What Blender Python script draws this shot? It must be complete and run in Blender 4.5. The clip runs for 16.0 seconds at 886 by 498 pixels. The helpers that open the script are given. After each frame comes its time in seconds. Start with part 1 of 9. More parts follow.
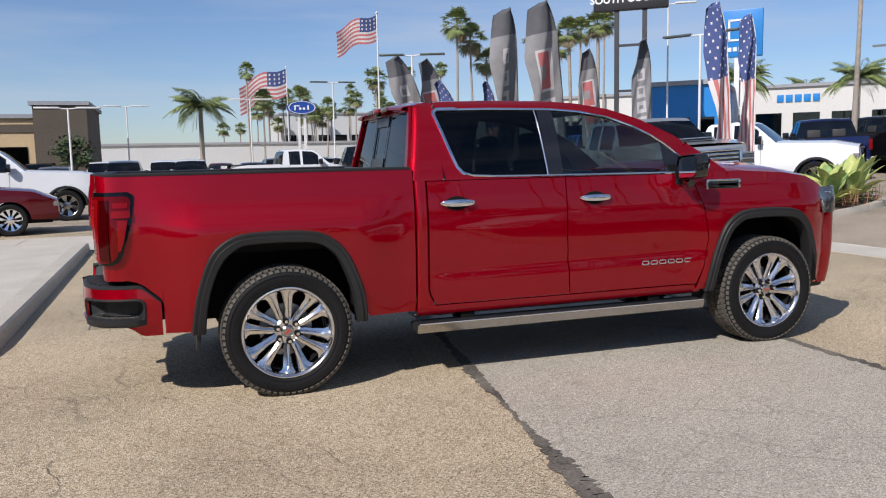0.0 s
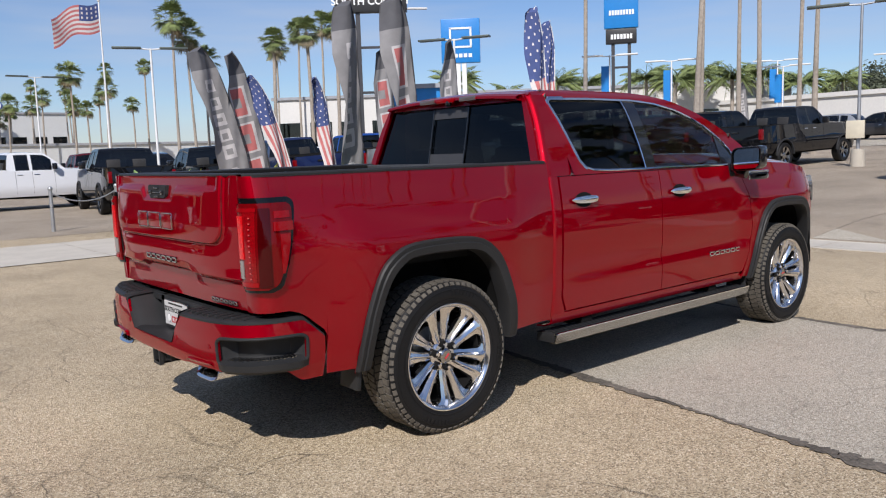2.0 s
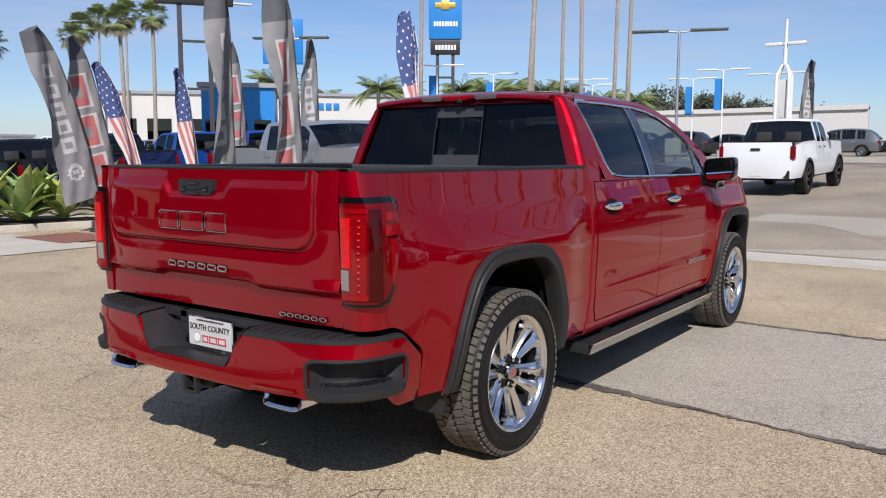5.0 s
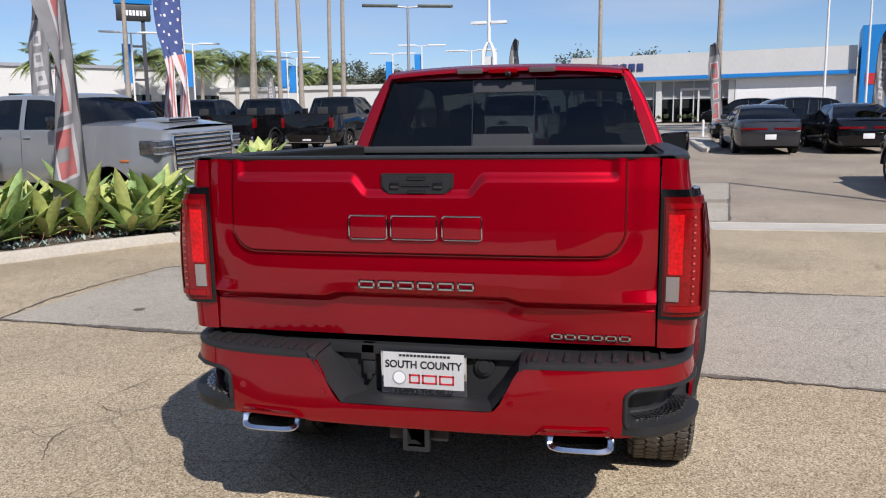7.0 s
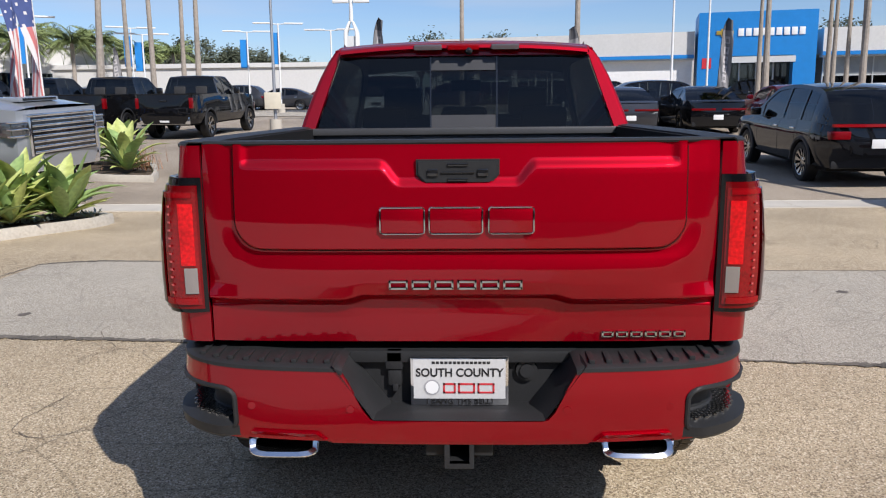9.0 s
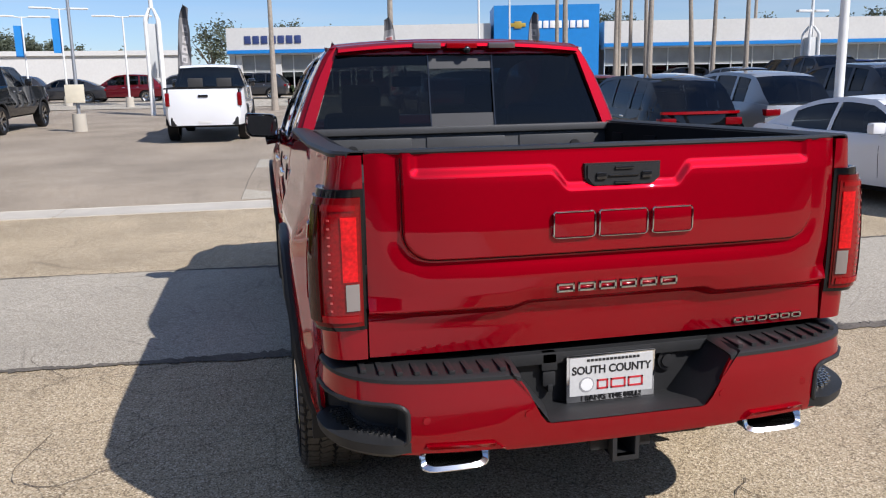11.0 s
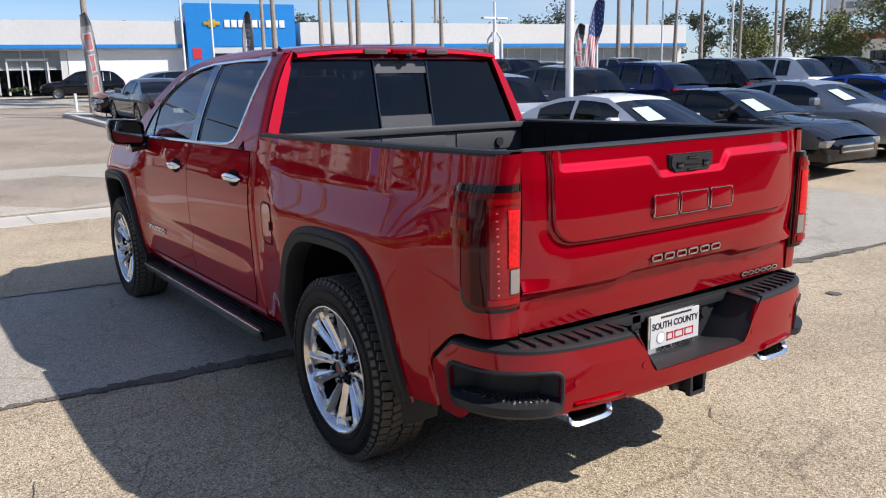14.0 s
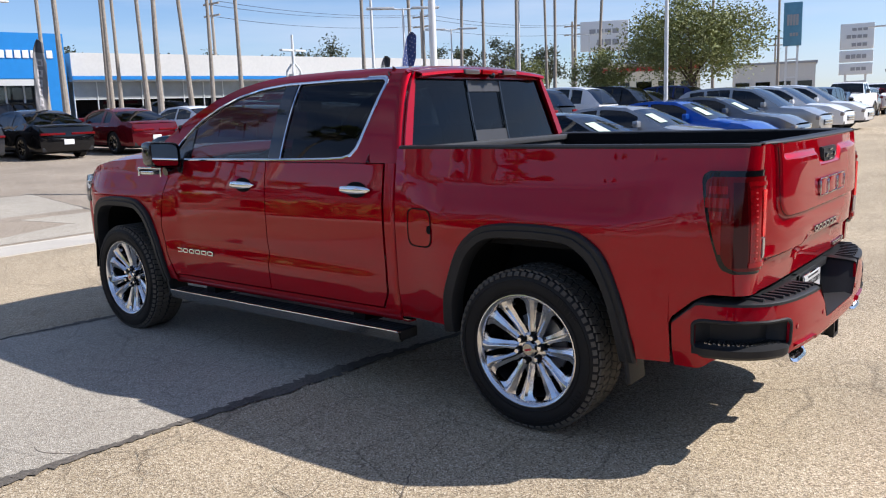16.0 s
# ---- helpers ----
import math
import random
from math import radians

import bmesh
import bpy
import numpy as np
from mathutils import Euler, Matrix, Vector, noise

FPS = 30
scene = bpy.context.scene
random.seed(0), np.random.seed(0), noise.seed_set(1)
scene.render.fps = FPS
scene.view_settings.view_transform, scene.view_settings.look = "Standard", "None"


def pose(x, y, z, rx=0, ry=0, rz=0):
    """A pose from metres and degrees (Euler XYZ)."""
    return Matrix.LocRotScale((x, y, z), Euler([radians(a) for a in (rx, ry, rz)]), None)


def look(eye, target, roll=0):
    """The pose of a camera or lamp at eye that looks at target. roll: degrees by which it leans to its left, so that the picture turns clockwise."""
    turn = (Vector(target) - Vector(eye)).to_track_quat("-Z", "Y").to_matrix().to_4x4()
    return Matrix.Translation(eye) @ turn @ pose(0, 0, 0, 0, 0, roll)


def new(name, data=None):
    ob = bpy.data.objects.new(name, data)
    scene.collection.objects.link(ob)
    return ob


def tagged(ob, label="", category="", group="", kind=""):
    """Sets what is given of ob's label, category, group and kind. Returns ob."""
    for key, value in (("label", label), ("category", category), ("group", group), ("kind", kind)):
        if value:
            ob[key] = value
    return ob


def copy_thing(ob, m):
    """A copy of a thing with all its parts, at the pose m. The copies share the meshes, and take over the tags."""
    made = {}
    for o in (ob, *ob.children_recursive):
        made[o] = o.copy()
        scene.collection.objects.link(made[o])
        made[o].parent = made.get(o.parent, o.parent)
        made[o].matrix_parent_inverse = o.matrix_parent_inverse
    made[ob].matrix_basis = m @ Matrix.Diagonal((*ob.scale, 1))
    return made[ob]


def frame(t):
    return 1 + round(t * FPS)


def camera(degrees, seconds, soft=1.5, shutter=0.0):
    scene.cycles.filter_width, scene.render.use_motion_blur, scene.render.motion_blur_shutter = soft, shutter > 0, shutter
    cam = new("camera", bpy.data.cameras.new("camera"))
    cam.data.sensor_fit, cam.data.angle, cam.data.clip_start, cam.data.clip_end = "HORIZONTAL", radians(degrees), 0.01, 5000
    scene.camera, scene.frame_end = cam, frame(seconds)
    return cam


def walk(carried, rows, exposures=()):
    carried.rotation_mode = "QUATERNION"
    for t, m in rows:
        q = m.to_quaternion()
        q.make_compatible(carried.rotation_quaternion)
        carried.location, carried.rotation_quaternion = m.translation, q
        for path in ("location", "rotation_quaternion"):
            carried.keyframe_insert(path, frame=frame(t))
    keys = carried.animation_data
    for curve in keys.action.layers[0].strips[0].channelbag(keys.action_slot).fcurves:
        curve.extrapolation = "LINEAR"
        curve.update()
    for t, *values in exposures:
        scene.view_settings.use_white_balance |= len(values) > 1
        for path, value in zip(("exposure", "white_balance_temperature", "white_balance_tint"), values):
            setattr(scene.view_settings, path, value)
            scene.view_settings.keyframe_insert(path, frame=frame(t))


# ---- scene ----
cam = camera(58.1, 16.0, 1.15)
PATH = [
    (0, (-0.657, -6.021, 1.495), (-0.02, -4.139, 1.268), -1.2),
    (0.5, (-1.247, -5.692, 1.509), (-0.45, -3.874, 1.264), -1.1),
    (1, (-1.839, -5.22, 1.518), (-0.868, -3.489, 1.266), -1.2),
    (1.5, (-2.332, -4.726, 1.506), (-1.2, -3.096, 1.259), -1.4),
    (2, (-2.734, -4.184, 1.509), (-1.452, -2.669, 1.269), -1.8),
    (2.5, (-3.032, -3.656, 1.513), (-1.625, -2.255, 1.271), -1.9),
    (3, (-3.244, -3.317, 1.517), (-1.757, -2.003, 1.271), -1.9),
    (3.5, (-3.312, -3.242, 1.524), (-1.783, -1.98, 1.264), -1.5),
    (4, (-3.28, -3.231, 1.52), (-1.736, -1.99, 1.252), -1.1),
    (4.2, (-3.272, -3.222, 1.52), (-1.72, -1.989, 1.25), -0.9),
    (6.3, (-3.757, -1.587, 1.436), (-1.918, -0.835, 1.204), -0.1),
    (6.5, (-3.782, -1.285, 1.497), (-1.907, -0.644, 1.224), -0.2),
    (7, (-3.756, -0.67, 1.536), (-1.826, -0.239, 1.236), -0.7),
    (7.5, (-3.748, -0.367, 1.633), (-1.794, -0.092, 1.303), -0.8),
    (8, (-3.622, -0.206, 1.599), (-1.659, -0.038, 1.256), -1.0),
    (8.5, (-3.541, -0.089, 1.548), (-1.575, 0.022, 1.197), -0.8),
    (9, (-3.54, -0.041, 1.538), (-1.572, 0.031, 1.189), -0.6),
    (9.2, (-3.541, -0.039, 1.543), (-1.573, 0.017, 1.19), -0.5),
    (11.3, (-3.392, 1.407, 1.635), (-1.508, 0.862, 1.241), -1.4),
    (11.5, (-3.352, 1.627, 1.67), (-1.496, 1.002, 1.267), -1.6),
    (12, (-3.138, 2.087, 1.649), (-1.358, 1.27, 1.244), -2.1),
    (12.5, (-3.108, 2.458, 1.659), (-1.399, 1.504, 1.25), -2.2),
    (13, (-3.147, 2.506, 1.643), (-1.477, 1.481, 1.243), -1.9),
    (13.5, (-3.141, 2.512, 1.655), (-1.503, 1.438, 1.252), -1.5),
    (14, (-3.109, 2.521, 1.653), (-1.498, 1.404, 1.255), -1.4),
    (14.5, (-2.999, 2.8, 1.634), (-1.44, 1.609, 1.244), -1.4),
    (15, (-2.779, 3.238, 1.622), (-1.3, 1.945, 1.244), -1.6),
    (15.5, (-2.516, 3.758, 1.628), (-1.13, 2.363, 1.265), -2.0),
    (16, (-2.126, 4.257, 1.614), (-0.89, 2.721, 1.277), -2.1),
]
LIGHT = ((0, 0.05), (4.2, 0.10), (6.5, 0.12), (9.2, 0.20), (11.3, 0.28), (13.5, 0.42), (16, 0.52))
walk(cam, [(t, look(eye, target, roll)) for t, eye, target, roll in PATH], [(t, s, 6420 - 10 * t, 13) for t, s in LIGHT])

# ---------------------------------------------------------------- light
world = bpy.data.worlds.new("sky")
scene.world = world
world.use_nodes = True
wn = world.node_tree
sky = wn.nodes.new("ShaderNodeTexSky")
sky.sky_type, sky.sun_disc = "NISHITA", False
sky.sun_elevation, sky.sun_rotation = radians(42), radians(232)
sky.air_density, sky.dust_density, sky.ozone_density = 1.0, 0.25, 2.6
# thin streaks of high cloud over the blue
tc = wn.nodes.new("ShaderNodeTexCoord")
mp = wn.nodes.new("ShaderNodeMapping")
mp.inputs["Scale"].default_value = (1.2, 1.2, 9.0)
cl = wn.nodes.new("ShaderNodeTexNoise")
cl.inputs["Scale"].default_value, cl.inputs["Detail"].default_value = 2.2, 7.0
cr = wn.nodes.new("ShaderNodeMapRange")
cr.inputs["From Min"].default_value, cr.inputs["From Max"].default_value = 0.40, 0.76
cr.inputs["To Max"].default_value = 0.60
mx = wn.nodes.new("ShaderNodeMixRGB")
mx.inputs["Color2"].default_value = (6.0, 6.7, 7.8, 1)
wn.links.new(tc.outputs["Generated"], mp.inputs["Vector"])
wn.links.new(mp.outputs["Vector"], cl.inputs["Vector"])
wn.links.new(cl.outputs["Fac"], cr.inputs["Value"])
wn.links.new(cr.outputs["Result"], mx.inputs["Fac"])
tn = wn.nodes.new("ShaderNodeMixRGB")
tn.blend_type = "MULTIPLY"
tn.inputs["Fac"].default_value = 1.0
tn.inputs["Color2"].default_value = (0.88, 0.98, 1.17, 1)
wn.links.new(sky.outputs["Color"], tn.inputs["Color1"])
wn.links.new(tn.outputs["Color"], mx.inputs["Color1"])
wn.links.new(mx.outputs["Color"], wn.nodes["Background"].inputs["Color"])
wn.nodes["Background"].inputs["Strength"].default_value = 0.085
sun = new("sun", bpy.data.lights.new("sun", "SUN"))
sun.data.energy, sun.data.angle, sun.data.color = 4.6, radians(0.55), (1.0, 0.955, 0.90)
sun.matrix_world = look((-40, -31, 45), (0, 0, 0))


# ---------------------------------------------------------------- materials
def material(name, color, rough=0.5, metal=0.0, coat=0.0, coat_rough=0.03, spec=0.5):
    m = bpy.data.materials.new(name)
    m.use_nodes = True
    b = m.node_tree.nodes["Principled BSDF"]
    b.inputs["Base Color"].default_value = (*color, 1)
    b.inputs["Roughness"].default_value = rough
    b.inputs["Metallic"].default_value = metal
    b.inputs["Coat Weight"].default_value = coat
    b.inputs["Coat Roughness"].default_value = coat_rough
    b.inputs["Specular IOR Level"].default_value = spec
    return m


def grain(m, scale, amount, bump=0.0, second=None, dist=0.002):
    """Varies a material's colour at two scales and gives it a fine relief."""
    t = m.node_tree
    b = t.nodes["Principled BSDF"]
    col = tuple(b.inputs["Base Color"].default_value)
    co = t.nodes.new("ShaderNodeTexCoord")
    n1 = t.nodes.new("ShaderNodeTexNoise")
    n1.inputs["Scale"].default_value, n1.inputs["Detail"].default_value = scale, 6
    n2 = t.nodes.new("ShaderNodeTexNoise")
    n2.inputs["Scale"].default_value, n2.inputs["Detail"].default_value = second or scale / 23, 4
    add = t.nodes.new("ShaderNodeMath")
    add.operation = "ADD"
    rg = t.nodes.new("ShaderNodeMapRange")
    rg.inputs["From Min"].default_value, rg.inputs["From Max"].default_value = 0.6, 1.4
    rg.inputs["To Min"].default_value, rg.inputs["To Max"].default_value = 1 - amount, 1 + amount
    mul = t.nodes.new("ShaderNodeVectorMath")
    mul.operation = "SCALE"
    mul.inputs[0].default_value = col[:3]
    for n in (n1, n2):
        t.links.new(co.outputs["Object"], n.inputs["Vector"])
    t.links.new(n1.outputs["Fac"], add.inputs[0])
    t.links.new(n2.outputs["Fac"], add.inputs[1])
    t.links.new(add.outputs[0], rg.inputs["Value"])
    t.links.new(rg.outputs["Result"], mul.inputs["Scale"])
    t.links.new(mul.outputs["Vector"], b.inputs["Base Color"])
    if bump:
        bp = t.nodes.new("ShaderNodeBump")
        bp.inputs["Strength"].default_value, bp.inputs["Distance"].default_value = bump, dist
        t.links.new(n1.outputs["Fac"], bp.inputs["Height"])
        t.links.new(bp.outputs["Normal"], b.inputs["Normal"])
    return m


def glass(name, tint, gloss=0.05):
    """A tinted pane: it lets the tinted light through and mirrors more at a slant, alike from both sides."""
    m = bpy.data.materials.new(name)
    m.use_nodes = True
    t = m.node_tree
    t.nodes.remove(t.nodes["Principled BSDF"])
    tr = t.nodes.new("ShaderNodeBsdfTransparent")
    tr.inputs["Color"].default_value = (*tint, 1)
    gl = t.nodes.new("ShaderNodeBsdfGlossy")
    gl.inputs["Roughness"].default_value = 0.01
    lw = t.nodes.new("ShaderNodeLayerWeight")
    lw.inputs["Blend"].default_value = 0.5
    pw = t.nodes.new("ShaderNodeMath")
    pw.operation = "POWER"
    pw.inputs[1].default_value = 4.5
    fr = t.nodes.new("ShaderNodeMapRange")
    fr.inputs["To Min"].default_value = gloss
    t.links.new(lw.outputs["Facing"], pw.inputs[0])
    t.links.new(pw.outputs[0], fr.inputs["Value"])
    mix = t.nodes.new("ShaderNodeMixShader")
    t.links.new(fr.outputs["Result"], mix.inputs["Fac"])
    t.links.new(tr.outputs["BSDF"], mix.inputs[1])
    t.links.new(gl.outputs["BSDF"], mix.inputs[2])
    t.links.new(mix.outputs["Shader"], t.nodes["Material Output"].inputs["Surface"])
    return m


def flake_paint(name, color, metal=0.6, rough=0.28):
    """Clear-coated metallic paint with fine flakes and a slight orange peel."""
    m = material(name, color, rough, metal, 1.0, 0.012, 0.0)
    m.node_tree.nodes["Principled BSDF"].inputs["Coat IOR"].default_value = 1.45
    m.node_tree.nodes["Principled BSDF"].inputs["Specular Tint"].default_value = (1.0, 0.12, 0.12, 1) if color[0] > 5 * color[1] else (1, 1, 1, 1)
    t = m.node_tree
    b = t.nodes["Principled BSDF"]
    co = t.nodes.new("ShaderNodeTexCoord")
    v = t.nodes.new("ShaderNodeTexNoise")
    v.inputs["Scale"].default_value, v.inputs["Detail"].default_value = 900, 2
    r = t.nodes.new("ShaderNodeMapRange")
    r.inputs["To Min"].default_value, r.inputs["To Max"].default_value = rough - 0.05, rough + 0.1
    n = t.nodes.new("ShaderNodeTexNoise")
    n.inputs["Scale"].default_value, n.inputs["Detail"].default_value = 3.0, 3
    bp = t.nodes.new("ShaderNodeBump")
    bp.inputs["Strength"].default_value, bp.inputs["Distance"].default_value = 0.045, 0.01
    t.links.new(co.outputs["Object"], v.inputs["Vector"])
    t.links.new(co.outputs["Object"], n.inputs["Vector"])
    t.links.new(v.outputs["Fac"], r.inputs["Value"])
    t.links.new(r.outputs["Result"], b.inputs["Roughness"])
    t.links.new(n.outputs["Fac"], bp.inputs["Height"])
    t.links.new(bp.outputs["Normal"], b.inputs["Coat Normal"])
    return m


def asphalt(name, base, stone, dark, cracks=0.0, patches=(0.8, 1.15)):
    """Worn asphalt: pale and dark stones in a binder, stains, and fine cracks."""
    m = material(name, base, 0.85, spec=0.3)
    t = m.node_tree
    b = t.nodes["Principled BSDF"]
    co = t.nodes.new("ShaderNodeTexCoord")
    v = t.nodes.new("ShaderNodeTexVoronoi")
    v.inputs["Scale"].default_value = 150
    sep = t.nodes.new("ShaderNodeSeparateColor")
    ramp = t.nodes.new("ShaderNodeValToRGB")
    e = ramp.color_ramp.elements
    e[0].position, e[0].color = 0.0, (*dark, 1)
    e[1].position, e[1].color = 1.0, (*stone, 1)
    for pos, c in ((0.22, dark), (0.32, base), (0.78, base), (0.9, stone)):
        k = ramp.color_ramp.elements.new(pos)
        k.color = (*c, 1)
    big = t.nodes.new("ShaderNodeTexNoise")
    big.inputs["Scale"].default_value, big.inputs["Detail"].default_value = 0.55, 8
    rg = t.nodes.new("ShaderNodeMapRange")
    rg.inputs["From Min"].default_value, rg.inputs["From Max"].default_value = 0.3, 0.7
    rg.inputs["To Min"].default_value, rg.inputs["To Max"].default_value = patches
    sc = t.nodes.new("ShaderNodeVectorMath")
    sc.operation = "SCALE"
    for n in (v, big):
        t.links.new(co.outputs["Object"], n.inputs["Vector"])
    t.links.new(v.outputs["Color"], sep.inputs["Color"])
    t.links.new(sep.outputs["Red"], ramp.inputs["Fac"])
    t.links.new(big.outputs["Fac"], rg.inputs["Value"])
    t.links.new(ramp.outputs["Color"], sc.inputs[0])
    out = rg.outputs["Result"]
    # stains of a few centimetres
    st = t.nodes.new("ShaderNodeTexNoise")
    st.inputs["Scale"].default_value, st.inputs["Detail"].default_value = 3.5, 5
    sr = t.nodes.new("ShaderNodeMapRange")
    sr.inputs["From Min"].default_value, sr.inputs["From Max"].default_value = 0.28, 0.40
    sr.inputs["To Min"].default_value, sr.inputs["To Max"].default_value = 0.86, 1.0
    mu = t.nodes.new("ShaderNodeMath")
    mu.operation = "MULTIPLY"
    t.links.new(co.outputs["Object"], st.inputs["Vector"])
    t.links.new(st.outputs["Fac"], sr.inputs["Value"])
    t.links.new(out, mu.inputs[0])
    t.links.new(sr.outputs["Result"], mu.inputs[1])
    out = mu.outputs[0]
    if cracks:
        wob = t.nodes.new("ShaderNodeTexNoise")
        wob.inputs["Scale"].default_value, wob.inputs["Detail"].default_value = 2.5, 4
        mixv = t.nodes.new("ShaderNodeMixRGB")
        mixv.inputs["Fac"].default_value = 0.12
        cv = t.nodes.new("ShaderNodeTexVoronoi")
        cv.feature = "DISTANCE_TO_EDGE"
        cv.inputs["Scale"].default_value = 1.7
        cm = t.nodes.new("ShaderNodeMapRange")
        cm.inputs["From Min"].default_value, cm.inputs["From Max"].default_value = 0.003, 0.012
        cm.inputs["To Min"].default_value = 1 - cracks
        # cracks come only in tired areas
        gate = t.nodes.new("ShaderNodeTexNoise")
        gate.inputs["Scale"].default_value = 0.35
        gm = t.nodes.new("ShaderNodeMapRange")
        gm.inputs["From Min"].default_value, gm.inputs["From Max"].default_value = 0.42, 0.55
        mxc = t.nodes.new("ShaderNodeMath")
        mxc.operation = "MAXIMUM"
        m2 = t.nodes.new("ShaderNodeMath")
        m2.operation = "MULTIPLY"
        t.links.new(co.outputs["Object"], wob.inputs["Vector"])
        t.links.new(co.outputs["Object"], mixv.inputs["Color1"])
        t.links.new(wob.outputs["Color"], mixv.inputs["Color2"])
        t.links.new(mixv.outputs["Color"], cv.inputs["Vector"])
        t.links.new(co.outputs["Object"], gate.inputs["Vector"])
        t.links.new(gate.outputs["Fac"], gm.inputs["Value"])
        t.links.new(cv.outputs["Distance"], cm.inputs["Value"])
        t.links.new(cm.outputs["Result"], mxc.inputs[0])
        t.links.new(gm.outputs["Result"], mxc.inputs[1])
        t.links.new(out, m2.inputs[0])
        t.links.new(mxc.outputs[0], m2.inputs[1])
        out = m2.outputs[0]
    t.links.new(out, sc.inputs["Scale"])
    t.links.new(sc.outputs["Vector"], b.inputs["Base Color"])
    bp = t.nodes.new("ShaderNodeBump")
    bp.inputs["Strength"].default_value, bp.inputs["Distance"].default_value = 0.7, 0.005
    t.links.new(v.outputs["Distance"], bp.inputs["Height"])
    t.links.new(bp.outputs["Normal"], b.inputs["Normal"])
    return m


RED = flake_paint("red metallic paint", (0.325, 0.0002, 0.0085), 0.70, 0.46)
CHROME = material("chrome", (0.82, 0.83, 0.85), 0.07, 1.0)
WHEEL_CHROME = material("wheel chrome", (0.74, 0.74, 0.75), 0.17, 1.0)
DIM_CHROME = material("dim chrome", (0.50, 0.49, 0.49), 0.12, 1.0)
SATIN = grain(material("satin aluminium", (0.42, 0.415, 0.40), 0.22, 1.0), 300, 0.08)
BLACK_PLASTIC = grain(material("black moulded plastic", (0.022, 0.0225, 0.0235), 0.5, spec=0.25), 180, 0.2, 0.15)
GLOSS_BLACK = material("gloss black", (0.012, 0.012, 0.013), 0.08, 0.0, 0.6)
LINER = grain(material("bed liner", (0.009, 0.009, 0.0095), 0.8, spec=0.2), 260, 0.25, 0.4)
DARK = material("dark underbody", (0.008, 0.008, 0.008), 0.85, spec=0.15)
RUBBER = grain(material("tyre rubber", (0.007, 0.007, 0.0075), 0.6, spec=0.3), 90, 0.3, 0.2)
TREAD = grain(material("dusty tread rubber", (0.105, 0.095, 0.080), 0.9, spec=0.2), 60, 0.4, 0.3)
TINT = glass("privacy glass", (0.052, 0.060, 0.060), 0.034)
TINT_FRONT = glass("front door glass", (0.40, 0.48, 0.48), 0.07)
SCREEN = glass("windscreen glass", (0.62, 0.68, 0.66))
CAR_GLASS = glass("car glass", (0.075, 0.088, 0.092), 0.06)
MIRROR = material("mirror", (0.85, 0.87, 0.88), 0.02, 1.0)
LEATHER = grain(material("black leather", (0.04, 0.038, 0.036), 0.5), 120, 0.2, 0.2)
LENS_RED = material("red lens", (0.25, 0.0015, 0.004), 0.08, 0.0, 0.0, spec=0.35)
LENS_DARK = material("smoked red lens", (0.13, 0.0007, 0.002), 0.06, 0.0, 0.0, spec=0.3)
LENS_DEEP = material("deep red lens", (0.045, 0.0004, 0.001), 0.05, 0.0, 0.0, spec=0.3)
LENS_MID = grain(material("red faceted lens", (0.20, 0.001, 0.003), 0.12, 0.0, 0.3, spec=0.35), 120, 0.5)
LENS_BLACK = material("gloss black lamp housing", (0.004, 0.004, 0.005), 0.08, 0.0, 0.0, spec=0.4)
LENS_PINK = material("pale diode lens", (0.50, 0.06, 0.06), 0.15, 0.0, 0.6)
LENS_CLEAR = material("clear lens", (0.27, 0.24, 0.225), 0.12, 0.3, 0.4)
LENS_SMOKE = material("smoked clear lens", (0.16, 0.13, 0.13), 0.12, 0.4, 0.4)
LENS_TAIL = material("dull red tail lens", (0.17, 0.0015, 0.004), 0.15, 0.0, 0.0, spec=0.3)
HEADLAMP = material("headlamp", (0.12, 0.125, 0.13), 0.12, 0.7, 1.0)
LENS_BRIGHT = grain(material("bright red reflector lens", (0.62, 0.003, 0.006), 0.25, 0.0, 0.3, spec=0.3), 90, 0.55)
WHITE = material("white enamel", (0.8, 0.8, 0.79), 0.35)
PLATE_WHITE = grain(material("dealer plate enamel", (0.55, 0.55, 0.54), 0.35), 90, 0.08)
INK = material("black ink", (0.015, 0.015, 0.016), 0.5)
INK_RED = material("red ink", (0.55, 0.03, 0.04), 0.45)
INK_BLUE = material("navy ink", (0.03, 0.05, 0.16), 0.5)
GREY_BAR = material("grey ink", (0.35, 0.35, 0.36), 0.5)
TAN = asphalt("tan worn asphalt", (0.475, 0.378, 0.248), (0.70, 0.60, 0.44), (0.23, 0.178, 0.115), 0.3)
LOT = asphalt("grey-brown lot asphalt", (0.345, 0.285, 0.215), (0.48, 0.42, 0.34), (0.22, 0.18, 0.135), 0.2)
SLAB = asphalt("grey newer asphalt", (0.43, 0.385, 0.31), (0.60, 0.55, 0.46), (0.27, 0.24, 0.19), 0.2, (0.9, 1.08))
TAR = grain(material("tar joint", (0.12, 0.104, 0.084), 0.9), 70, 0.8, 0.9, dist=0.006)
CONCRETE = grain(material("pale concrete", (0.50, 0.46, 0.39), 0.85), 40, 0.16, 0.3)
KERB = grain(material("kerb concrete", (0.46, 0.42, 0.35), 0.85), 30, 0.22, 0.4)
SOIL = grain(material("planter soil", (0.10, 0.07, 0.045), 0.95), 35, 0.5, 0.8, dist=0.02)
STEEL = grain(material("galvanised steel", (0.42, 0.43, 0.44), 0.45, 0.7), 8, 0.15)
WHITE_STEEL = grain(material("white painted steel", (0.72, 0.72, 0.70), 0.5), 5, 0.1)
DARK_STEEL = grain(material("dark painted steel", (0.05, 0.05, 0.055), 0.5, 0.3), 6, 0.2)


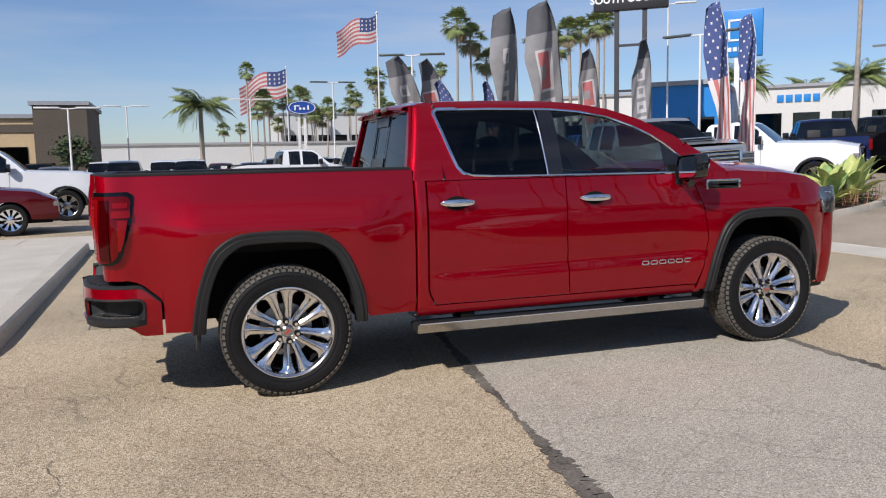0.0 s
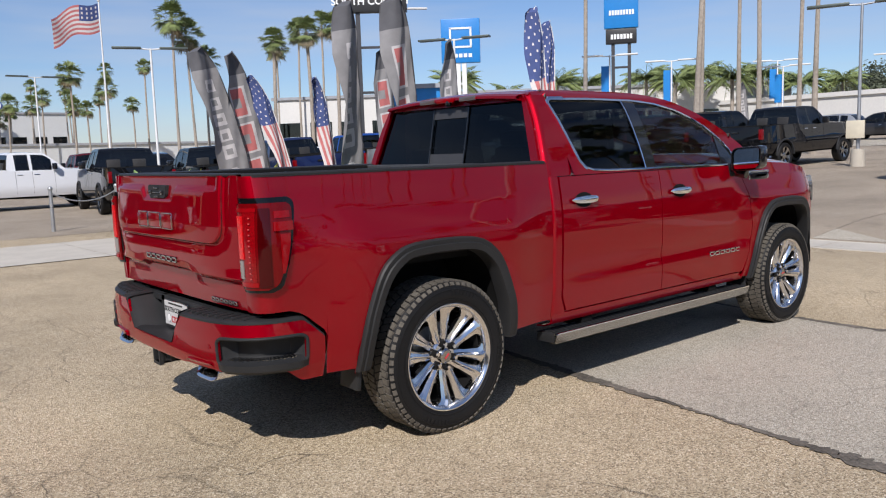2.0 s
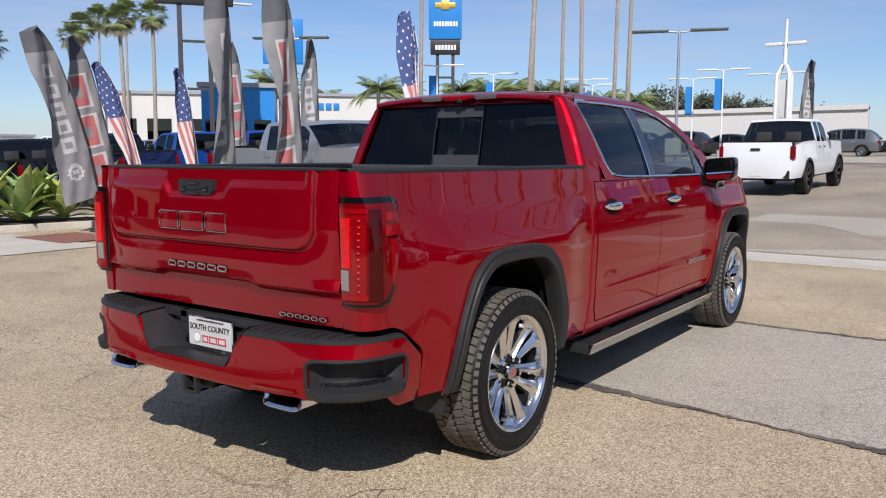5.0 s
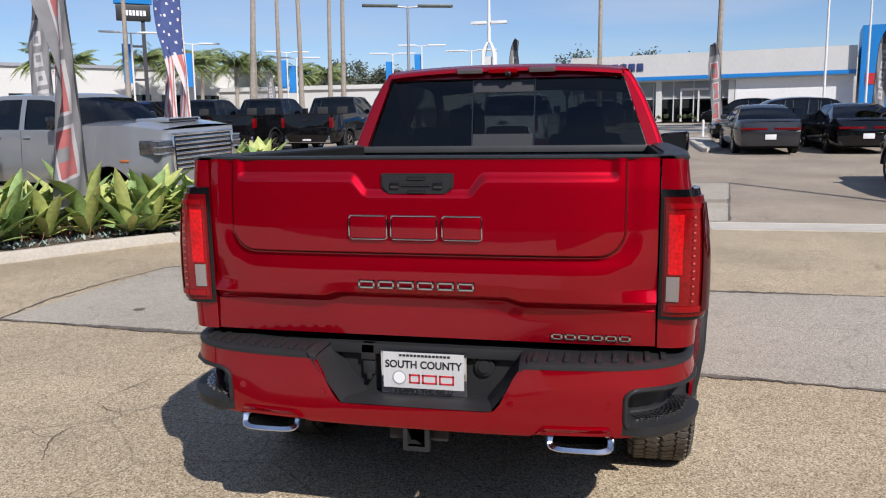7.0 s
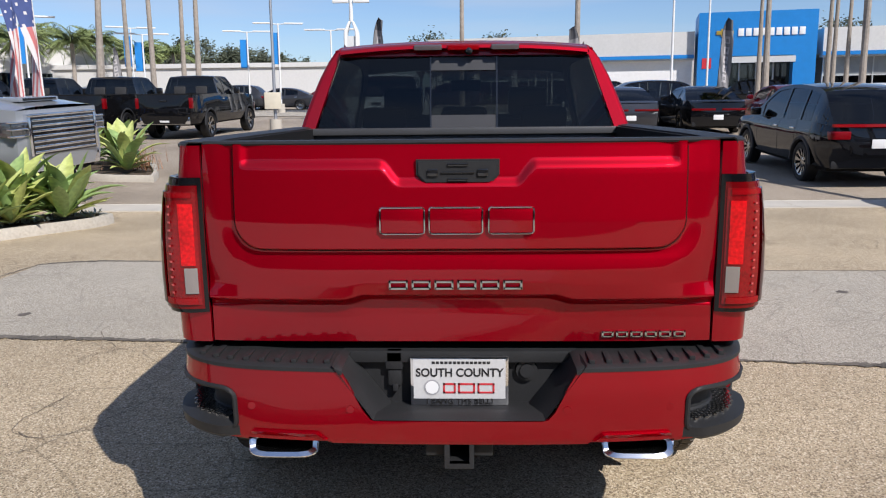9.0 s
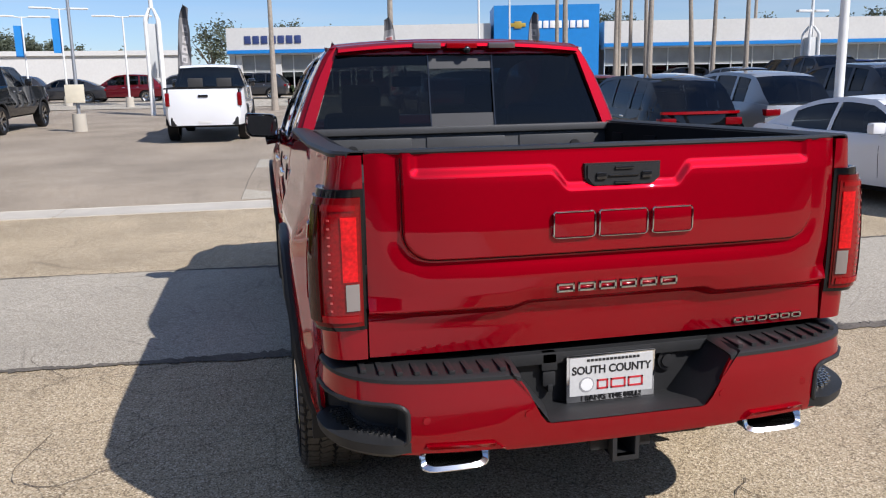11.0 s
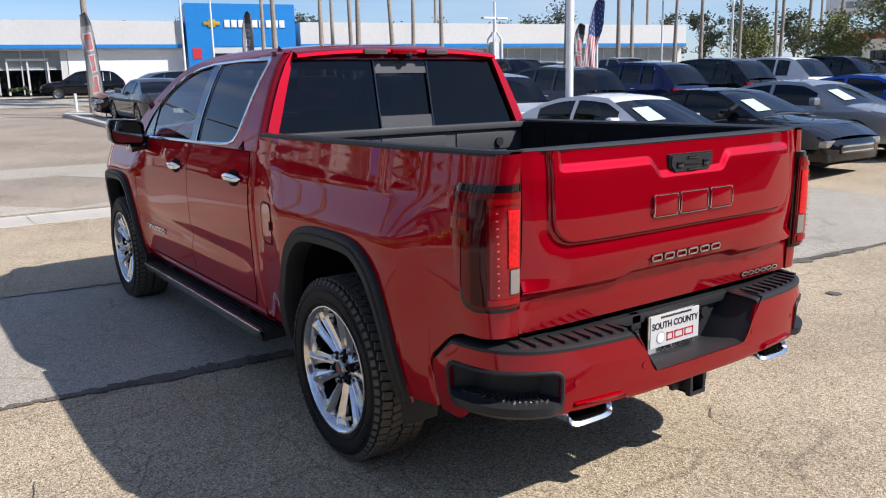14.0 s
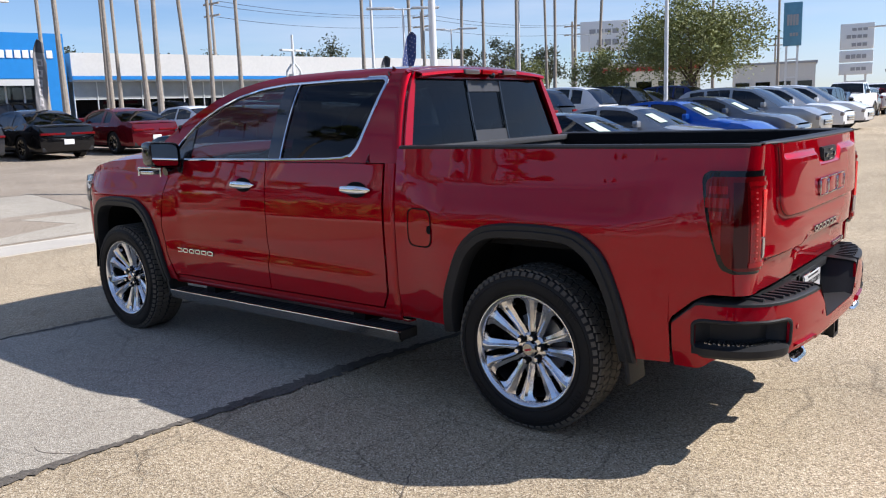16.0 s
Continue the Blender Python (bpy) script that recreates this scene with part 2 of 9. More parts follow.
# ---------------------------------------------------------------- mesh helpers
def sm(t):
    t = min(1.0, max(0.0, t))
    return t * t * (3 - 2 * t)


def part(name, bm, mat, parent=None, label="", flat=False, angle=35, out=None):
    """Links a bmesh as one mesh object, under a thing or under a part. out: the way that an open sheet faces."""
    bmesh.ops.recalc_face_normals(bm, faces=bm.faces)
    if out is not None:
        bm.normal_update()
        if sum((f.normal * f.calc_area() for f in bm.faces), Vector()).dot(Vector(out)) < 0:
            bmesh.ops.reverse_faces(bm, faces=bm.faces)
    me = bpy.data.meshes.new(name)
    bm.to_mesh(me)
    bm.free()
    for m in (mat if isinstance(mat, (tuple, list)) else (mat,)):
        me.materials.append(m)
    if not flat:
        me.polygons.foreach_set("use_smooth", [True] * len(me.polygons))
        me.set_sharp_from_angle(angle=radians(angle))
    ob = new(name, me)
    if parent is not None:
        ob.parent = parent
    if label:
        tagged(ob, label)
    return ob


def thing(name, label, category, group="", m=None, kind=""):
    ob = new(name)
    ob.empty_display_size = 0.2
    if m is not None:
        ob.matrix_world = m
    return tagged(ob, label, category, group, kind)


def clone(src, parent, m, name=""):
    """An object of its own on the mesh of another, with its parts."""
    ob = new(name or src.name.split(".")[0], src.data)
    ob.parent = parent
    ob.matrix_basis = m
    for c in src.children:
        clone(c, ob, c.matrix_basis.copy())
    return ob


def grid(bm, rows, mat=0, closed=False):
    """Quads over rows of points."""
    vs = [[bm.verts.new(p) for p in r] for r in rows]
    for a, b in zip(vs, vs[1:]):
        n = len(a)
        for i in range(n if closed else n - 1):
            j = (i + 1) % n
            q = [a[i], a[j], b[j], b[i]]
            if len({v.co.to_tuple(6) for v in q}) < 4:
                u = []
                for v in q:
                    if all((v.co - w.co).length > 1e-6 for w in u):
                        u.append(v)
                if len(u) < 3:
                    continue
                q = u
            f = bm.faces.new(q)
            f.material_index = mat
    return vs


def solid(bm, d):
    bmesh.ops.recalc_face_normals(bm, faces=bm.faces)
    bmesh.ops.solidify(bm, geom=bm.faces[:], thickness=d)
    return bm


def shell(bm, d):
    """Gives an open sheet a thickness, straight along its normals."""
    bmesh.ops.recalc_face_normals(bm, faces=bm.faces)
    bm.normal_update()
    faces, edges = bm.faces[:], [e for e in bm.edges if len(e.link_faces) == 1]
    twin = {v: bm.verts.new(v.co - v.normal * d) for v in bm.verts[:]}
    for f in faces:
        bm.faces.new([twin[v] for v in reversed(f.verts)])
    for e in edges:
        a, b = e.verts
        bm.faces.new((a, b, twin[b], twin[a]))
    return bm


def bx(bm, x0, x1, y0, y1, z0, z1, bevel=0.0, mat=0, m=None):
    r = bmesh.ops.create_cube(bm, size=1.0)
    v = r["verts"]
    bmesh.ops.scale(bm, vec=(x1 - x0, y1 - y0, z1 - z0), verts=v)
    bmesh.ops.translate(bm, vec=((x0 + x1) / 2, (y0 + y1) / 2, (z0 + z1) / 2), verts=v)
    if m is not None:
        bmesh.ops.transform(bm, matrix=m, verts=v)
    fs = {f for a in v for f in a.link_faces}
    for f in fs:
        f.material_index = mat
    if bevel:
        es = {e for a in v for e in a.link_edges}
        k = bmesh.ops.bevel(bm, geom=list(es), offset=bevel, segments=2, affect="EDGES", profile=0.6)
        for f in k["faces"]:
            f.material_index = mat
    return bm


def rod(bm, p0, p1, r0, r1=None, n=12, mat=0, cap=True):
    p0, p1 = Vector(p0), Vector(p1)
    r1 = r0 if r1 is None else r1
    d = p1 - p0
    q = d.to_track_quat("Z", "Y").to_matrix()
    rows = []
    for p, r in ((p0, r0), (p1, r1)):
        rows.append([p + q @ Vector((r * math.cos(a), r * math.sin(a), 0)) for a in [2 * math.pi * i / n for i in range(n)]])
    vs = grid(bm, rows, mat, True)
    if cap:
        for r, ring in ((r0, vs[0]), (r1, vs[1])):
            if r > 1e-4:
                f = bm.faces.new(ring)
                f.material_index = mat
    return bm


def tube(bm, pts, radii, n=8, mat=0):
    """A round tube along points; radii: one, or one for each point."""
    pts = [Vector(p) for p in pts]
    if not isinstance(radii, (list, tuple)):
        radii = [radii] * len(pts)
    rows = []
    up = Vector((0.123, 0.987, 0.1))
    for i, p in enumerate(pts):
        t = (pts[min(i + 1, len(pts) - 1)] - pts[max(i - 1, 0)]).normalized()
        a = t.cross(up)
        if a.length < 0.05:
            a = t.cross(Vector((1, 0, 0)))
        a.normalize()
        b = t.cross(a)
        rows.append([p + (a * math.cos(w) + b * math.sin(w)) * radii[i] for w in [2 * math.pi * k / n for k in range(n)]])
    vs = grid(bm, rows, mat, True)
    for ring in (vs[0], vs[-1]):
        f = bm.faces.new(ring)
        f.material_index = mat
    return bm


def revolve(bm, prof, n=48, mat=0):
    """Turns a profile of (radius, y) about the y axis."""
    rows = [[Vector((r * math.cos(a), y, r * math.sin(a))) for a in [2 * math.pi * i / n for i in range(n)]] for r, y in prof]
    return grid(bm, rows, mat, True)


def polyline(pts, n):
    """n points at even steps along a smooth line through pts (2D or 3D)."""
    p = [Vector((*q, 0)) if len(q) == 2 else Vector(q) for q in pts]
    dense = []
    for i in range(len(p) - 1):
        a, b = p[i], p[i + 1]
        ta = (p[i + 1] - p[max(i - 1, 0)]) * 0.5
        tb = (p[min(i + 2, len(p) - 1)] - p[i]) * 0.5
        for k in range(12):
            t = k / 12
            dense.append((2 * t**3 - 3 * t**2 + 1) * a + (t**3 - 2 * t**2 + t) * ta + (3 * t**2 - 2 * t**3) * b + (t**3 - t**2) * tb)
    dense.append(p[-1])
    acc = [0.0]
    for a, b in zip(dense, dense[1:]):
        acc.append(acc[-1] + (b - a).length)
    out = []
    for i in range(n):
        s = acc[-1] * i / (n - 1)
        k = min(max(int(np.searchsorted(acc, s)) - 1, 0), len(dense) - 2)
        f = (s - acc[k]) / max(acc[k + 1] - acc[k], 1e-9)
        out.append(dense[k].lerp(dense[k + 1], f))
    return out


def lettering(name, text, size, mat, parent, m, label="", extrude=0.001):
    cu = bpy.data.curves.new(name, "FONT")
    cu.offset = size * 0.022
    cu.body, cu.size, cu.extrude, cu.align_x, cu.align_y = text, size, extrude, "CENTER", "CENTER"
    tmp = new(name + "_curve", cu)
    dg = bpy.context.evaluated_depsgraph_get()
    me = bpy.data.meshes.new_from_object(tmp.evaluated_get(dg))
    bpy.data.objects.remove(tmp)
    me.materials.clear()
    me.materials.append(mat)
    ob = new(name, me)
    ob.parent = parent
    ob.matrix_basis = m
    if label:
        tagged(ob, label)
    return ob


GX, GZ = (-2000, 9.35, 11, 19, 27, 59, 140, 2000), (0, 0, 0.2, 0.52, 0.78, 1.75, 2.6, 2.6)


def ground_z(x, y=0.0):
    """The lot climbs gently towards the street and towards the far car rows."""
    return float(np.interp(x, GX, GZ) + np.interp(y, (-30, -20, -14, -9.5), (0.50, 0.36, 0.18, 0)) * np.interp(x, (15, 27), (1, 0)))


# ---------------------------------------------------------------- wheels
def wheel_meshes(r=0.420, w=0.275, rim=0.284):
    """One big chrome wheel with split spokes, its axle along y and its face towards +y."""
    h = w / 2
    bm = bmesh.new()
    prof = [(rim - 0.012, -h * 0.78), (rim + 0.012, -h * 0.92), (rim + 0.05, -h), (r - 0.055, -h * 1.0), (r - 0.022, -h * 0.93), (r - 0.008, -h * 0.78),
            (r - 0.006, -h * 0.4), (r - 0.006, 0), (r - 0.006, h * 0.4), (r - 0.008, h * 0.78), (r - 0.022, h * 0.93), (r - 0.055, h), (rim + 0.05, h), (rim + 0.012, h * 0.92), (rim - 0.012, h * 0.78)]
    revolve(bm, prof, 72)
    for ring, y in ((rim + 0.03, h * 0.975), (rim + 0.085, h * 1.005)):
        revolve(bm, [(ring - 0.003, y - 0.003), (ring - 0.002, y + 0.002), (ring + 0.002, y + 0.002), (ring + 0.003, y - 0.003)], 72)
    # raised marks on the sidewall, kept as plain bars
    for a0, cnt in ((0.35, 7), (3.5, 7), (2.2, 4)):
        for k in range(cnt):
            m = Matrix.Rotation(a0 + k * 0.075, 4, "Y") @ Matrix.Translation((rim + 0.068, h * 1.0, 0))
            bx(bm, -0.011, 0.011, -0.002, 0.0035, -0.009, 0.009, m=m)
    tyre = part("tyre", bm, RUBBER, None, "", angle=40)
    bm = bmesh.new()
    n = 62
    for i in range(n):
        a = 2 * math.pi * i / n
        for row, (y0, y1, off, skew) in enumerate(((-0.80, -0.48, 0, 0.2), (-0.44, -0.05, 0.5, -0.35), (0.05, 0.44, 0, 0.35), (0.48, 0.80, 0.5, -0.2))):
            m = Matrix.Rotation(a + off * 2 * math.pi / n, 4, "Y") @ Matrix.Translation((r - 0.005, (y0 + y1) / 2 * h, 0)) @ Matrix.Rotation(skew, 4, "X")
            bx(bm, -0.008, 0.0045, (y0 - y1) / 2 * h, (y1 - y0) / 2 * h, -0.0165, 0.0165, m=m)
        for s in (-1, 1):
            m = Matrix.Rotation(a, 4, "Y") @ Matrix.Translation((r - 0.024, s * h * 0.90, 0)) @ Matrix.Rotation(s * 0.9, 4, "Z")
            bx(bm, -0.012, 0.007, -0.011, 0.011, -0.013, 0.013, m=m)
    tread = part("tread", bm, TREAD, tyre, "dusty all-terrain tread blocks", flat=True)
    # chrome wheel: a bright lip, a barrel painted near black as shade, and six pairs of spokes
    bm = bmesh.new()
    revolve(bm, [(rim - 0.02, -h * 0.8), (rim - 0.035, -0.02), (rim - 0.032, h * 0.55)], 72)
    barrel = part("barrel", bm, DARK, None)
    bm = bmesh.new()
    revolve(bm, [(rim - 0.020, h * 0.30), (rim - 0.016, h * 0.72), (rim - 0.011, h * 0.84), (rim - 0.004, h * 0.92), (rim + 0.004, h * 0.955), (rim + 0.009, h * 0.95), (rim + 0.012, h * 0.90)], 72)
    face = h * 0.66
    spokes = []
    # each pair of spokes leaves a narrow slot with a lug nut at its root; wide windows part the pairs
    for k in range(6):
        mid = math.radians(60 * k)
        c = Vector((math.cos(mid), 0, math.sin(mid)))
        q = Vector((-math.sin(mid), 0, math.cos(mid)))
        for s in (-1, 1):
            rows = []
            sb = bmesh.new()
            for t in np.linspace(0, 1, 12):
                rad = 0.060 + (rim - 0.010 - 0.060) * t
                inner = float(np.interp(rad, (0.06, 0.112, 0.140, 0.245, 0.266, 0.274), (0.001, 0.001, 0.0095, 0.0135, 0.008, 0.002)))
                outer = rad * math.sin(math.radians(float(np.interp(rad, (0.06, 0.115, 0.145, 0.235, 0.260, 0.274), (29.8, 28.0, 23.0, 21.0, 24.0, 29.5)))))
                y = face - 0.024 + 0.040 * t**1.3
                deep = 0.042
                rows.append([c * math.sqrt(max(rad * rad - e * e, 0)) + q * s * e + Vector((0, y + dy, 0)) for e, dy in [(inner + (outer - inner) * u, d) for u, d in ((0, -deep), (0.03, -0.014), (0.16, -0.003), (0.40, 0.006), (0.48, 0.005), (0.62, -0.006), (0.93, -0.013), (1, -deep))]])
            grid(sb, rows)
            spokes.append(sb)
    revolve(bm, [(0.0, face - 0.02), (0.04, face - 0.02), (0.072, face - 0.022), (0.084, face - 0.032), (0.088, face - 0.06)], 36)
    rimo = part("wheel", bm, WHEEL_CHROME, None, "", angle=30)
    tyre.parent = rimo
    barrel.parent = rimo
    for sb in spokes:
        part("spoke", sb, WHEEL_CHROME, rimo, angle=14)
    bm = bmesh.new()
    revolve(bm, [(0.0, face + 0.006), (0.030, face + 0.006), (0.040, face - 0.002), (0.043, face - 0.016)], 28)
    part("hub_cap", bm, SATIN, rimo, "satin hub cap")
    bm = bmesh.new()
    bx(bm, -0.018, 0.018, face + 0.005, face + 0.008, -0.005, 0.005)
    part("cap_mark", bm, INK_RED, rimo)
    for k in range(6):
        a = math.radians(60 * k)
        c = Vector((0.070 * math.cos(a), 0, 0.064 * math.sin(a)))
        bm = bmesh.new()
        rod(bm, c + Vector((0, face - 0.025, 0)), c + Vector((0, face + 0.010, 0)), 0.0135, 0.0115, 6)
        nut = part("lug_nut", bm, CHROME, rimo)
        # solid near-black collar paints the shade of the well round the nut
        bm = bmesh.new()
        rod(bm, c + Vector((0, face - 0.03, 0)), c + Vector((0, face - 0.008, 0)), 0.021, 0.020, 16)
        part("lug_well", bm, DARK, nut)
    bm = bmesh.new()
    revolve(bm, [(0.0, 0.0), (0.17, 0.0), (0.17, -0.02), (0.0, -0.02)], 40)
    part("brake_disc", bm, STEEL, rimo)
    # near-black disc paints the shade behind the spokes; the box is the caliper
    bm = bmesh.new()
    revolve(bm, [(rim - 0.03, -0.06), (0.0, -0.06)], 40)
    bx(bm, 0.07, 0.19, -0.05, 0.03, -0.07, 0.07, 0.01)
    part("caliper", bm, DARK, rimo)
    return rimo


# ---------------------------------------------------------------- the red pickup
truck = thing("pickup_truck", "metallic red crew-cab pickup truck with chrome wheels and black wheel-arch trim", "pickup truck")
AXLES = (0.0, 3.745)
ARCH_OUT = ((-0.585, 0.44), (-0.570, 0.56), (-0.538, 0.72), (-0.460, 0.925), (-0.36, 1.02), (-0.24, 1.058), (0.0, 1.066), (0.20, 1.048), (0.305, 1.0), (0.40, 0.90), (0.485, 0.70), (0.515, 0.56), (0.525, 0.44))
ARCH_IN = ((-0.500, 0.44), (-0.488, 0.56), (-0.455, 0.72), (-0.385, 0.88), (-0.29, 0.965), (-0.20, 0.985), (0.0, 0.988), (0.17, 0.978), (0.26, 0.94), (0.345, 0.85), (0.415, 0.68), (0.442, 0.56), (0.452, 0.44))


def side_y(x, z):
    y = float(np.interp(z, (0.40, 0.50, 0.60, 0.67, 0.74, 0.90, 1.02, 1.12, 1.22, 1.30, 1.36, 1.43), (0.905, 0.935, 0.948, 0.957, 0.957, 0.963, 0.966, 0.963, 0.951, 0.938, 0.928, 0.918)))
    for a in AXLES:
        zl = 1.075 + 0.06 * min(1.0, max(0.0, (abs(x - a) - 0.45) / 0.4))
        y += 0.040 * sm(1 - (abs(x - a) - 0.46) / 0.36) * min(1.0, max(0.0, (zl + 0.175 - z) / 0.175)) ** 1.2
    if 0.9 < x < 3.25:
        y -= 0.013 * math.exp(-(((z - 0.75 - 0.02 * (x - 2)) / 0.055) ** 2)) * sm((x - 0.9) / 0.25) * sm((3.25 - x) / 0.3)
    if x < -0.42:
        y -= 0.026 * min(1.3, ((-0.42 - x) / 0.46) ** 1.6)
    if x > 3.85:
        y -= 0.27 * ((x - 3.85) / 0.75) ** 2.2
    return y


def arch_z(x):
    """The lower edge of the body at x: over a wheel the arch, else none."""
    for a in AXLES:
        d = x - a
        if ARCH_OUT[0][0] < d < ARCH_OUT[-1][0]:
            return float(np.interp(d, [p[0] for p in ARCH_OUT], [p[1] for p in ARCH_OUT])) - 0.02
    return None


def corner(f, z, s):
    """The rounded rear corner: f = 0 on the side, 1 at the tailgate's edge."""
    t = f * math.pi / 2
    n = 2 / 3.2
    cx, cy = math.sin(t) ** n, math.cos(t) ** n
    y0 = side_y(-0.88, z)
    xr = float(np.interp(z, (0.5, 0.80, 1.0, 1.2, 1.43), (-1.062, -1.072, -1.080, -1.084, -1.090)))
    return Vector((-0.88 + (xr + 0.88) * cx, s * (0.800 + (y0 - 0.800) * cy), z))


def fender_top(x):
    return float(np.interp(x, (3.0, 3.5, 3.9, 4.15, 4.30, 4.42), (1.352, 1.352, 1.328, 1.29, 1.235, 1.16)))


def upper_y(z):
    return float(np.interp(z, (1.345, 1.40, 1.50, 1.60, 1.70, 1.80, 1.85, 1.885, 1.90), (0.927, 0.911, 0.877, 0.838, 0.795, 0.742, 0.704, 0.655, 0.61)))


def back_x(z):
    return 0.848 + (z - 1.345) * 0.19


TOP = ((0.943, 1.850), (0.985, 1.872), (1.2, 1.888), (1.6, 1.896), (1.95, 1.893), (2.2, 1.876), (2.45, 1.832), (2.7, 1.75), (2.95, 1.632), (3.15, 1.508), (3.35, 1.365))
DLO_BOT = ((1.085, 1.800), (1.12, 1.68), (1.16, 1.545), (1.195, 1.44), (1.235, 1.395), (1.30, 1.376), (1.45, 1.368), (1.85, 1.362), (2.90, 1.355), (3.03, 1.358))
DLO_TOP = ((1.085, 1.803), (1.11, 1.822), (1.5, 1.829), (1.97, 1.826), (2.2, 1.808), (2.43, 1.763), (2.6, 1.703), (2.75, 1.632), (2.88, 1.545), (2.97, 1.462), (3.03, 1.385))


def lin(pts, x):
    return float(np.interp(x, [p[0] for p in pts], [p[1] for p in pts]))


for s in (1, -1):
    # bed side, round the rear corner
    bm = bmesh.new()
    cols = []
    for f in np.linspace(1, 0, 16)[:-1]:
        zb = 0.80
        cols.append([corner(f, zb + (1.430 - zb) * k / 26, s) for k in range(27)])
    xs = sorted(set([-0.752, -0.746, -0.738, -0.734] + list(np.linspace(-0.88, -0.585, 8)) + list(np.linspace(-0.584, 0.554, 62)) + list(np.linspace(0.556, 0.862, 9))))

    def bed_low(x):
        a = arch_z(x)
        return a if a is not None else (float(np.interp(x, (-0.95, -0.862, -0.752, -0.738, -0.734), (0.80, 0.782, 0.685, 0.655, 0.46))) if x < -0.5 else 0.47)
    for x in xs:
        zl = 1.075 + 0.06 * min(1.0, max(0.0, (abs(x) - 0.45) / 0.4))
        zs = list(np.linspace(bed_low(x), zl, 11)[:-1]) + list(np.linspace(zl, zl + 0.175, 9)[:-1]) + list(np.linspace(zl + 0.175, 1.430, 9))
        cols.append([Vector((x, s * side_y(x, z), z)) for z in zs])
    grid(bm, cols)
    solid(bm, 0.014)
    part("bed_side", bm, RED, truck)
    # black cap on the bed rail
    bm = bmesh.new()
    prof = ((0.003, 1.424), (0.004, 1.434), (-0.006, 1.442), (-0.060, 1.442), (-0.085, 1.436), (-0.088, 1.40))
    rows = []
    for x in np.linspace(-1.085, 0.845, 46):
        y0 = side_y(x, 1.418) if x > -0.88 else min((corner(f, 1.418, 1) for f in np.linspace(0, 1, 60)), key=lambda p: abs(p.x - x)).y
        rows.append([Vector((x, s * (y0 + d), z)) for d, z in prof])
    grid(bm, rows)
    solid(bm, 0.004)
    part("bed_rail_cap", bm, BLACK_PLASTIC, truck, "black plastic bed rail cap")
    # doors
    for nm, xl, xr in (("rear_door", lambda z: 0.962 + 0.05 * sm((0.62 - z) / 0.14), lambda z: 1.988 + 0.03 * sm((1.0 - z) / 0.6)),
                       ("front_door", lambda z: 1.996 + 0.03 * sm((1.0 - z) / 0.6), lambda z: float(np.interp(z, (0.5, 0.62, 0.86, 1.10, 1.345), (3.085, 3.13, 3.165, 3.12, 3.03))))):
        bm = bmesh.new()
        nu, nv = 30, 26
        rows = []
        for i in range(nu + 1):
            r = []
            for k in range(nv + 1):
                z = 0.505 + (1.340 - 0.505) * k / nv
                x = xl(z) + (xr(z) - xl(z)) * i / nu
                r.append(Vector((x, s * side_y(x, z), z)))
            rows.append(r)
        grid(bm, rows)
        solid(bm, 0.02)
        door = part(nm, bm, RED, truck)
        hx = 1.04 if nm == "rear_door" else 2.09
        bm = bmesh.new()
        rows = []
        for u in np.linspace(0, 1, 15):
            wgt = math.sin(math.pi * u) ** 0.35 if 0 < u < 1 else 0.0
            ring = []
            for v in np.linspace(0, 2 * math.pi, 11)[:-1]:
                ring.append(Vector((hx + 0.255 * u, s * (side_y(hx, 1.195) + 0.012 + 0.020 * wgt + 0.012 * wgt * math.cos(v)), 1.192 + (0.0225 * wgt + 0.002) * math.sin(v))))
            rows.append(ring)
        grid(bm, rows, closed=True)
        part("door_handle", bm, CHROME, door, "chrome door handle")
        # flat near-black sheet on the skin, painting the shaded recess behind the handle
        bm = bmesh.new()
        rows = []
        for u in np.linspace(0, 1, 9):
            rr = 0.062 * math.sin(math.pi * (0.08 + 0.84 * u)) ** 0.5
            rows.append([Vector((hx + 0.05 + 0.15 * u, s * (side_y(hx, 1.19 + rr * v * 0.7) + 0.003), 1.19 + rr * v * 0.75)) for v in np.linspace(-1, 1, 7)])
        grid(bm, rows)
        solid(bm, 0.004)
        part("handle_cup", bm, DARK, door)
        if nm == "front_door":
            # the badge, kept as plain bars
            for k in range(6):
                bm = bmesh.new()
                x0 = 2.605 + k * 0.0735
                for z0, z1 in ((0.675, 0.684), (0.700, 0.709)):
                    bx(bm, x0, x0 + 0.062, -0.004, 0.004, z0, z1, 0.002)
                for c in (x0, x0 + 0.053):
                    bx(bm, c, c + 0.009, -0.004, 0.004, 0.675, 0.709, 0.002)
                bmesh.ops.translate(bm, vec=(0, s * (side_y(2.8, 0.69) + 0.004), 0), verts=bm.verts)
                part("badge_bar", bm, CHROME, door)
    # cab corner behind the rear door, and the sill
    bm = bmesh.new()
    rows = []
    for x, d in ((0.868, 0.045), (0.872, 0.020), (0.880, 0.006), (0.892, 0.0), (0.92, 0.002), (0.945, 0.0), (0.954, 0.006)):
        rows.append([Vector((x + 0.05 * sm((0.62 - z) / 0.14) * (x > 0.9), s * (side_y(x, z) - d), z)) for z in np.linspace(0.46, 1.345, 24)])
    grid(bm, rows)
    solid(bm, 0.012)
    part("cab_corner", bm, RED, truck)
    bm = bmesh.new()
    rows = []
    for x in np.linspace(0.88, 3.14, 20):
        rows.append([Vector((x, s * y, z)) for y, z in ((0.915, 0.500), (0.934, 0.496), (0.930, 0.46), (0.915, 0.435), (0.86, 0.415), (0.80, 0.41))])
    grid(bm, rows)
    solid(bm, 0.01)
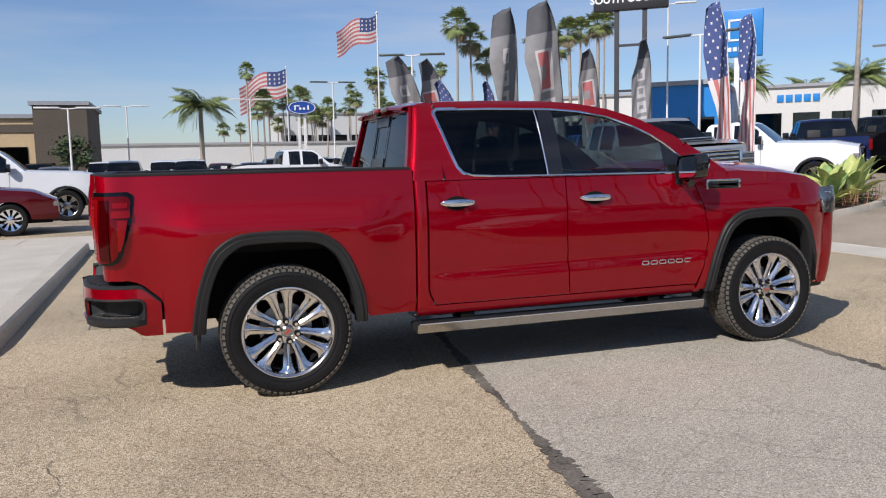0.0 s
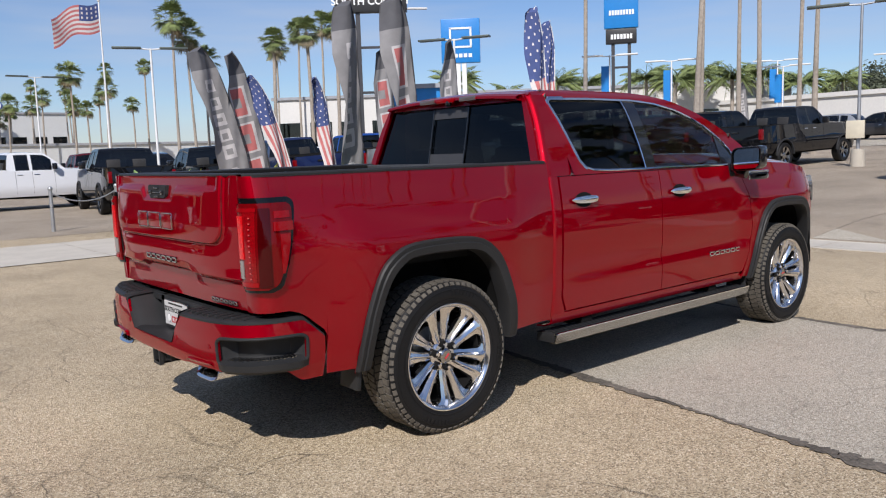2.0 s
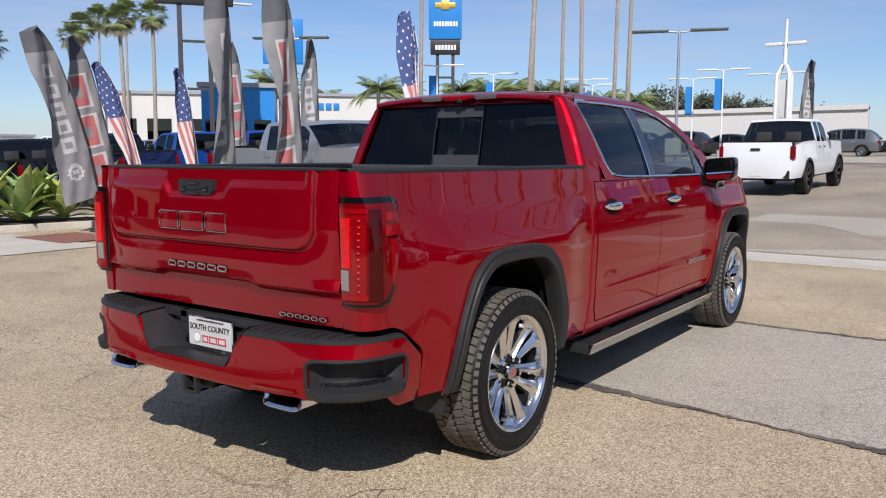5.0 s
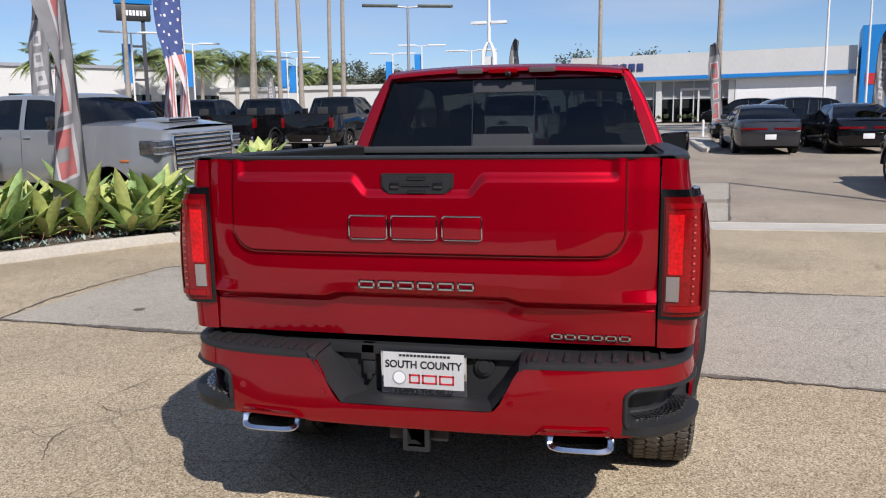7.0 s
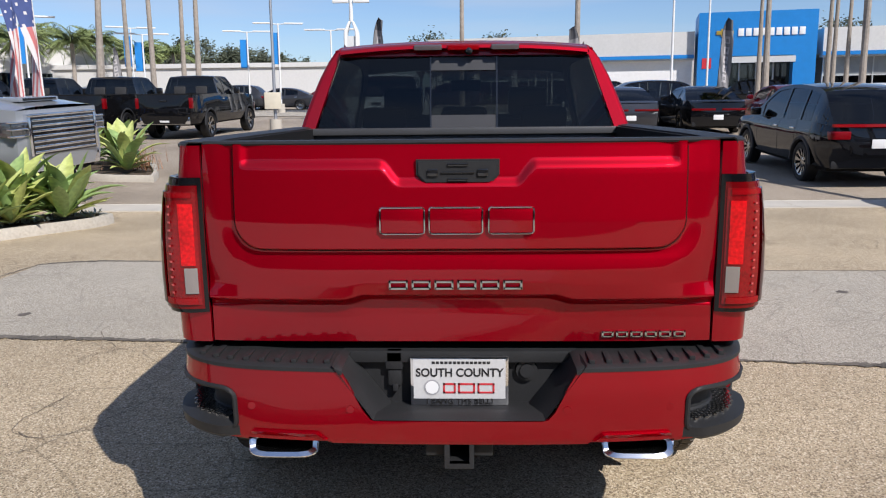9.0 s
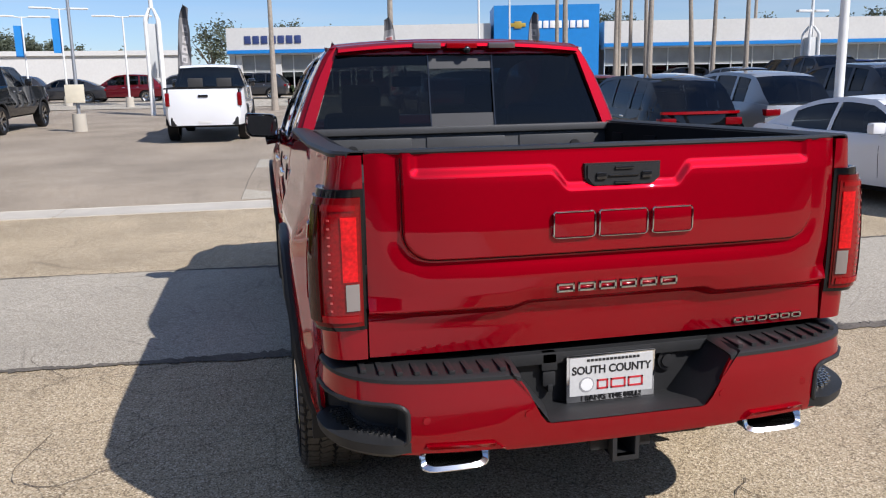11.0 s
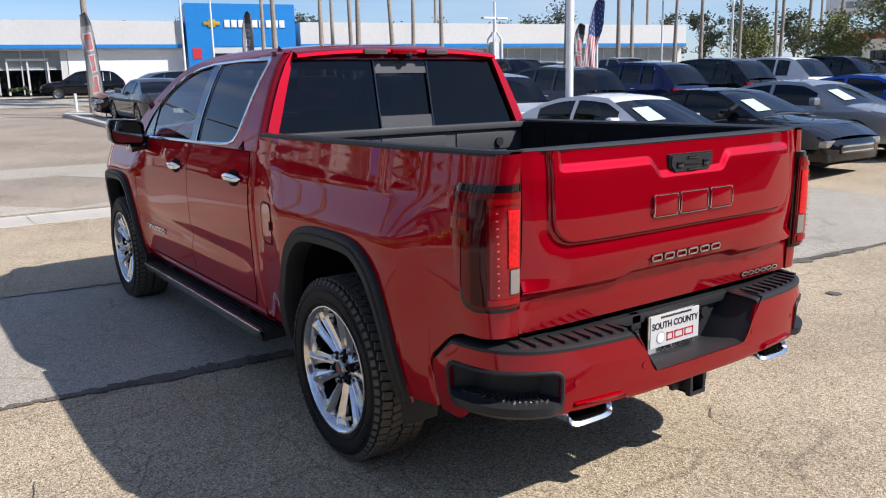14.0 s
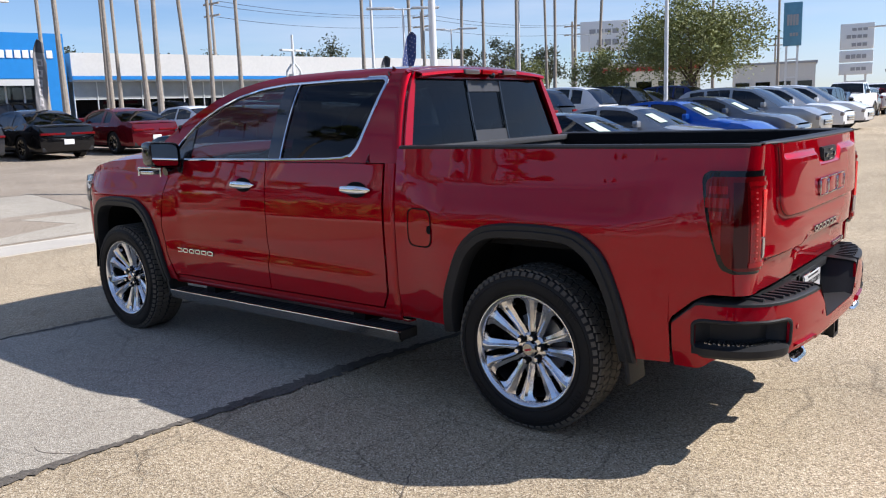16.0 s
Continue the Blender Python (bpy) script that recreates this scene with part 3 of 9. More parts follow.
    part("sill", bm, RED, truck)
    # front wing with the arch, and the nose corner
    bm = bmesh.new()
    xs = sorted(set(list(np.linspace(3.165, 4.300, 62)) + list(np.linspace(4.302, 4.40, 5))))

    def wing_low(x):
        a = arch_z(x)
        return a if a is not None else (0.46 if x < 3.5 else 0.42)
    rows = []
    for x in xs:
        a, b = wing_low(x), fender_top(x) - 0.002
        r = []
        for k in range(25):
            z = a + (b - a) * k / 24
            fx = x
            if x < 3.34:
                fx = max(x, float(np.interp(z, (0.46, 0.62, 0.86, 1.10, 1.345), (3.092, 3.137, 3.172, 3.127, 3.037))) + (x - 3.165))
            r.append(Vector((fx, s * side_y(fx, z), z)))
        rows.append(r)
    # door-edge columns forward of the shut line
    first = []
    for k in range(25):
        z = rows[0][k].z
        fx = float(np.interp(z, (0.46, 0.62, 0.86, 1.10, 1.345), (3.092, 3.137, 3.172, 3.127, 3.037)))
        first.append(Vector((fx, s * side_y(fx, z), z)))
    rows = [first] + [[Vector((max(p.x, q.x + 0.001), p.y, p.z)) for p, q in zip(r, first)] for r in rows]
    grid(bm, rows)
    solid(bm, 0.012)
    part("front_wing", bm, RED, truck)
    bm = bmesh.new()
    rows = []
    for f in np.linspace(0, 1, 14):
        t = f * math.pi / 2
        cx, cy = math.sin(t) ** 0.62, math.cos(t) ** 0.62
        r = []
        for k in range(19):
            z = 0.40 + (1.16 - 0.40) * k / 18
            y0 = side_y(4.40, z)
            r.append(Vector((4.40 + 0.20 * cx * (1 - 0.25 * abs(z - 0.75)), s * (0.45 + (y0 - 0.45) * cy), z)))
        rows.append(r)
    grid(bm, rows)
    solid(bm, 0.01)
    part("nose_corner", bm, RED, truck)
    bm = bmesh.new()
    rows = []
    for f in np.linspace(0.0, 0.7, 10):
        t = f * math.pi / 2
        cx, cy = math.sin(t) ** 0.62, math.cos(t) ** 0.62
        rows.append([Vector((4.395 + 0.20 * cx, s * (0.45 + (side_y(4.395, z) + 0.008 - 0.45) * cy + 0.004), z)) for z in np.linspace(0.99, 1.20, 7)])
    rows.insert(0, [Vector((4.27 + 0.06 * (1.20 - z) / 0.2, s * (side_y(4.3, z) + 0.006), z)) for z in np.linspace(0.99, 1.20, 7)])
    grid(bm, rows)
    solid(bm, 0.01)
    part("headlight", bm, HEADLAMP, truck, "clear headlight with chrome trim")
    bm = bmesh.new()
    for k in range(3):
        bx(bm, 4.30, 4.46, s * 0.80 - 0.05, s * 0.80 + 0.05, 1.02 + k * 0.06, 1.04 + k * 0.06, 0.005)
    part("headlight_trim", bm, CHROME, truck)
    # chrome vent badge on the wing
    bm = bmesh.new()
    yv = side_y(3.3, 1.25) + 0.004
    for x0, x1, z0, z1 in ((3.175, 3.47, 1.278, 1.292), (3.19, 3.455, 1.205, 1.217), (3.165, 3.183, 1.21, 1.29), (3.455, 3.475, 1.225, 1.285)):
        bx(bm, x0, x1, s * yv - 0.007, s * yv + 0.007, z0, z1, 0.003)
    bx(bm, 3.27, 3.44, s * yv - 0.006, s * yv + 0.006, 1.238, 1.262, 0.004)
    part("wing_vent_trim", bm, CHROME, truck, "chrome wing vent trim")
    bm = bmesh.new()
    bx(bm, 3.18, 3.46, s * yv - 0.006, s * yv + 0.001, 1.212, 1.284, 0.004)
    part("wing_vent", bm, GLOSS_BLACK, truck)
    # wheel-arch trims and liners
    for a in AXLES:
        o = polyline(ARCH_OUT, 46)
        i_ = polyline(ARCH_IN, 46)
        bm = bmesh.new()
        rows = []
        for p, q in zip(o, i_):
            rows.append([Vector((a + p.x + (q.x - p.x) * t, s * (side_y(a + p.x, p.y) + d), p.y + (q.y - p.y) * t)) for t, d in ((0, -0.004), (0.03, 0.016), (0.12, 0.024), (0.40, 0.020), (0.46, 0.028), (0.9, 0.022), (1.0, 0.008), (1.02, -0.07))])
        grid(bm, rows)
        part("wheel_arch_trim", bm, BLACK_PLASTIC, truck, "black plastic wheel-arch trim")
        bm = bmesh.new()
        grid(bm, [[Vector((a + q.x * 1.04, s * y, q.y + 0.015)) for y in (0.97, 0.75, 0.52)] for q in i_])
        ring = [bm.verts.new((a + q.x * 1.04, s * 0.52, q.y + 0.015)) for q in i_]
        bm.faces.new(ring)
        part("wheel_liner", bm, DARK, truck)
        # mud flap behind the wheel
        bm = bmesh.new()
        x0 = a - 0.545
        bx(bm, x0 - 0.012, x0 + 0.012, s * 0.86 - 0.06, s * 0.86 + 0.10, 0.33, 0.50, 0.006, m=Matrix.Translation((x0, 0, 0.4)) @ Matrix.Rotation(0.12, 4, "Y") @ Matrix.Translation((-x0, 0, -0.4)))
        part("mud_flap", bm, BLACK_PLASTIC, truck, "black rubber mud flap")
    # cab side above the belt, round the windows
    bm = bmesh.new()
    zs = np.linspace(1.345, 1.850, 18)
    edge = [[Vector((back_x(z) + dx, s * (upper_y(z) - dy), z)) for z in zs] for dx, dy in ((0.0, 0.030), (0.006, 0.012), (0.016, 0.003), (0.03, 0.0))]
    grid(bm, edge)
    rows = []
    for t in np.linspace(0, 1, 8):
        rows.append([Vector(((back_x(z) + 0.03) * (1 - t) + 1.085 * t, s * upper_y(z), z)) for z in list(zs)])
    grid(bm, rows)
    rows = []
    for x in np.linspace(0.973, 1.085, 7):
        t = lin(TOP, x)
        rows.append([Vector((x, s * upper_y(z), z)) for z in np.linspace(1.850, max(t, 1.851), 4)])
    grid(bm, rows)
    xw = sorted(set(list(np.linspace(1.085, 1.30, 16)) + list(np.linspace(1.30, 2.9, 34)) + list(np.linspace(2.9, 3.03, 8))))
    grid(bm, [[Vector((x, s * upper_y(z), z)) for z in np.linspace(1.345, lin(DLO_BOT, x), 5)] for x in xw])
    grid(bm, [[Vector((x, s * upper_y(z), z)) for z in np.linspace(lin(DLO_TOP, x), lin(TOP, x), 6)] for x in xw])
    grid(bm, [[Vector((x, s * upper_y(z), z)) for z in np.linspace(1.345, max(1.347, lin(TOP, x)), 6)] for x in np.linspace(3.03, 3.36, 10)])
    bmesh.ops.remove_doubles(bm, verts=bm.verts, dist=0.0005)
    solid(bm, 0.02)
    # trim on the inner skin
    proud = {f: abs(f.calc_center_median().y) - upper_y(f.calc_center_median().z) for f in bm.faces}
    middle = 0.5 * (max(proud.values()) - 0.02) + 0.5 * max(proud.values())
    for f, d in proud.items():
        f.material_index = 1 if d < middle and f.calc_center_median().x > 1.02 else 0
    part("cab_side", bm, (RED, LEATHER), truck)
    # glass
    for nm, x0, x1, mt in (("rear_door_glass", 1.087, 1.872, TINT), ("front_door_glass", 1.975, 2.835, TINT_FRONT)):
        bm = bmesh.new()
        xs = np.linspace(x0, x1, 30)
        grid(bm, [[Vector((x, s * (upper_y(z) - 0.012), z)) for z in np.linspace(lin(DLO_BOT, x), lin(DLO_TOP, x), 8)] for x in xs])
        part(nm, bm, mt, truck, "tinted side window", out=(0, s, 0.2))
    bm = bmesh.new()
    grid(bm, [[Vector((x, s * (upper_y(z) - 0.005), z)) for z in np.linspace(lin(DLO_BOT, x), lin(DLO_TOP, x), 6)] for x in np.linspace(1.868, 1.985, 5)])
    solid(bm, 0.006)
    part("window_pillar", bm, GLOSS_BLACK, truck, "gloss black window pillar")
    bm = bmesh.new()
    grid(bm, [[Vector((x, s * (upper_y(z) - 0.005), z)) for z in np.linspace(lin(DLO_BOT, x), lin(DLO_TOP, x), 6)] for x in np.linspace(2.83, 3.03, 8)])
    solid(bm, 0.006)
    part("window_pillar", bm, GLOSS_BLACK, truck, "gloss black window pillar")
    # bright window surround
    loop = [(x, lin(DLO_BOT, x)) for x in xw] + [(x, lin(DLO_TOP, x)) for x in reversed(xw)]
    cx_, cz_ = 2.0, 1.58
    bm = bmesh.new()
    rows = []
    for k, (x, z) in enumerate(loop + [loop[0]]):
        p, q = loop[k % len(loop) - 1], loop[(k + 1) % len(loop)]
        t = Vector((q[0] - p[0], q[1] - p[1]))
        nrm = Vector((t.y, -t.x)).normalized() if t.length else Vector((0, 1))
        if nrm.dot(Vector((x - cx_, (z - cz_) * 3))) < 0:
            nrm = -nrm
        wd = 0.020 if x < 1.25 else 0.011
        rows.append([Vector((x + nrm.x * d, s * (upper_y(z + nrm.y * d) + o), z + nrm.y * d)) for d, o in ((-0.004, -0.012), (-0.002, 0.003), (wd * 0.5, 0.007), (wd, 0.005), (wd + 0.002, -0.004))])
    grid(bm, rows)
    part("window_trim", bm, CHROME, truck, "chrome window surround")
    bm = bmesh.new()
    grid(bm, [[Vector((1.845 + dx + 0.018 * (1.826 - z) / 0.46, s * (upper_y(z) - 0.001 + 0.004 * (abs(dx) < 0.004)), z)) for dx in (-0.006, 0.0, 0.006)] for z in np.linspace(1.362, 1.826, 10)])
    solid(bm, 0.003)
    part("window_divider", bm, CHROME, truck)
    # door mirror
    m0 = Matrix.Translation((2.97, s * 1.075, 1.392))
    bm = bmesh.new()
    rows = []
    for u, k in ((-0.075, 0.90), (-0.07, 0.97), (-0.02, 1.0), (0.03, 0.93), (0.065, 0.70), (0.085, 0.35), (0.09, 0.0)):
        ring = []
        for a in np.linspace(0, 2 * math.pi, 25)[:-1]:
            c, sn = math.cos(a), math.sin(a)
            ring.append(m0 @ Vector((u, s * (0.125 * k * abs(c) ** 0.35 * (1 if c > 0 else -1)), 0.092 * k * abs(sn) ** 0.35 * (1 if sn > 0 else -1) + (0.018 * c))))
        rows.append(ring)
    grid(bm, rows[:4], closed=True)
    mir = part("door_mirror", bm, GLOSS_BLACK, truck, "black door mirror with chrome cap")
    bm = bmesh.new()
    grid(bm, rows[3:], closed=True)
    part("mirror_cap", bm, CHROME, mir, "chrome mirror cap")
    bm = bmesh.new()
    c0 = [m0 @ Vector((-0.066, (q - m0.translation).y * 0.90, (q - m0.translation).z * 0.90)) for q in rows[0]]
    bm.faces.new([bm.verts.new(p) for p in c0])
    part("mirror_glass", bm, MIRROR, mir, "mirror glass", flat=True)
    bm = bmesh.new()
    rod(bm, (2.97, s * 0.90, 1.30), (2.96, s * 1.05, 1.27), 0.035, 0.03, 10)
    bx(bm, 2.90, 3.03, s * 0.925 - 0.02, s * 0.925 + 0.02, 1.22, 1.36, 0.012)
    part("mirror_arm", bm, GLOSS_BLACK, mir)
    # running board
    bm = bmesh.new()
    grid(bm, [[Vector((x, s * y, z)) for y, z in ((0.962, 0.384), (0.984, 0.384), (0.989, 0.380), (0.972, 0.326), (0.966, 0.320), (0.940, 0.320))] for x in (0.86, 3.14)])
    solid(bm, 0.008)
    stp = part("running_board", bm, SATIN, truck, "satin metal running board")
    bm = bmesh.new()
    bx(bm, 0.87, 3.13, s * 0.984 - 0.008, s * 0.984 + 0.006, 0.381, 0.390, 0.002)
    part("board_strip", bm, CHROME, stp, "bright edge strip")
    bm = bmesh.new()
    bx(bm, 0.86, 3.14, s * 0.89 - 0.075, s * 0.89 + 0.072, 0.325, 0.384, 0.006)
    for k in range(5):
        y = s * (0.845 + 0.028 * k)
        bx(bm, 0.88, 3.12, y - 0.004, y + 0.004, 0.383, 0.390)
    part("step_tread", bm, BLACK_PLASTIC, stp, "black ribbed step tread")
    for x0 in (1.2, 2.7):
        bm = bmesh.new()
        bx(bm, x0, x0 + 0.1, s * 0.80 - 0.1, s * 0.80 + 0.1, 0.37, 0.43, 0.005)
        part("step_bracket", bm, DARK, stp)

# fuel flap on the left side
bm = bmesh.new()
rows = []
for v in np.linspace(0.90, 1.10, 11):
    hw = 0.088 * (1 - abs((v - 1.0) / 0.1) ** 5 * 0.25)
    rows.append([Vector((0.672 + u * hw, side_y(0.672 + u * hw, v) + 0.003, v)) for u in np.linspace(-1, 1, 9)])
grid(bm, rows)
solid(bm, 0.004)
part("fuel_flap", bm, RED, truck)
bm = bmesh.new()
for k in range(40):
    a0, a1 = 2 * math.pi * k / 40, 2 * math.pi * (k + 1) / 40
    def rr(a, e):
        c, q = math.cos(a), math.sin(a)
        x = 0.672 + (0.088 + e) * abs(c) ** 0.45 * (1 if c > 0 else -1)
        z = 1.0 + (0.100 + e) * abs(q) ** 0.45 * (1 if q > 0 else -1)
        return Vector((x, side_y(x, z) + 0.0045, z))
    bm.faces.new([bm.verts.new(p) for p in (rr(a0, 0.0), rr(a1, 0.0), rr(a1, 0.007), rr(a0, 0.007))])
part("fuel_flap_gap", bm, DARK, truck)
bm = bmesh.new()
dot = [bm.verts.new((0.592 + 0.014 * math.cos(a), side_y(0.592 + 0.014 * math.cos(a), 1.0) + 0.0055, 0.995 + 0.024 * math.sin(a))) for a in np.linspace(0, 2 * math.pi, 17)[:-1]]
bm.faces.new(dot)
solid(bm, 0.003)
part("fuel_flap_notch", bm, DARK, truck, "dark finger notch of the fuel flap")

# roof, windscreen, bonnet
def loft_top(x, n=14, crown=0.028):
    t = lin(TOP, x)
    w = upper_y(min(t, 1.9)) if t < 1.9 else 0.61
    return [Vector((x, w * u, t + crown * (1 - abs(u) ** 2.4))) for u in np.linspace(-1, 1, n + 1)]


bm = bmesh.new()
grid(bm, [loft_top(x) for x in np.linspace(0.943, 2.47, 30)])
solid(bm, 0.02)
part("roof", bm, RED, truck)
bm = bmesh.new()
grid(bm, [loft_top(x) for x in np.linspace(2.475, 3.33, 16)])
part("windscreen", bm, SCREEN, truck, "clear windscreen", out=(1, 0, 1))
bm = bmesh.new()
rows = []
for x in np.linspace(3.08, 4.42, 30):
    t = fender_top(x)
    w = side_y(x, t) - 0.004
    cr = 0.075 * sm((x - 3.0) / 0.3) * (1 - 0.5 * sm((x - 4.1) / 0.35))
    rows.append([Vector((x, w * u, t + cr * (1 - abs(u) ** 3.5) + 0.012 * sm((0.55 - abs(u)) / 0.1))) for u in np.linspace(-1, 1, 29)])
grid(bm, rows)
solid(bm, 0.015)
part("bonnet", bm, RED, truck)
bm = bmesh.new()
rows = []
for z in np.linspace(0.40, 1.23, 12):
    rows.append([Vector((4.60 - 0.05 * abs(z - 0.75) - 0.04 * (y / 0.5) ** 2 + 0.0, y, z)) for y in np.linspace(-0.52, 0.52, 14)])
grid(bm, rows)
solid(bm, 0.02)
part("grille_surround", bm, GLOSS_BLACK, truck)
for k in range(5):
    bm = bmesh.new()
    bx(bm, 4.585, 4.615, -0.48, 0.48, 0.76 + k * 0.09, 0.80 + k * 0.09, 0.008)
    part("grille_bar", bm, CHROME, truck)
bm = bmesh.new()
bx(bm, 4.30, 4.56, -0.70, 0.70, 0.34, 0.46, 0.05)
part("front_valance", bm, BLACK_PLASTIC, truck)

# cab back with the rear window
RG_B, RG_T = 1.408, 1.812


def rg_w(z):
    return float(np.interp(z, (1.36, RG_B, RG_T, 1.86), (0.825, 0.818, 0.676, 0.66)))


def back(y, z, d=0.0):
    return Vector((back_x(z) - 0.012 * (1 - (y / 0.9) ** 2) + d, y, z))


bm = bmesh.new()
for s in (1, -1):
    grid(bm, [[back(s * (rg_w(z) + (upper_y(z) - 0.030 - rg_w(z)) * t), z) for t in np.linspace(0, 1, 4)] for z in np.linspace(1.345, 1.850, 20)])
grid(bm, [[back(u * rg_w(z), z) for u in np.linspace(-1, 1, 20)] for z in np.linspace(1.345, RG_B, 4)])
grid(bm, [[back(u * rg_w(z), z) for u in np.linspace(-1, 1, 20)] for z in np.linspace(RG_T, 1.850, 4)])
bmesh.ops.remove_doubles(bm, verts=bm.verts, dist=0.0005)
solid(bm, 0.02)
part("cab_back", bm, RED, truck)
# roof-edge spoiler with the high brake light
bm = bmesh.new()
rows = []
for u in np.linspace(-1, 1, 25):
    w = 0.665
    zt = 1.862 + 0.030 * (1 - abs(u) ** 2.4)
    rows.append([Vector((x, u * w, zt + dz)) for x, dz in ((0.99, 0.004), (0.945, -0.002), (0.895, -0.010), (0.872, -0.022), (0.868, -0.038), (0.905, -0.046), (0.955, -0.040))])
grid(bm, rows)
solid(bm, 0.006)
part("roof_spoiler", bm, RED, truck)
for y0, y1, mt, lb in ((0.115, 0.265, LENS_SMOKE, "smoked cargo lamp"), (-0.30, -0.15, LENS_SMOKE, "smoked cargo lamp"), (-0.085, 0.085, LENS_RED, "red high brake light")):
    bm = bmesh.new()
    bx(bm, 0.858, 0.88, y0, y1, 1.842, 1.872, 0.005)
    part("brake_light", bm, mt, truck, lb)
bm = bmesh.new()
bmesh.ops.create_uvsphere(bm, u_segments=12, v_segments=8, radius=0.022, matrix=Matrix.Translation((0.872, -0.03, 1.838)))
part("cargo_camera", bm, GLOSS_BLACK, truck)
for s, y0, y1 in ((1, 0.178, 1.0), (0, -0.18, 0.178), (-1, -1.0, -0.18)):
    bm = bmesh.new()
    rows = []
    for z in np.linspace(RG_B + 0.002, RG_T - 0.002, 10):
        w = rg_w(z) - 0.004
        a, b = max(y0, -w), min(y1, w)
        rows.append([back(a + (b - a) * k / 8, z, 0.006 if s else 0.012) for k in range(9)])
    grid(bm, rows)
    part("rear_glass", bm, TINT, truck, "dark tinted rear window", out=(-1, 0, 0.2))
# frame of the sliding middle pane: ceramic bands above and below it, a dark rim
BAND = grain(material("satin grey band", (0.045, 0.045, 0.047), 0.4), 200, 0.1)
for za, zb in ((1.738, RG_T - 0.004), (RG_B + 0.004, 1.498)):
    bm = bmesh.new()
    grid(bm, [[back(y, z, 0.003) for y in np.linspace(-0.178, 0.176, 6)] for z in (za, zb)])
    solid(bm, 0.002)
    part("slider_band", bm, BAND, truck, "grey band on the sliding pane")
for y in (-0.181, 0.179):
    bm = bmesh.new()
    grid(bm, [[back(y + d, z, -0.001) for d in (-0.004, 0.004)] for z in np.linspace(RG_B, RG_T, 6)])
    solid(bm, 0.004)
    part("slider_frame", bm, GLOSS_BLACK, truck)

# inside of the cab
bm = bmesh.new()
bx(bm, 0.90, 3.20, -0.86, 0.86, 0.60, 0.66)
bx(bm, 0.89, 0.93, -0.84, 0.84, 0.62, 1.34)
for s in (1, -1):
    bx(bm, 0.93, 3.1, s * 0.86 - 0.015, s * 0.86 + 0.015, 0.62, 1.34)
part("cab_lining", bm, LEATHER, truck)
bm = bmesh.new()
grid(bm, [[p + Vector((0, 0, -0.045)) for p in loft_top(x, 8)] for x in np.linspace(0.97, 2.46, 8)])
part("headlining", bm, material("grey headlining", (0.16, 0.155, 0.15), 0.9), truck)
bm = bmesh.new()
bx(bm, 2.75, 3.20, -0.84, 0.84, 1.02, 1.30, 0.06)
bx(bm, 2.72, 2.86, 0.18, 0.62, 1.22, 1.36, 0.03)
part("dashboard", bm, LEATHER, truck)
bm = bmesh.new()
ct = Vector((2.62, 0.40, 1.22))
ring = [ct + Matrix.Rotation(radians(-25), 3, "Y") @ Vector((0, 0.185 * math.cos(a), 0.185 * math.sin(a))) for a in np.linspace(0, 2 * math.pi, 29)]
tube(bm, ring, 0.016, 8)
rod(bm, ct, ct + Vector((0.2, 0, -0.1)), 0.05, 0.04)
for a in (0, math.pi, -math.pi / 2):
    rod(bm, ct, ct + Matrix.Rotation(radians(-25), 3, "Y") @ Vector((0, 0.18 * math.cos(a), 0.18 * math.sin(a))), 0.015)
part("steering_wheel", bm, LEATHER, truck)
for x0, ys in ((2.05, (0.42, -0.42)), (1.12, (0.45, 0.0, -0.45))):
    for yc in ys:
        bm = bmesh.new()
        bx(bm, x0, x0 + 0.5, yc - 0.25, yc + 0.25, 0.80, 1.0, 0.06)
        tilt = Matrix.Translation((x0 + 0.02, 0, 1.0)) @ Matrix.Rotation(-0.2, 4, "Y") @ Matrix.Translation((-x0 - 0.02, 0, -1.0))
        bx(bm, x0 - 0.06, x0 + 0.09, yc - 0.25, yc + 0.25, 0.92, 1.50 if x0 > 1.5 else 1.40, 0.06, m=tilt)
        bx(bm, x0 - 0.02, x0 + 0.08, yc - 0.13, yc + 0.13, 1.49 if x0 > 1.5 else 1.40, 1.68 if x0 > 1.5 else 1.55, 0.04, m=tilt)
        part("cab_seat", bm, LEATHER, truck)
bm = bmesh.new()
bx(bm, 2.55, 2.58, -0.11, 0.11, 1.66, 1.74, 0.012)
rod(bm, (2.57, 0, 1.72), (2.63, 0, 1.80), 0.01)
part("rear_view_mirror", bm, DARK, truck)

# load bed
bm = bmesh.new()
bx(bm, -1.03, 0.82, -0.82, 0.82, 0.92, 0.95)
bfl = part("bed_floor", bm, LINER, truck)
for k in range(13):
    y = -0.72 + 0.12 * k
    bm = bmesh.new()
    bx(bm, -1.02, 0.80, y - 0.025, y + 0.025, 0.948, 0.962, 0.004)
    part("floor_rib", bm, LINER, bfl)
for s in (1, -1):
    bm = bmesh.new()
    bx(bm, -1.05, 0.82, s * 0.825 - 0.015, s * 0.825 + 0.015, 0.95, 1.43)
    bw = part("bed_wall", bm, LINER, truck)
    for k in range(5):
        bm = bmesh.new()
        bx(bm, -0.95 + k * 0.38, -0.83 + k * 0.38, s * 0.812 - 0.012, s * 0.812 + 0.012, 1.0, 1.38, 0.006)
        part("wall_rib", bm, LINER, bw)
    bm = bmesh.new()
    bx(bm, -0.45, 0.45, s * 0.70 - 0.12, s * 0.70 + 0.12, 0.95, 1.19, 0.04)
    part("wheel_box", bm, LINER, bw)
bm = bmesh.new()
bx(bm, 0.795, 0.832, -0.83, 0.83, 0.95, 1.425, 0.004)
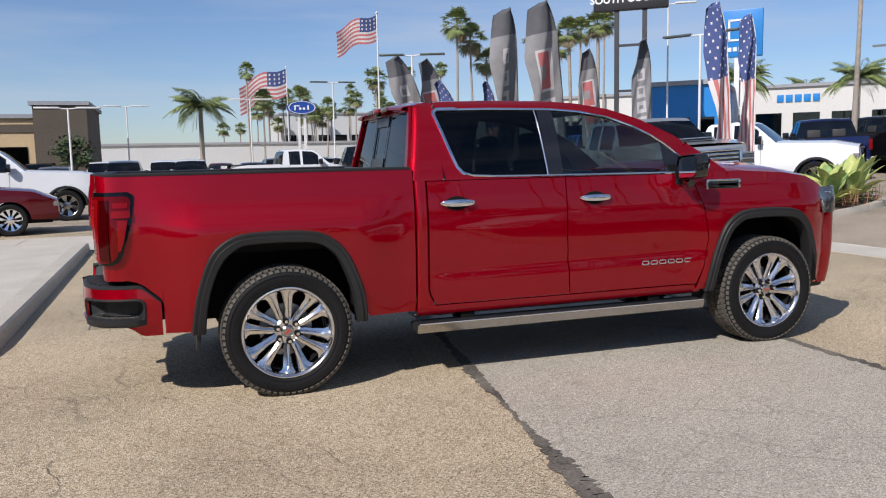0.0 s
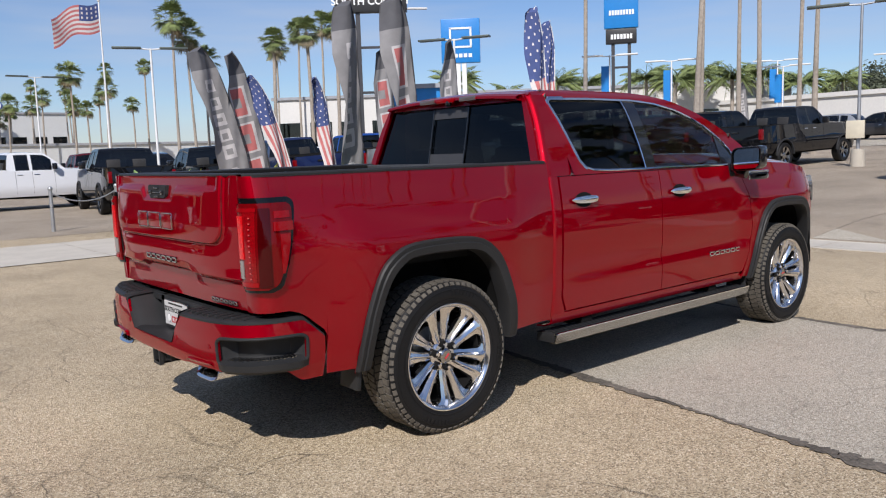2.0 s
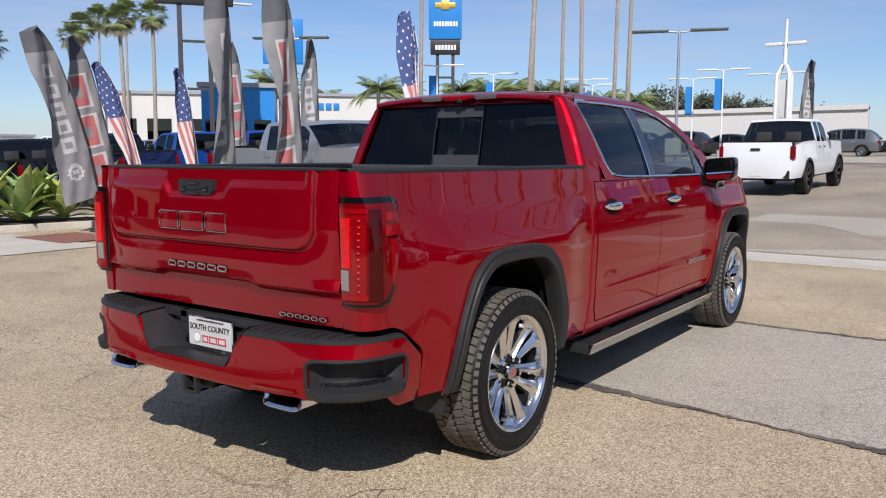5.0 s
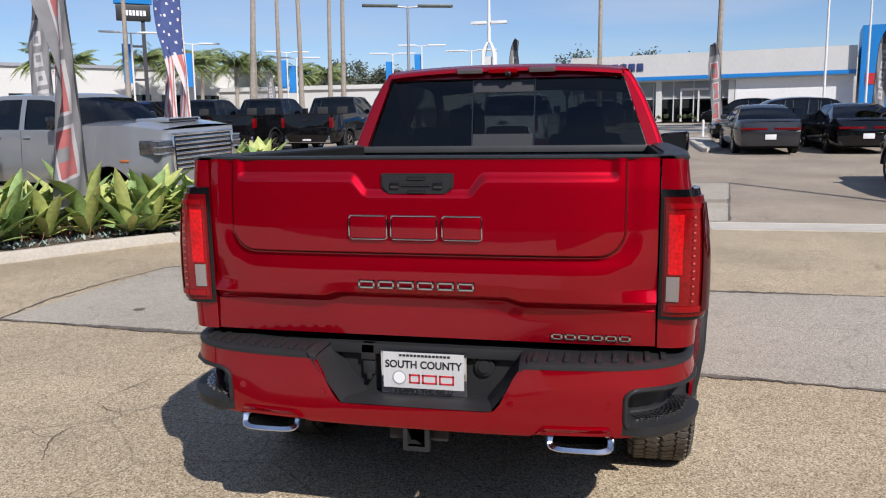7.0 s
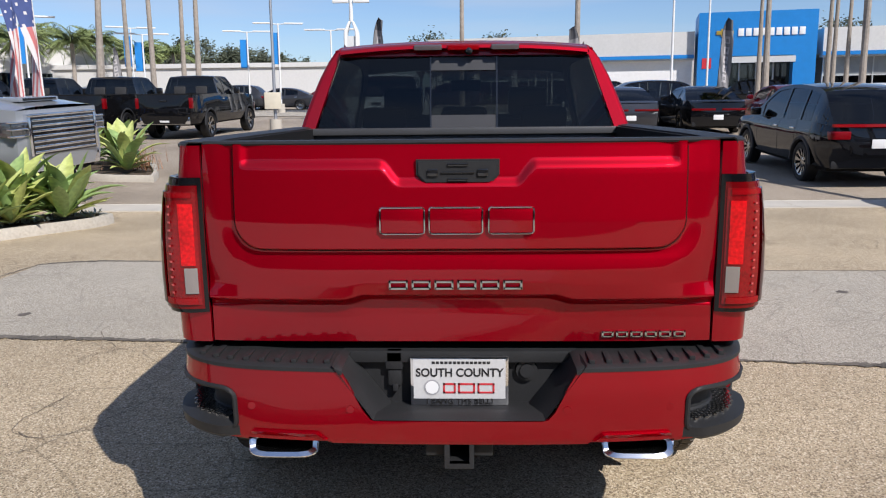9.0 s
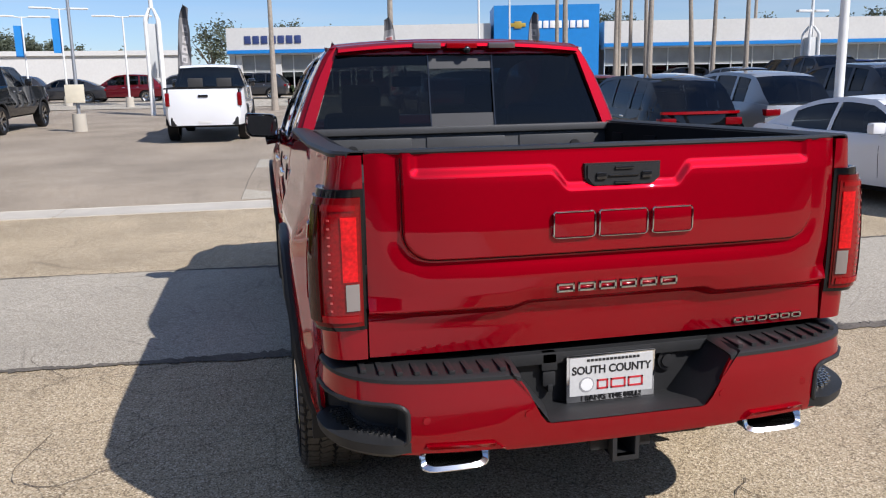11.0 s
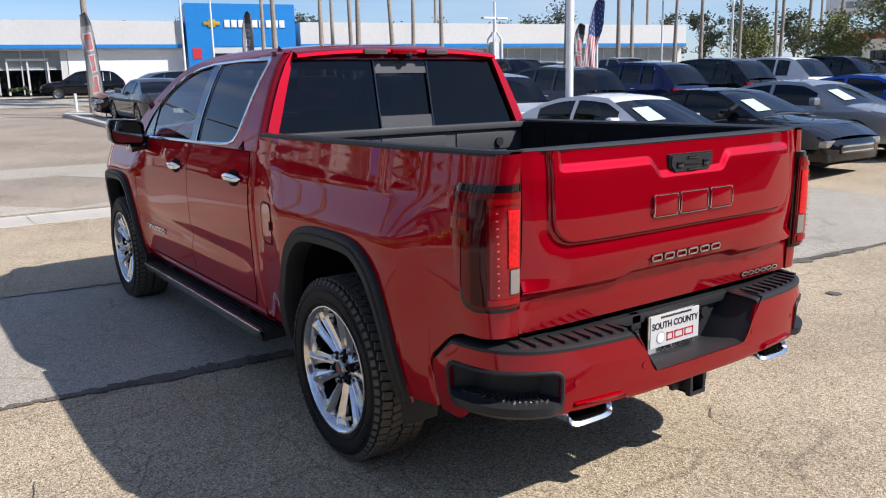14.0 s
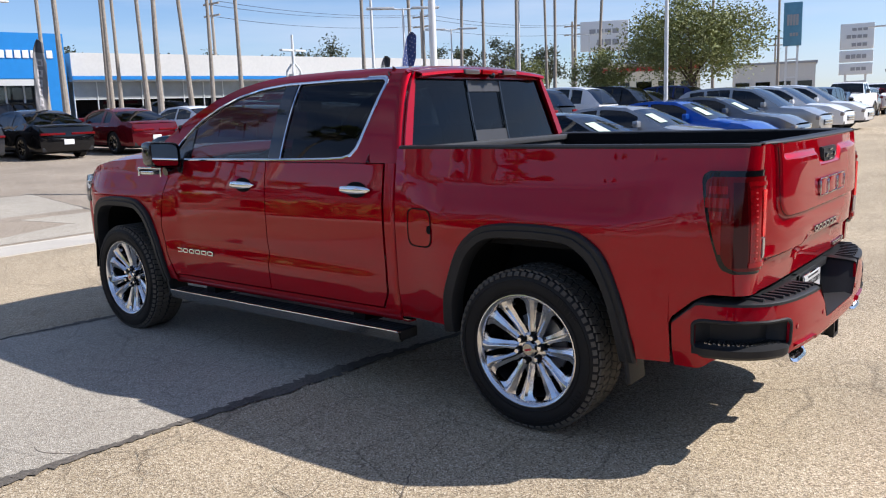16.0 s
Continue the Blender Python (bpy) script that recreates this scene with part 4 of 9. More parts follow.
bx(bm, 0.77, 0.84, -0.90, 0.90, 1.395, 1.432, 0.008)
BEDPANEL = grain(material("satin grey-black bed panel", (0.06, 0.061, 0.063), 0.4), 150, 0.15, 0.1)
bfw = part("bed_front_wall", bm, BEDPANEL, truck)
for y0, y1 in ((-0.74, -0.30), (-0.22, 0.22), (0.30, 0.74)):
    bm = bmesh.new()
    bx(bm, 0.786, 0.80, y0, y1, 1.27, 1.375, 0.006)
    part("pressed_panel", bm, BEDPANEL, bfw)
for y in (-0.62, 0.62):
    bm = bmesh.new()
    rod(bm, (0.77, y, 1.315), (0.79, y, 1.315), 0.028, 0.028, 14)
    part("tie_down", bm, BLACK_PLASTIC, truck)

# tailgate
def inset(y, z):
    """How far inside the inner gate a point lies (negative outside)."""
    a, b, r = 0.690 - abs(y), z - 1.113, 0.09
    if a < r and b < r:
        return r - math.hypot(r - a, r - b)
    return min(a, b)


def gate_x(y, z):
    rise = 0.020 * sm((0.365 - abs(y)) / 0.09)
    q = z - rise * sm(1 - abs(z - 0.94) / 0.12)
    x = float(np.interp(q, (0.80, 0.88, 0.926, 0.940, 0.952, 1.0, 1.08, 1.2, 1.34, 1.425), (-1.088, -1.094, -1.101, -1.118, -1.145, -1.157, -1.163, -1.162, -1.152, -1.140)))
    x += float(np.interp(z, (0.80, 0.92, 1.0, 1.43), (0.014, 0.024, 0.074, 0.052))) * (abs(y) / 0.79) ** 5
    d = inset(y, z)
    x -= 0.012 * sm((d + 0.004) / 0.010) - 0.006
    x += 0.010 * sm((0.075 + d) / 0.07) * sm((0.004 - d) / 0.01)
    zb = 1.358 - 0.055 * sm((0.235 - abs(y)) / 0.06)
    if d > 0.03:
        x += 0.014 * sm((z - zb) / 0.03) * sm((d - 0.02) / 0.03)
    return x


bm = bmesh.new()
ys = sorted(set([round(v, 4) for v in np.linspace(-0.794, 0.794, 200)] + [s * v for s in (1, -1) for v in (0.680, 0.684, 0.688, 0.692, 0.696, 0.700, 0.705)]))
zs = sorted(set([round(v, 4) for v in np.linspace(0.803, 1.434, 130)] + [0.926, 0.931, 0.936, 0.941, 0.946, 0.951, 1.104, 1.108, 1.112, 1.116, 1.120]))
grid(bm, [[Vector((gate_x(y, z), y, z)) for y in ys] for z in zs])
solid(bm, 0.012)
gate = part("tailgate", bm, RED, truck)
bm = bmesh.new()
bx(bm, -1.028, -1.008, -0.77, 0.77, 0.82, 1.42)
part("gate_inner", bm, LINER, gate)
bm = bmesh.new()
rows = []
for y in np.linspace(-0.79, 0.79, 25):
    xg = gate_x(y, 1.42) - 0.004
    rows.append([Vector((x, y, z)) for x, z in ((xg + 0.005, 1.430), (xg + 0.001, 1.436), (xg + 0.008, 1.443), (-1.06, 1.444), (-1.045, 1.436), (-1.045, 1.41))])
grid(bm, rows)
solid(bm, 0.004)
part("gate_cap", bm, BLACK_PLASTIC, gate, "black plastic tailgate cap")
# seam of the inner gate
bm = bmesh.new()
path = [Vector((0, 0.690, z)) for z in np.linspace(1.42, 1.22, 6)] + [Vector((0, 0.60 + 0.09 * math.cos(a), 1.203 - 0.09 * math.sin(a))) for a in np.linspace(0, math.pi / 2, 14)]
path += [Vector((0, y, 1.113)) for y in np.linspace(0.5, -0.5, 11)] + [Vector((0, -p.y, p.z)) for p in reversed(path)]
rows = []
for k, p in enumerate(path):
    t = (path[min(k + 1, len(path) - 1)] - path[max(k - 1, 0)]).normalized()
    nr = Vector((0, -t.z, t.y))
    rows.append([Vector((gate_x(p.y, p.z) - 0.0015, (p + nr * d).y, (p + nr * d).z)) for d in (-0.002, 0.002)])
grid(bm, rows)
solid(bm, 0.002)
part("gate_seam", bm, DARK, gate)
# handle
bm = bmesh.new()
xh = -1.139
pts = [(-0.124, 1.386), (0.124, 1.386), (0.124, 1.340), (0.098, 1.312), (-0.098, 1.312), (-0.124, 1.340)]
v0 = [bm.verts.new((xh - 0.018, y, z)) for y, z in pts]
v1 = [bm.verts.new((xh + 0.02, y * 1.03, z)) for y, z in pts]
bm.faces.new(v0)
for k in range(6):
    bm.faces.new((v0[k], v0[(k + 1) % 6], v1[(k + 1) % 6], v1[k]))
bmesh.ops.bevel(bm, geom=[e for e in bm.edges if all(v in v0 for v in e.verts)], offset=0.006, segments=2, affect="EDGES")
hnd = part("gate_handle", bm, BLACK_PLASTIC, gate, "black tailgate handle")
bm = bmesh.new()
for y in (-0.075, 0.075):
    bx(bm, xh - 0.026, xh - 0.016, y - 0.016, y + 0.016, 1.336, 1.358, 0.004)
bx(bm, xh - 0.024, xh - 0.016, -0.03, 0.03, 1.366, 1.375, 0.002)
bx(bm, xh - 0.024, xh - 0.016, -0.05, 0.05, 1.345, 1.350, 0.002)
bx(bm, xh - 0.024, xh - 0.016, -0.03, 0.03, 1.322, 1.330, 0.002)
part("handle_buttons", bm, GLOSS_BLACK, hnd)
# brand emblem, kept as three plain rimmed blocks
for y0, y1 in ((0.236, 0.098), (0.088, -0.076), (-0.090, -0.229)):
    bm = bmesh.new()
    w = 0.0045
    xe = gate_x(0.2, 1.2) - 0.008
    for a, b, c, d in ((y1 + 0.012, y0 - 0.012, 1.2425, 1.247), (y1 + 0.012, y0 - 0.012, 1.163, 1.1675), (y1, y1 + w, 1.175, 1.235), (y0 - w, y0, 1.175, 1.235)):
        bx(bm, xe - 0.006, xe + 0.008, a, b, c, d, 0.0015)
    for yy, sy in ((y1, 1), (y0, -1)):
        for zz, sz in ((1.163, 1), (1.247, -1)):
            arc = [(yy + sy * 0.012 * (1 - math.cos(q)), zz + sz * 0.012 * (1 - math.sin(q))) for q in np.linspace(0, math.pi / 2, 5)]
            tube(bm, [Vector((xe, c_ + sy * w / 2 * math.cos(q), d_ + sz * w / 2 * math.sin(q))) for (c_, d_), q in zip(arc, np.linspace(0, math.pi / 2, 5))], 0.003, 6)
    em = part("emblem_block", bm, DIM_CHROME, gate, "chrome-rimmed red emblem block")
    bm = bmesh.new()
    bx(bm, xe - 0.003, xe + 0.008, y1 + w, y0 - w, 1.1675, 1.2425, 0.004)
    part("emblem_fill", bm, RED, em)
for n, y0, y1, za, zb in ((6, 0.214, -0.207, 0.988, 1.018), (6, -0.450, -0.722, 0.817, 0.838)):
    stp_ = (y1 - y0) / n
    for k in range(n):
        bm = bmesh.new()
        a, b = y0 + stp_ * k, y0 + stp_ * (k + 0.84)
        xe = gate_x(a, (za + zb) / 2) - 0.004
        h = (zb - za) * 0.30
        bx(bm, xe - 0.004, xe + 0.004, b, a, zb - h, zb, 0.0015)
        bx(bm, xe - 0.004, xe + 0.004, b, a, za, za + h, 0.0015)
        for c in (a - 0.007, b):
            bx(bm, xe - 0.004, xe + 0.004, c, c + 0.007, za, zb, 0.0015)
        part("badge_bar", bm, DIM_CHROME, gate)

# tail lights, wrapped round the corners
for s in (1, -1):
    def lamp(f0, f1, z0, z1, off, nf=14, nz=14, slant=0.0, soft=0.0):
        """A patch on the corner; f runs from the tailgate's edge (0) along the skin to where the side begins (1)."""
        rows = []
        for z in np.linspace(z0, z1, nz):
            line = [corner(g, z, s) for g in np.linspace(1, 0, 60)]
            acc = [0.0]
            for a, b in zip(line, line[1:]):
                acc.append(acc[-1] + (b - a).length)
            r = []
            edge = max(0.0, 1 - min(z - z0, z1 - z) / 0.045)
            round_off = soft * (1 - math.sqrt(max(0.0, 1 - edge * edge)))
            for f in np.linspace(f0, f1 - slant * (1 - (z - z0) / (z1 - z0)) ** 1.5 - round_off, nf):
                if f <= 1:
                    k = min(max(int(np.searchsorted(acc, f * acc[-1])) - 1, 0), 58)
                    p = line[k].lerp(line[k + 1], (f * acc[-1] - acc[k]) / (acc[k + 1] - acc[k]))
                    t = line[min(k + 2, 59)] - line[max(k - 1, 0)]
                    q = Vector((-t.y, t.x, 0)).normalized()
                    if q.dot(p - Vector((-0.8, s * 0.7, z))) < 0:
                        q = -q
                else:
                    x = -0.88 + (f - 1) * acc[-1]
                    p, q = Vector((x, s * side_y(x, z), z)), Vector((0, s, 0))
                r.append(p + q * (off + 0.024 * math.sin(math.pi * min(1, max(0, f))) ** 0.8))
            rows.append(r)
        return rows
    bm = bmesh.new()
    grid(bm, lamp(0.0, 1.05, 0.900, 1.332, 0.004, 34, 30, 0.36, 0.14))
    solid(bm, 0.02)
    tl = part("tail_light", bm, LENS_BLACK, truck, "red tail light in a gloss black housing")
    bm = bmesh.new()
    grid(bm, lamp(0.035, 0.975, 0.914, 1.308, 0.012, 40, 30, 0.36, 0.12))
    solid(bm, 0.010)
    part("outer_lens", bm, LENS_DARK, tl, "smoked red lens")
    for nm, a, mt, lb in (("inner_lens", (0.055, 0.37, 0.928, 1.290, 0.0150, 12, 16), LENS_MID, "deep red inner lens"),
                          ("light_bar", (0.085, 0.215, 1.056, 1.252, 0.0200, 8, 12), LENS_BRIGHT, "bright red light bar"),
                          ("reversing_light", (0.075, 0.195, 0.966, 1.048, 0.0200, 8, 6), LENS_CLEAR, "clear reversing light"),
                          ("top_lens", (0.09, 0.38, 1.270, 1.286, 0.0190, 12, 4), LENS_RED, ""),
                          ("foot_lens", (0.09, 0.39, 0.930, 0.950, 0.0190, 12, 4), LENS_RED, ""),
                          ("light_guide", (0.40, 0.55, 0.930, 1.286, 0.0190, 10, 16), LENS_DEEP, "curved deep red light guide"),
                          ("marker_lens", (0.60, 0.945, 1.180, 1.222, 0.0190, 14, 4), LENS_RED, "red side marker"),
                          ("upper_lens", (0.62, 0.90, 1.238, 1.270, 0.0150, 14, 4), LENS_RED, ""),
                          ("lower_lens", (0.70, 0.88, 0.985, 1.165, 0.0150, 8, 12, 0.14), LENS_RED, "")):
        bm = bmesh.new()
        grid(bm, lamp(*a))
        solid(bm, 0.006)
        part(nm, bm, mt, tl, lb)
    for k in range(12):
        bm = bmesh.new()
        grid(bm, lamp(0.295, 0.314, 0.965 + 0.025 * k, 0.971 + 0.025 * k, 0.0215, 3, 3))
        solid(bm, 0.003)
        part("diode", bm, LENS_PINK, tl)

# rear bumper
th = np.linspace(-math.pi / 2, math.pi / 2, 600)
dense = []
for a in th:
    c_, s_ = abs(math.cos(a)) ** 0.6, abs(math.sin(a)) ** 0.30
    dense.append(Vector((-0.80 - 0.49 * c_ + 0.040 * c_ * (0.94 * s_ / 0.8) ** 2, 0.94 * s_ * (1 if a > 0 else -1), 0)))
BP = polyline(dense, 121)
BN = []
for k in range(121):
    t = (BP[min(k + 1, 120)] - BP[max(k - 1, 0)]).normalized()
    n_ = Vector((-t.y, t.x, 0))
    if n_.dot(BP[k] - Vector((-0.6, 0, 0))) < 0:
        n_ = -n_
    BN.append(n_)


def face_top(y, x=-1.2):
    return (0.615 + (0.772 - 0.615) * sm((abs(y) - 0.262) / 0.11) if abs(y) < 0.38 else 0.772) - 0.10 * min(1, max(0, (x + 0.91) / 0.11))


def in_pocket(k):
    p = BP[k]
    return abs(p.y) > 0.688 and p.x < -0.895


def bumper_pt(k, z, d=0.0):
    bulge = float(np.interp(z, (0.50, 0.545, 0.60, 0.70, 0.775), (-0.035, -0.008, 0.0, 0.004, -0.004)))
    p = BP[k] + BN[k] * (bulge - d)
    return Vector((p.x, p.y, z))


bm = bmesh.new()
for k in range(120):
    for z0, z1, n in ((0.700, 1.0, 4), (0.565, 0.700, 4), (0.535, 0.565, 4)):
        if z0 == 0.565 and in_pocket(k) and in_pocket(k + 1):
            continue
        rows = []
        for j in (k, k + 1):
            a = min(z0, face_top(BP[j].y, BP[j].x)) if z0 == 0.7 else z0
            b = min(z1, face_top(BP[j].y, BP[j].x))
            low = 0.0
            if z0 == 0.535:
                low = -0.065 * sm((BP[j].x + 1.02) / 0.12) + 0.038 * sm((0.128 - abs(abs(BP[j].y) - 0.537)) / 0.02)
            rows.append([bumper_pt(j, (a + (low if z0 == 0.535 and i == 0 else 0)) + (b - a) * i / n) for i in range(n + 1)])
        if (rows[0][0] - rows[0][-1]).length > 1e-4 or (rows[1][0] - rows[1][-1]).length > 1e-4:
            grid(bm, rows)
bmesh.ops.remove_doubles(bm, verts=bm.verts, dist=0.0004)
shell(bm, 0.012)
bumper = part("rear_bumper", bm, RED, truck)
bumper.location = (0.05, 0, -0.02)
# black top pads with ribs
for s in (1, -1):
    bm = bmesh.new()
    rows = []
    for k in [k for k in range(121) if s * BP[k].y > 0.34]:
        x, y = BP[k].x, abs(BP[k].y)
        zt = face_top(y, x)
        w = 0.05 + 0.12 * sm((-x - 0.98) / 0.16)
        zi = min(zt + 0.026, 0.798) if zt > 0.76 else zt + 0.024
        rows.append([Vector((q.x, q.y, zz)) for q, zz in ((bumper_pt(k, 0.77, -0.003), zt - 0.003), (bumper_pt(k, 0.77, -0.002), zt + 0.008), (bumper_pt(k, 0.77, 0.006), zt + 0.014), (bumper_pt(k, 0.77, 0.030), zt + 0.018), (bumper_pt(k, 0.77, w * 0.8), zi), (bumper_pt(k, 0.77, w), zi - 0.01))])
    grid(bm, rows)
    solid(bm, 0.006)
    part("bumper_pad", bm, BLACK_PLASTIC, bumper, "black ribbed bumper step pad")
    for k in range(9):
        y = 0.405 + 0.052 * k
        xf = bumper_pt(min(range(121), key=lambda i: abs(BP[i].y - s * y)), 0.77).x
        bm = bmesh.new()
        bx(bm, xf + 0.020, xf + 0.112, s * y - 0.009, s * y + 0.009, 0.786, 0.8005, 0.002)
        part("pad_rib", bm, BLACK_PLASTIC, bumper)
# black centre well with the plate
bm = bmesh.new()
outer = [(-0.385, 0.792), (-0.372, 0.772), (-0.262, 0.618), (0.262, 0.618), (0.372, 0.772), (0.385, 0.792)]
inner = [(-0.375, 0.792), (-0.350, 0.772), (-0.225, 0.610), (0.225, 0.610), (0.350, 0.772), (0.375, 0.792)]


def well(pl, x, f=1.0):
    q = []
    for (ya, za), (yb, zb) in zip(pl, pl[1:]):
        q += [Vector((x(ya + (yb - ya) * t), ya + (yb - ya) * t, za + (zb - za) * t)) for t in np.linspace(0, 1, 6)[:-1]]
    q.append(Vector((x(pl[-1][0]), *pl[-1])))
    return q


fx = lambda y: -1.290 + 0.03 * y * y
grid(bm, [well(outer, fx), well(outer, lambda y: fx(y) + 0.012), well([(y * 0.985, z + 0.008) for y, z in outer], lambda y: fx(y) + 0.04), well(inner, lambda y: -1.125), well(inner, lambda y: -1.105)])
bm.faces.new([bm.verts.new((-1.106, y, z)) for y, z in inner])
part("bumper_well", bm, BLACK_PLASTIC, bumper, "black plastic number-plate recess")
bm = bmesh.new()
bx(bm, -1.135, -1.00, -0.79, 0.79, 0.752, 0.790, 0.004)
part("bumper_shelf", bm, BLACK_PLASTIC, bumper)
bm = bmesh.new()
bx(bm, -1.135, -1.10, 0.182, 0.238, 0.728, 0.790, 0.006)
bx(bm, -1.130, -1.10, 0.186, 0.232, 0.672, 0.726, 0.008)
bx(bm, -1.136, -1.10, 0.198, 0.216, 0.655, 0.680, 0.004)
part("tow_socket", bm, BLACK_PLASTIC, bumper, "black trailer socket cover")
bm = bmesh.new()
for r, x in ((0.037, -1.122), (0.024, -1.130)):
    rod(bm, (-1.10, -0.216, 0.722), (x, -0.216, 0.722), r, r * 0.92, 24)
part("spare_lock", bm, BLACK_PLASTIC, bumper)
for y in (0.645, 0.332, -0.328, -0.643):
    bm = bmesh.new()
    x = bumper_pt(min(range(121), key=lambda k: abs(BP[k].y - y)), 0.65).x
    rod(bm, (x + 0.004, y, 0.652), (x - 0.003, y, 0.652), 0.013, 0.012, 18)
    part("parking_sensor", bm, RED, bumper)
# corner steps
for s in (1, -1):
    ks = [k for k in range(121) if in_pocket(k) and s * BP[k].y > 0]
    ks = [min(ks) - 1] + ks + [max(ks) + 1]
    bm = bmesh.new()
    rows = []
    for j, k in enumerate(ks):
        w = sm(min(j, len(ks) - 1 - j) / 3.0)
        e = 0.018 + 0.072 * w
        lip = 0.006 - 0.028 * w
        rows.append([bumper_pt(k, 0.703, 0.002), bumper_pt(k, 0.700, 0.012), bumper_pt(k, 0.694, e), bumper_pt(k, 0.60, e), bumper_pt(k, 0.592, e * 0.9), bumper_pt(k, 0.586, 0.012), bumper_pt(k, 0.578, lip), bumper_pt(k, 0.552, lip), bumper_pt(k, 0.540 + 0.02 * (1 - w), lip + 0.008), bumper_pt(k, 0.536 + 0.024 * (1 - w), 0.03)])
    grid(bm, rows)
    solid(bm, 0.004)
    step = part("corner_step", bm, BLACK_PLASTIC, bumper, "black corner step recess")
    # rounded rim round the mouth of the recess
    ka, kb = ks[1] - 0.4, ks[-2] + 0.4
    rk, rz = 2.2, 0.030
    path = []
    for kc, zc, a0 in ((kb - rk, 0.702 - rz, 0), (ka + rk, 0.702 - rz, 90), (ka + rk, 0.566 + rz, 180), (kb - rk, 0.566 + rz, 270)):
        path += [(kc + rk * math.cos(radians(a0 + q)), zc + rz * math.sin(radians(a0 + q))) for q in (0, 22, 45, 67, 90)]
    path.append(path[0])
    pts = []
    for (k0, z0), (k1, z1) in zip(path, path[1:]):
        for t in np.linspace(0, 1, 5)[:-1]:
            kf, zf = k0 + (k1 - k0) * t, z0 + (z1 - z0) * t
            lo = int(kf)
            pts.append(bumper_pt(lo, zf, -0.001).lerp(bumper_pt(lo + 1, zf, -0.001), kf - lo))
    bm = bmesh.new()
    tube(bm, pts + [pts[0]], 0.0085, 8)
    part("recess_rim", bm, BLACK_PLASTIC, step, "black rim of the step recess")
    bm = bmesh.new()
    for k in ks[3:-3]:
        for d in (0.02, 0.035, 0.05, 0.065):
            p = bumper_pt(k, 0.590, d + 0.007 * (k % 2))
            bx(bm, p.x - 0.006, p.x + 0.006, p.y - 0.005, p.y + 0.005, 0.585, 0.597)
    part("step_stud", bm, SATIN, bumper, "small grip studs")
    # exhaust tip
    yc = s * 0.556
    bm = bmesh.new()
    rows = []
    for x, k in ((-0.95, 0.96), (-1.165, 1.0), (-1.180, 1.02), (-1.182, 0.95), (-1.174, 0.72), (-1.10, 0.66), (-1.04, 0.64)):
        ring = []
        for a in np.linspace(0, 2 * math.pi, 33)[:-1]:
            c, q = math.cos(a), math.sin(a)
            ring.append(Vector((x + 0.024 * q * (x < -1.09), yc + 0.110 * (1 - (1 - k) * 0.6) * abs(c) ** 0.42 * (1 if c > 0 else -1), 0.494 + 0.033 * (1 - (1 - k) * 1.6) * abs(q) ** 0.5 * (1 if q > 0 else -1))))
        rows.append(ring)
    grid(bm, rows, closed=True)
    tip = part("exhaust_tip", bm, WHEEL_CHROME, truck, "chrome exhaust tip")
    bm = bmesh.new()
    bm.faces.new([bm.verts.new(Vector((-1.045, p.y, p.z))) for p in rows[-1]])
    rod(bm, (-1.02, yc, 0.490), (-0.3, s * 0.45, 0.55), 0.04)
    part("exhaust_pipe", bm, DARK, tip)
# plate
bm = bmesh.new()
bx(bm, -1.128, -1.118, -0.157, 0.157, 0.598, 0.760, 0.004)
plate = part("plate_frame", bm, CHROME, bumper, "chrome dealer plate frame")
plate.location = (-0.022, 0, 0.016)
bm = bmesh.new()
bx(bm, -1.131, -1.126, -0.147, 0.147, 0.622, 0.752)
part("plate", bm, PLATE_WHITE, plate, "white dealer plate with black lettering")
TOREAR = Matrix(((0, 0, -1, 0), (-1, 0, 0, 0), (0, 1, 0, 0), (0, 0, 0, 1)))
lettering("plate_word", "SOUTH COUNTY", 0.038, INK, plate, Matrix.Translation((-1.1315, 0, 0.708)) @ TOREAR @ Matrix.Diagonal((0.94, 1, 1, 1)))
lettering("frame_word", "I BANG THE BELL!", 0.027, INK, plate, Matrix.Translation((-1.1315, 0, 0.611)) @ TOREAR @ Matrix.Diagonal((1.0, 1, 1, 1)))
bm = bmesh.new()
for y0, y1 in ((0.052, 0.012), (0.004, -0.050), (-0.058, -0.112)):
    for a, b, c, d in ((y1, y0, 0.668, 0.674), (y1, y0, 0.640, 0.646), (y1, y1 + 0.006, 0.640, 0.674), (y0 - 0.006, y0, 0.640, 0.674)):
        bx(bm, -1.1325, -1.130, a, b, c, d)
part("plate_mark", bm, INK_RED, plate, "red plain brand mark")
bm = bmesh.new()
rod(bm, (-1.130, 0.088, 0.660), (-1.1325, 0.088, 0.660), 0.026, 0.026, 24)
mk = part("plate_roundel", bm, GREY_BAR, plate)
bm = bmesh.new()
rod(bm, (-1.131, 0.088, 0.660), (-1.1335, 0.088, 0.660), 0.021, 0.021, 24)
part("roundel_face", bm, WHITE, mk)
bm = bmesh.new()
for k in range(14):
    bx(bm, -1.1325, -1.130, 0.088 - 0.0135 * k - 0.010, 0.088 - 0.0135 * k, 0.738, 0.746)
part("plate_small_print", bm, INK, plate)
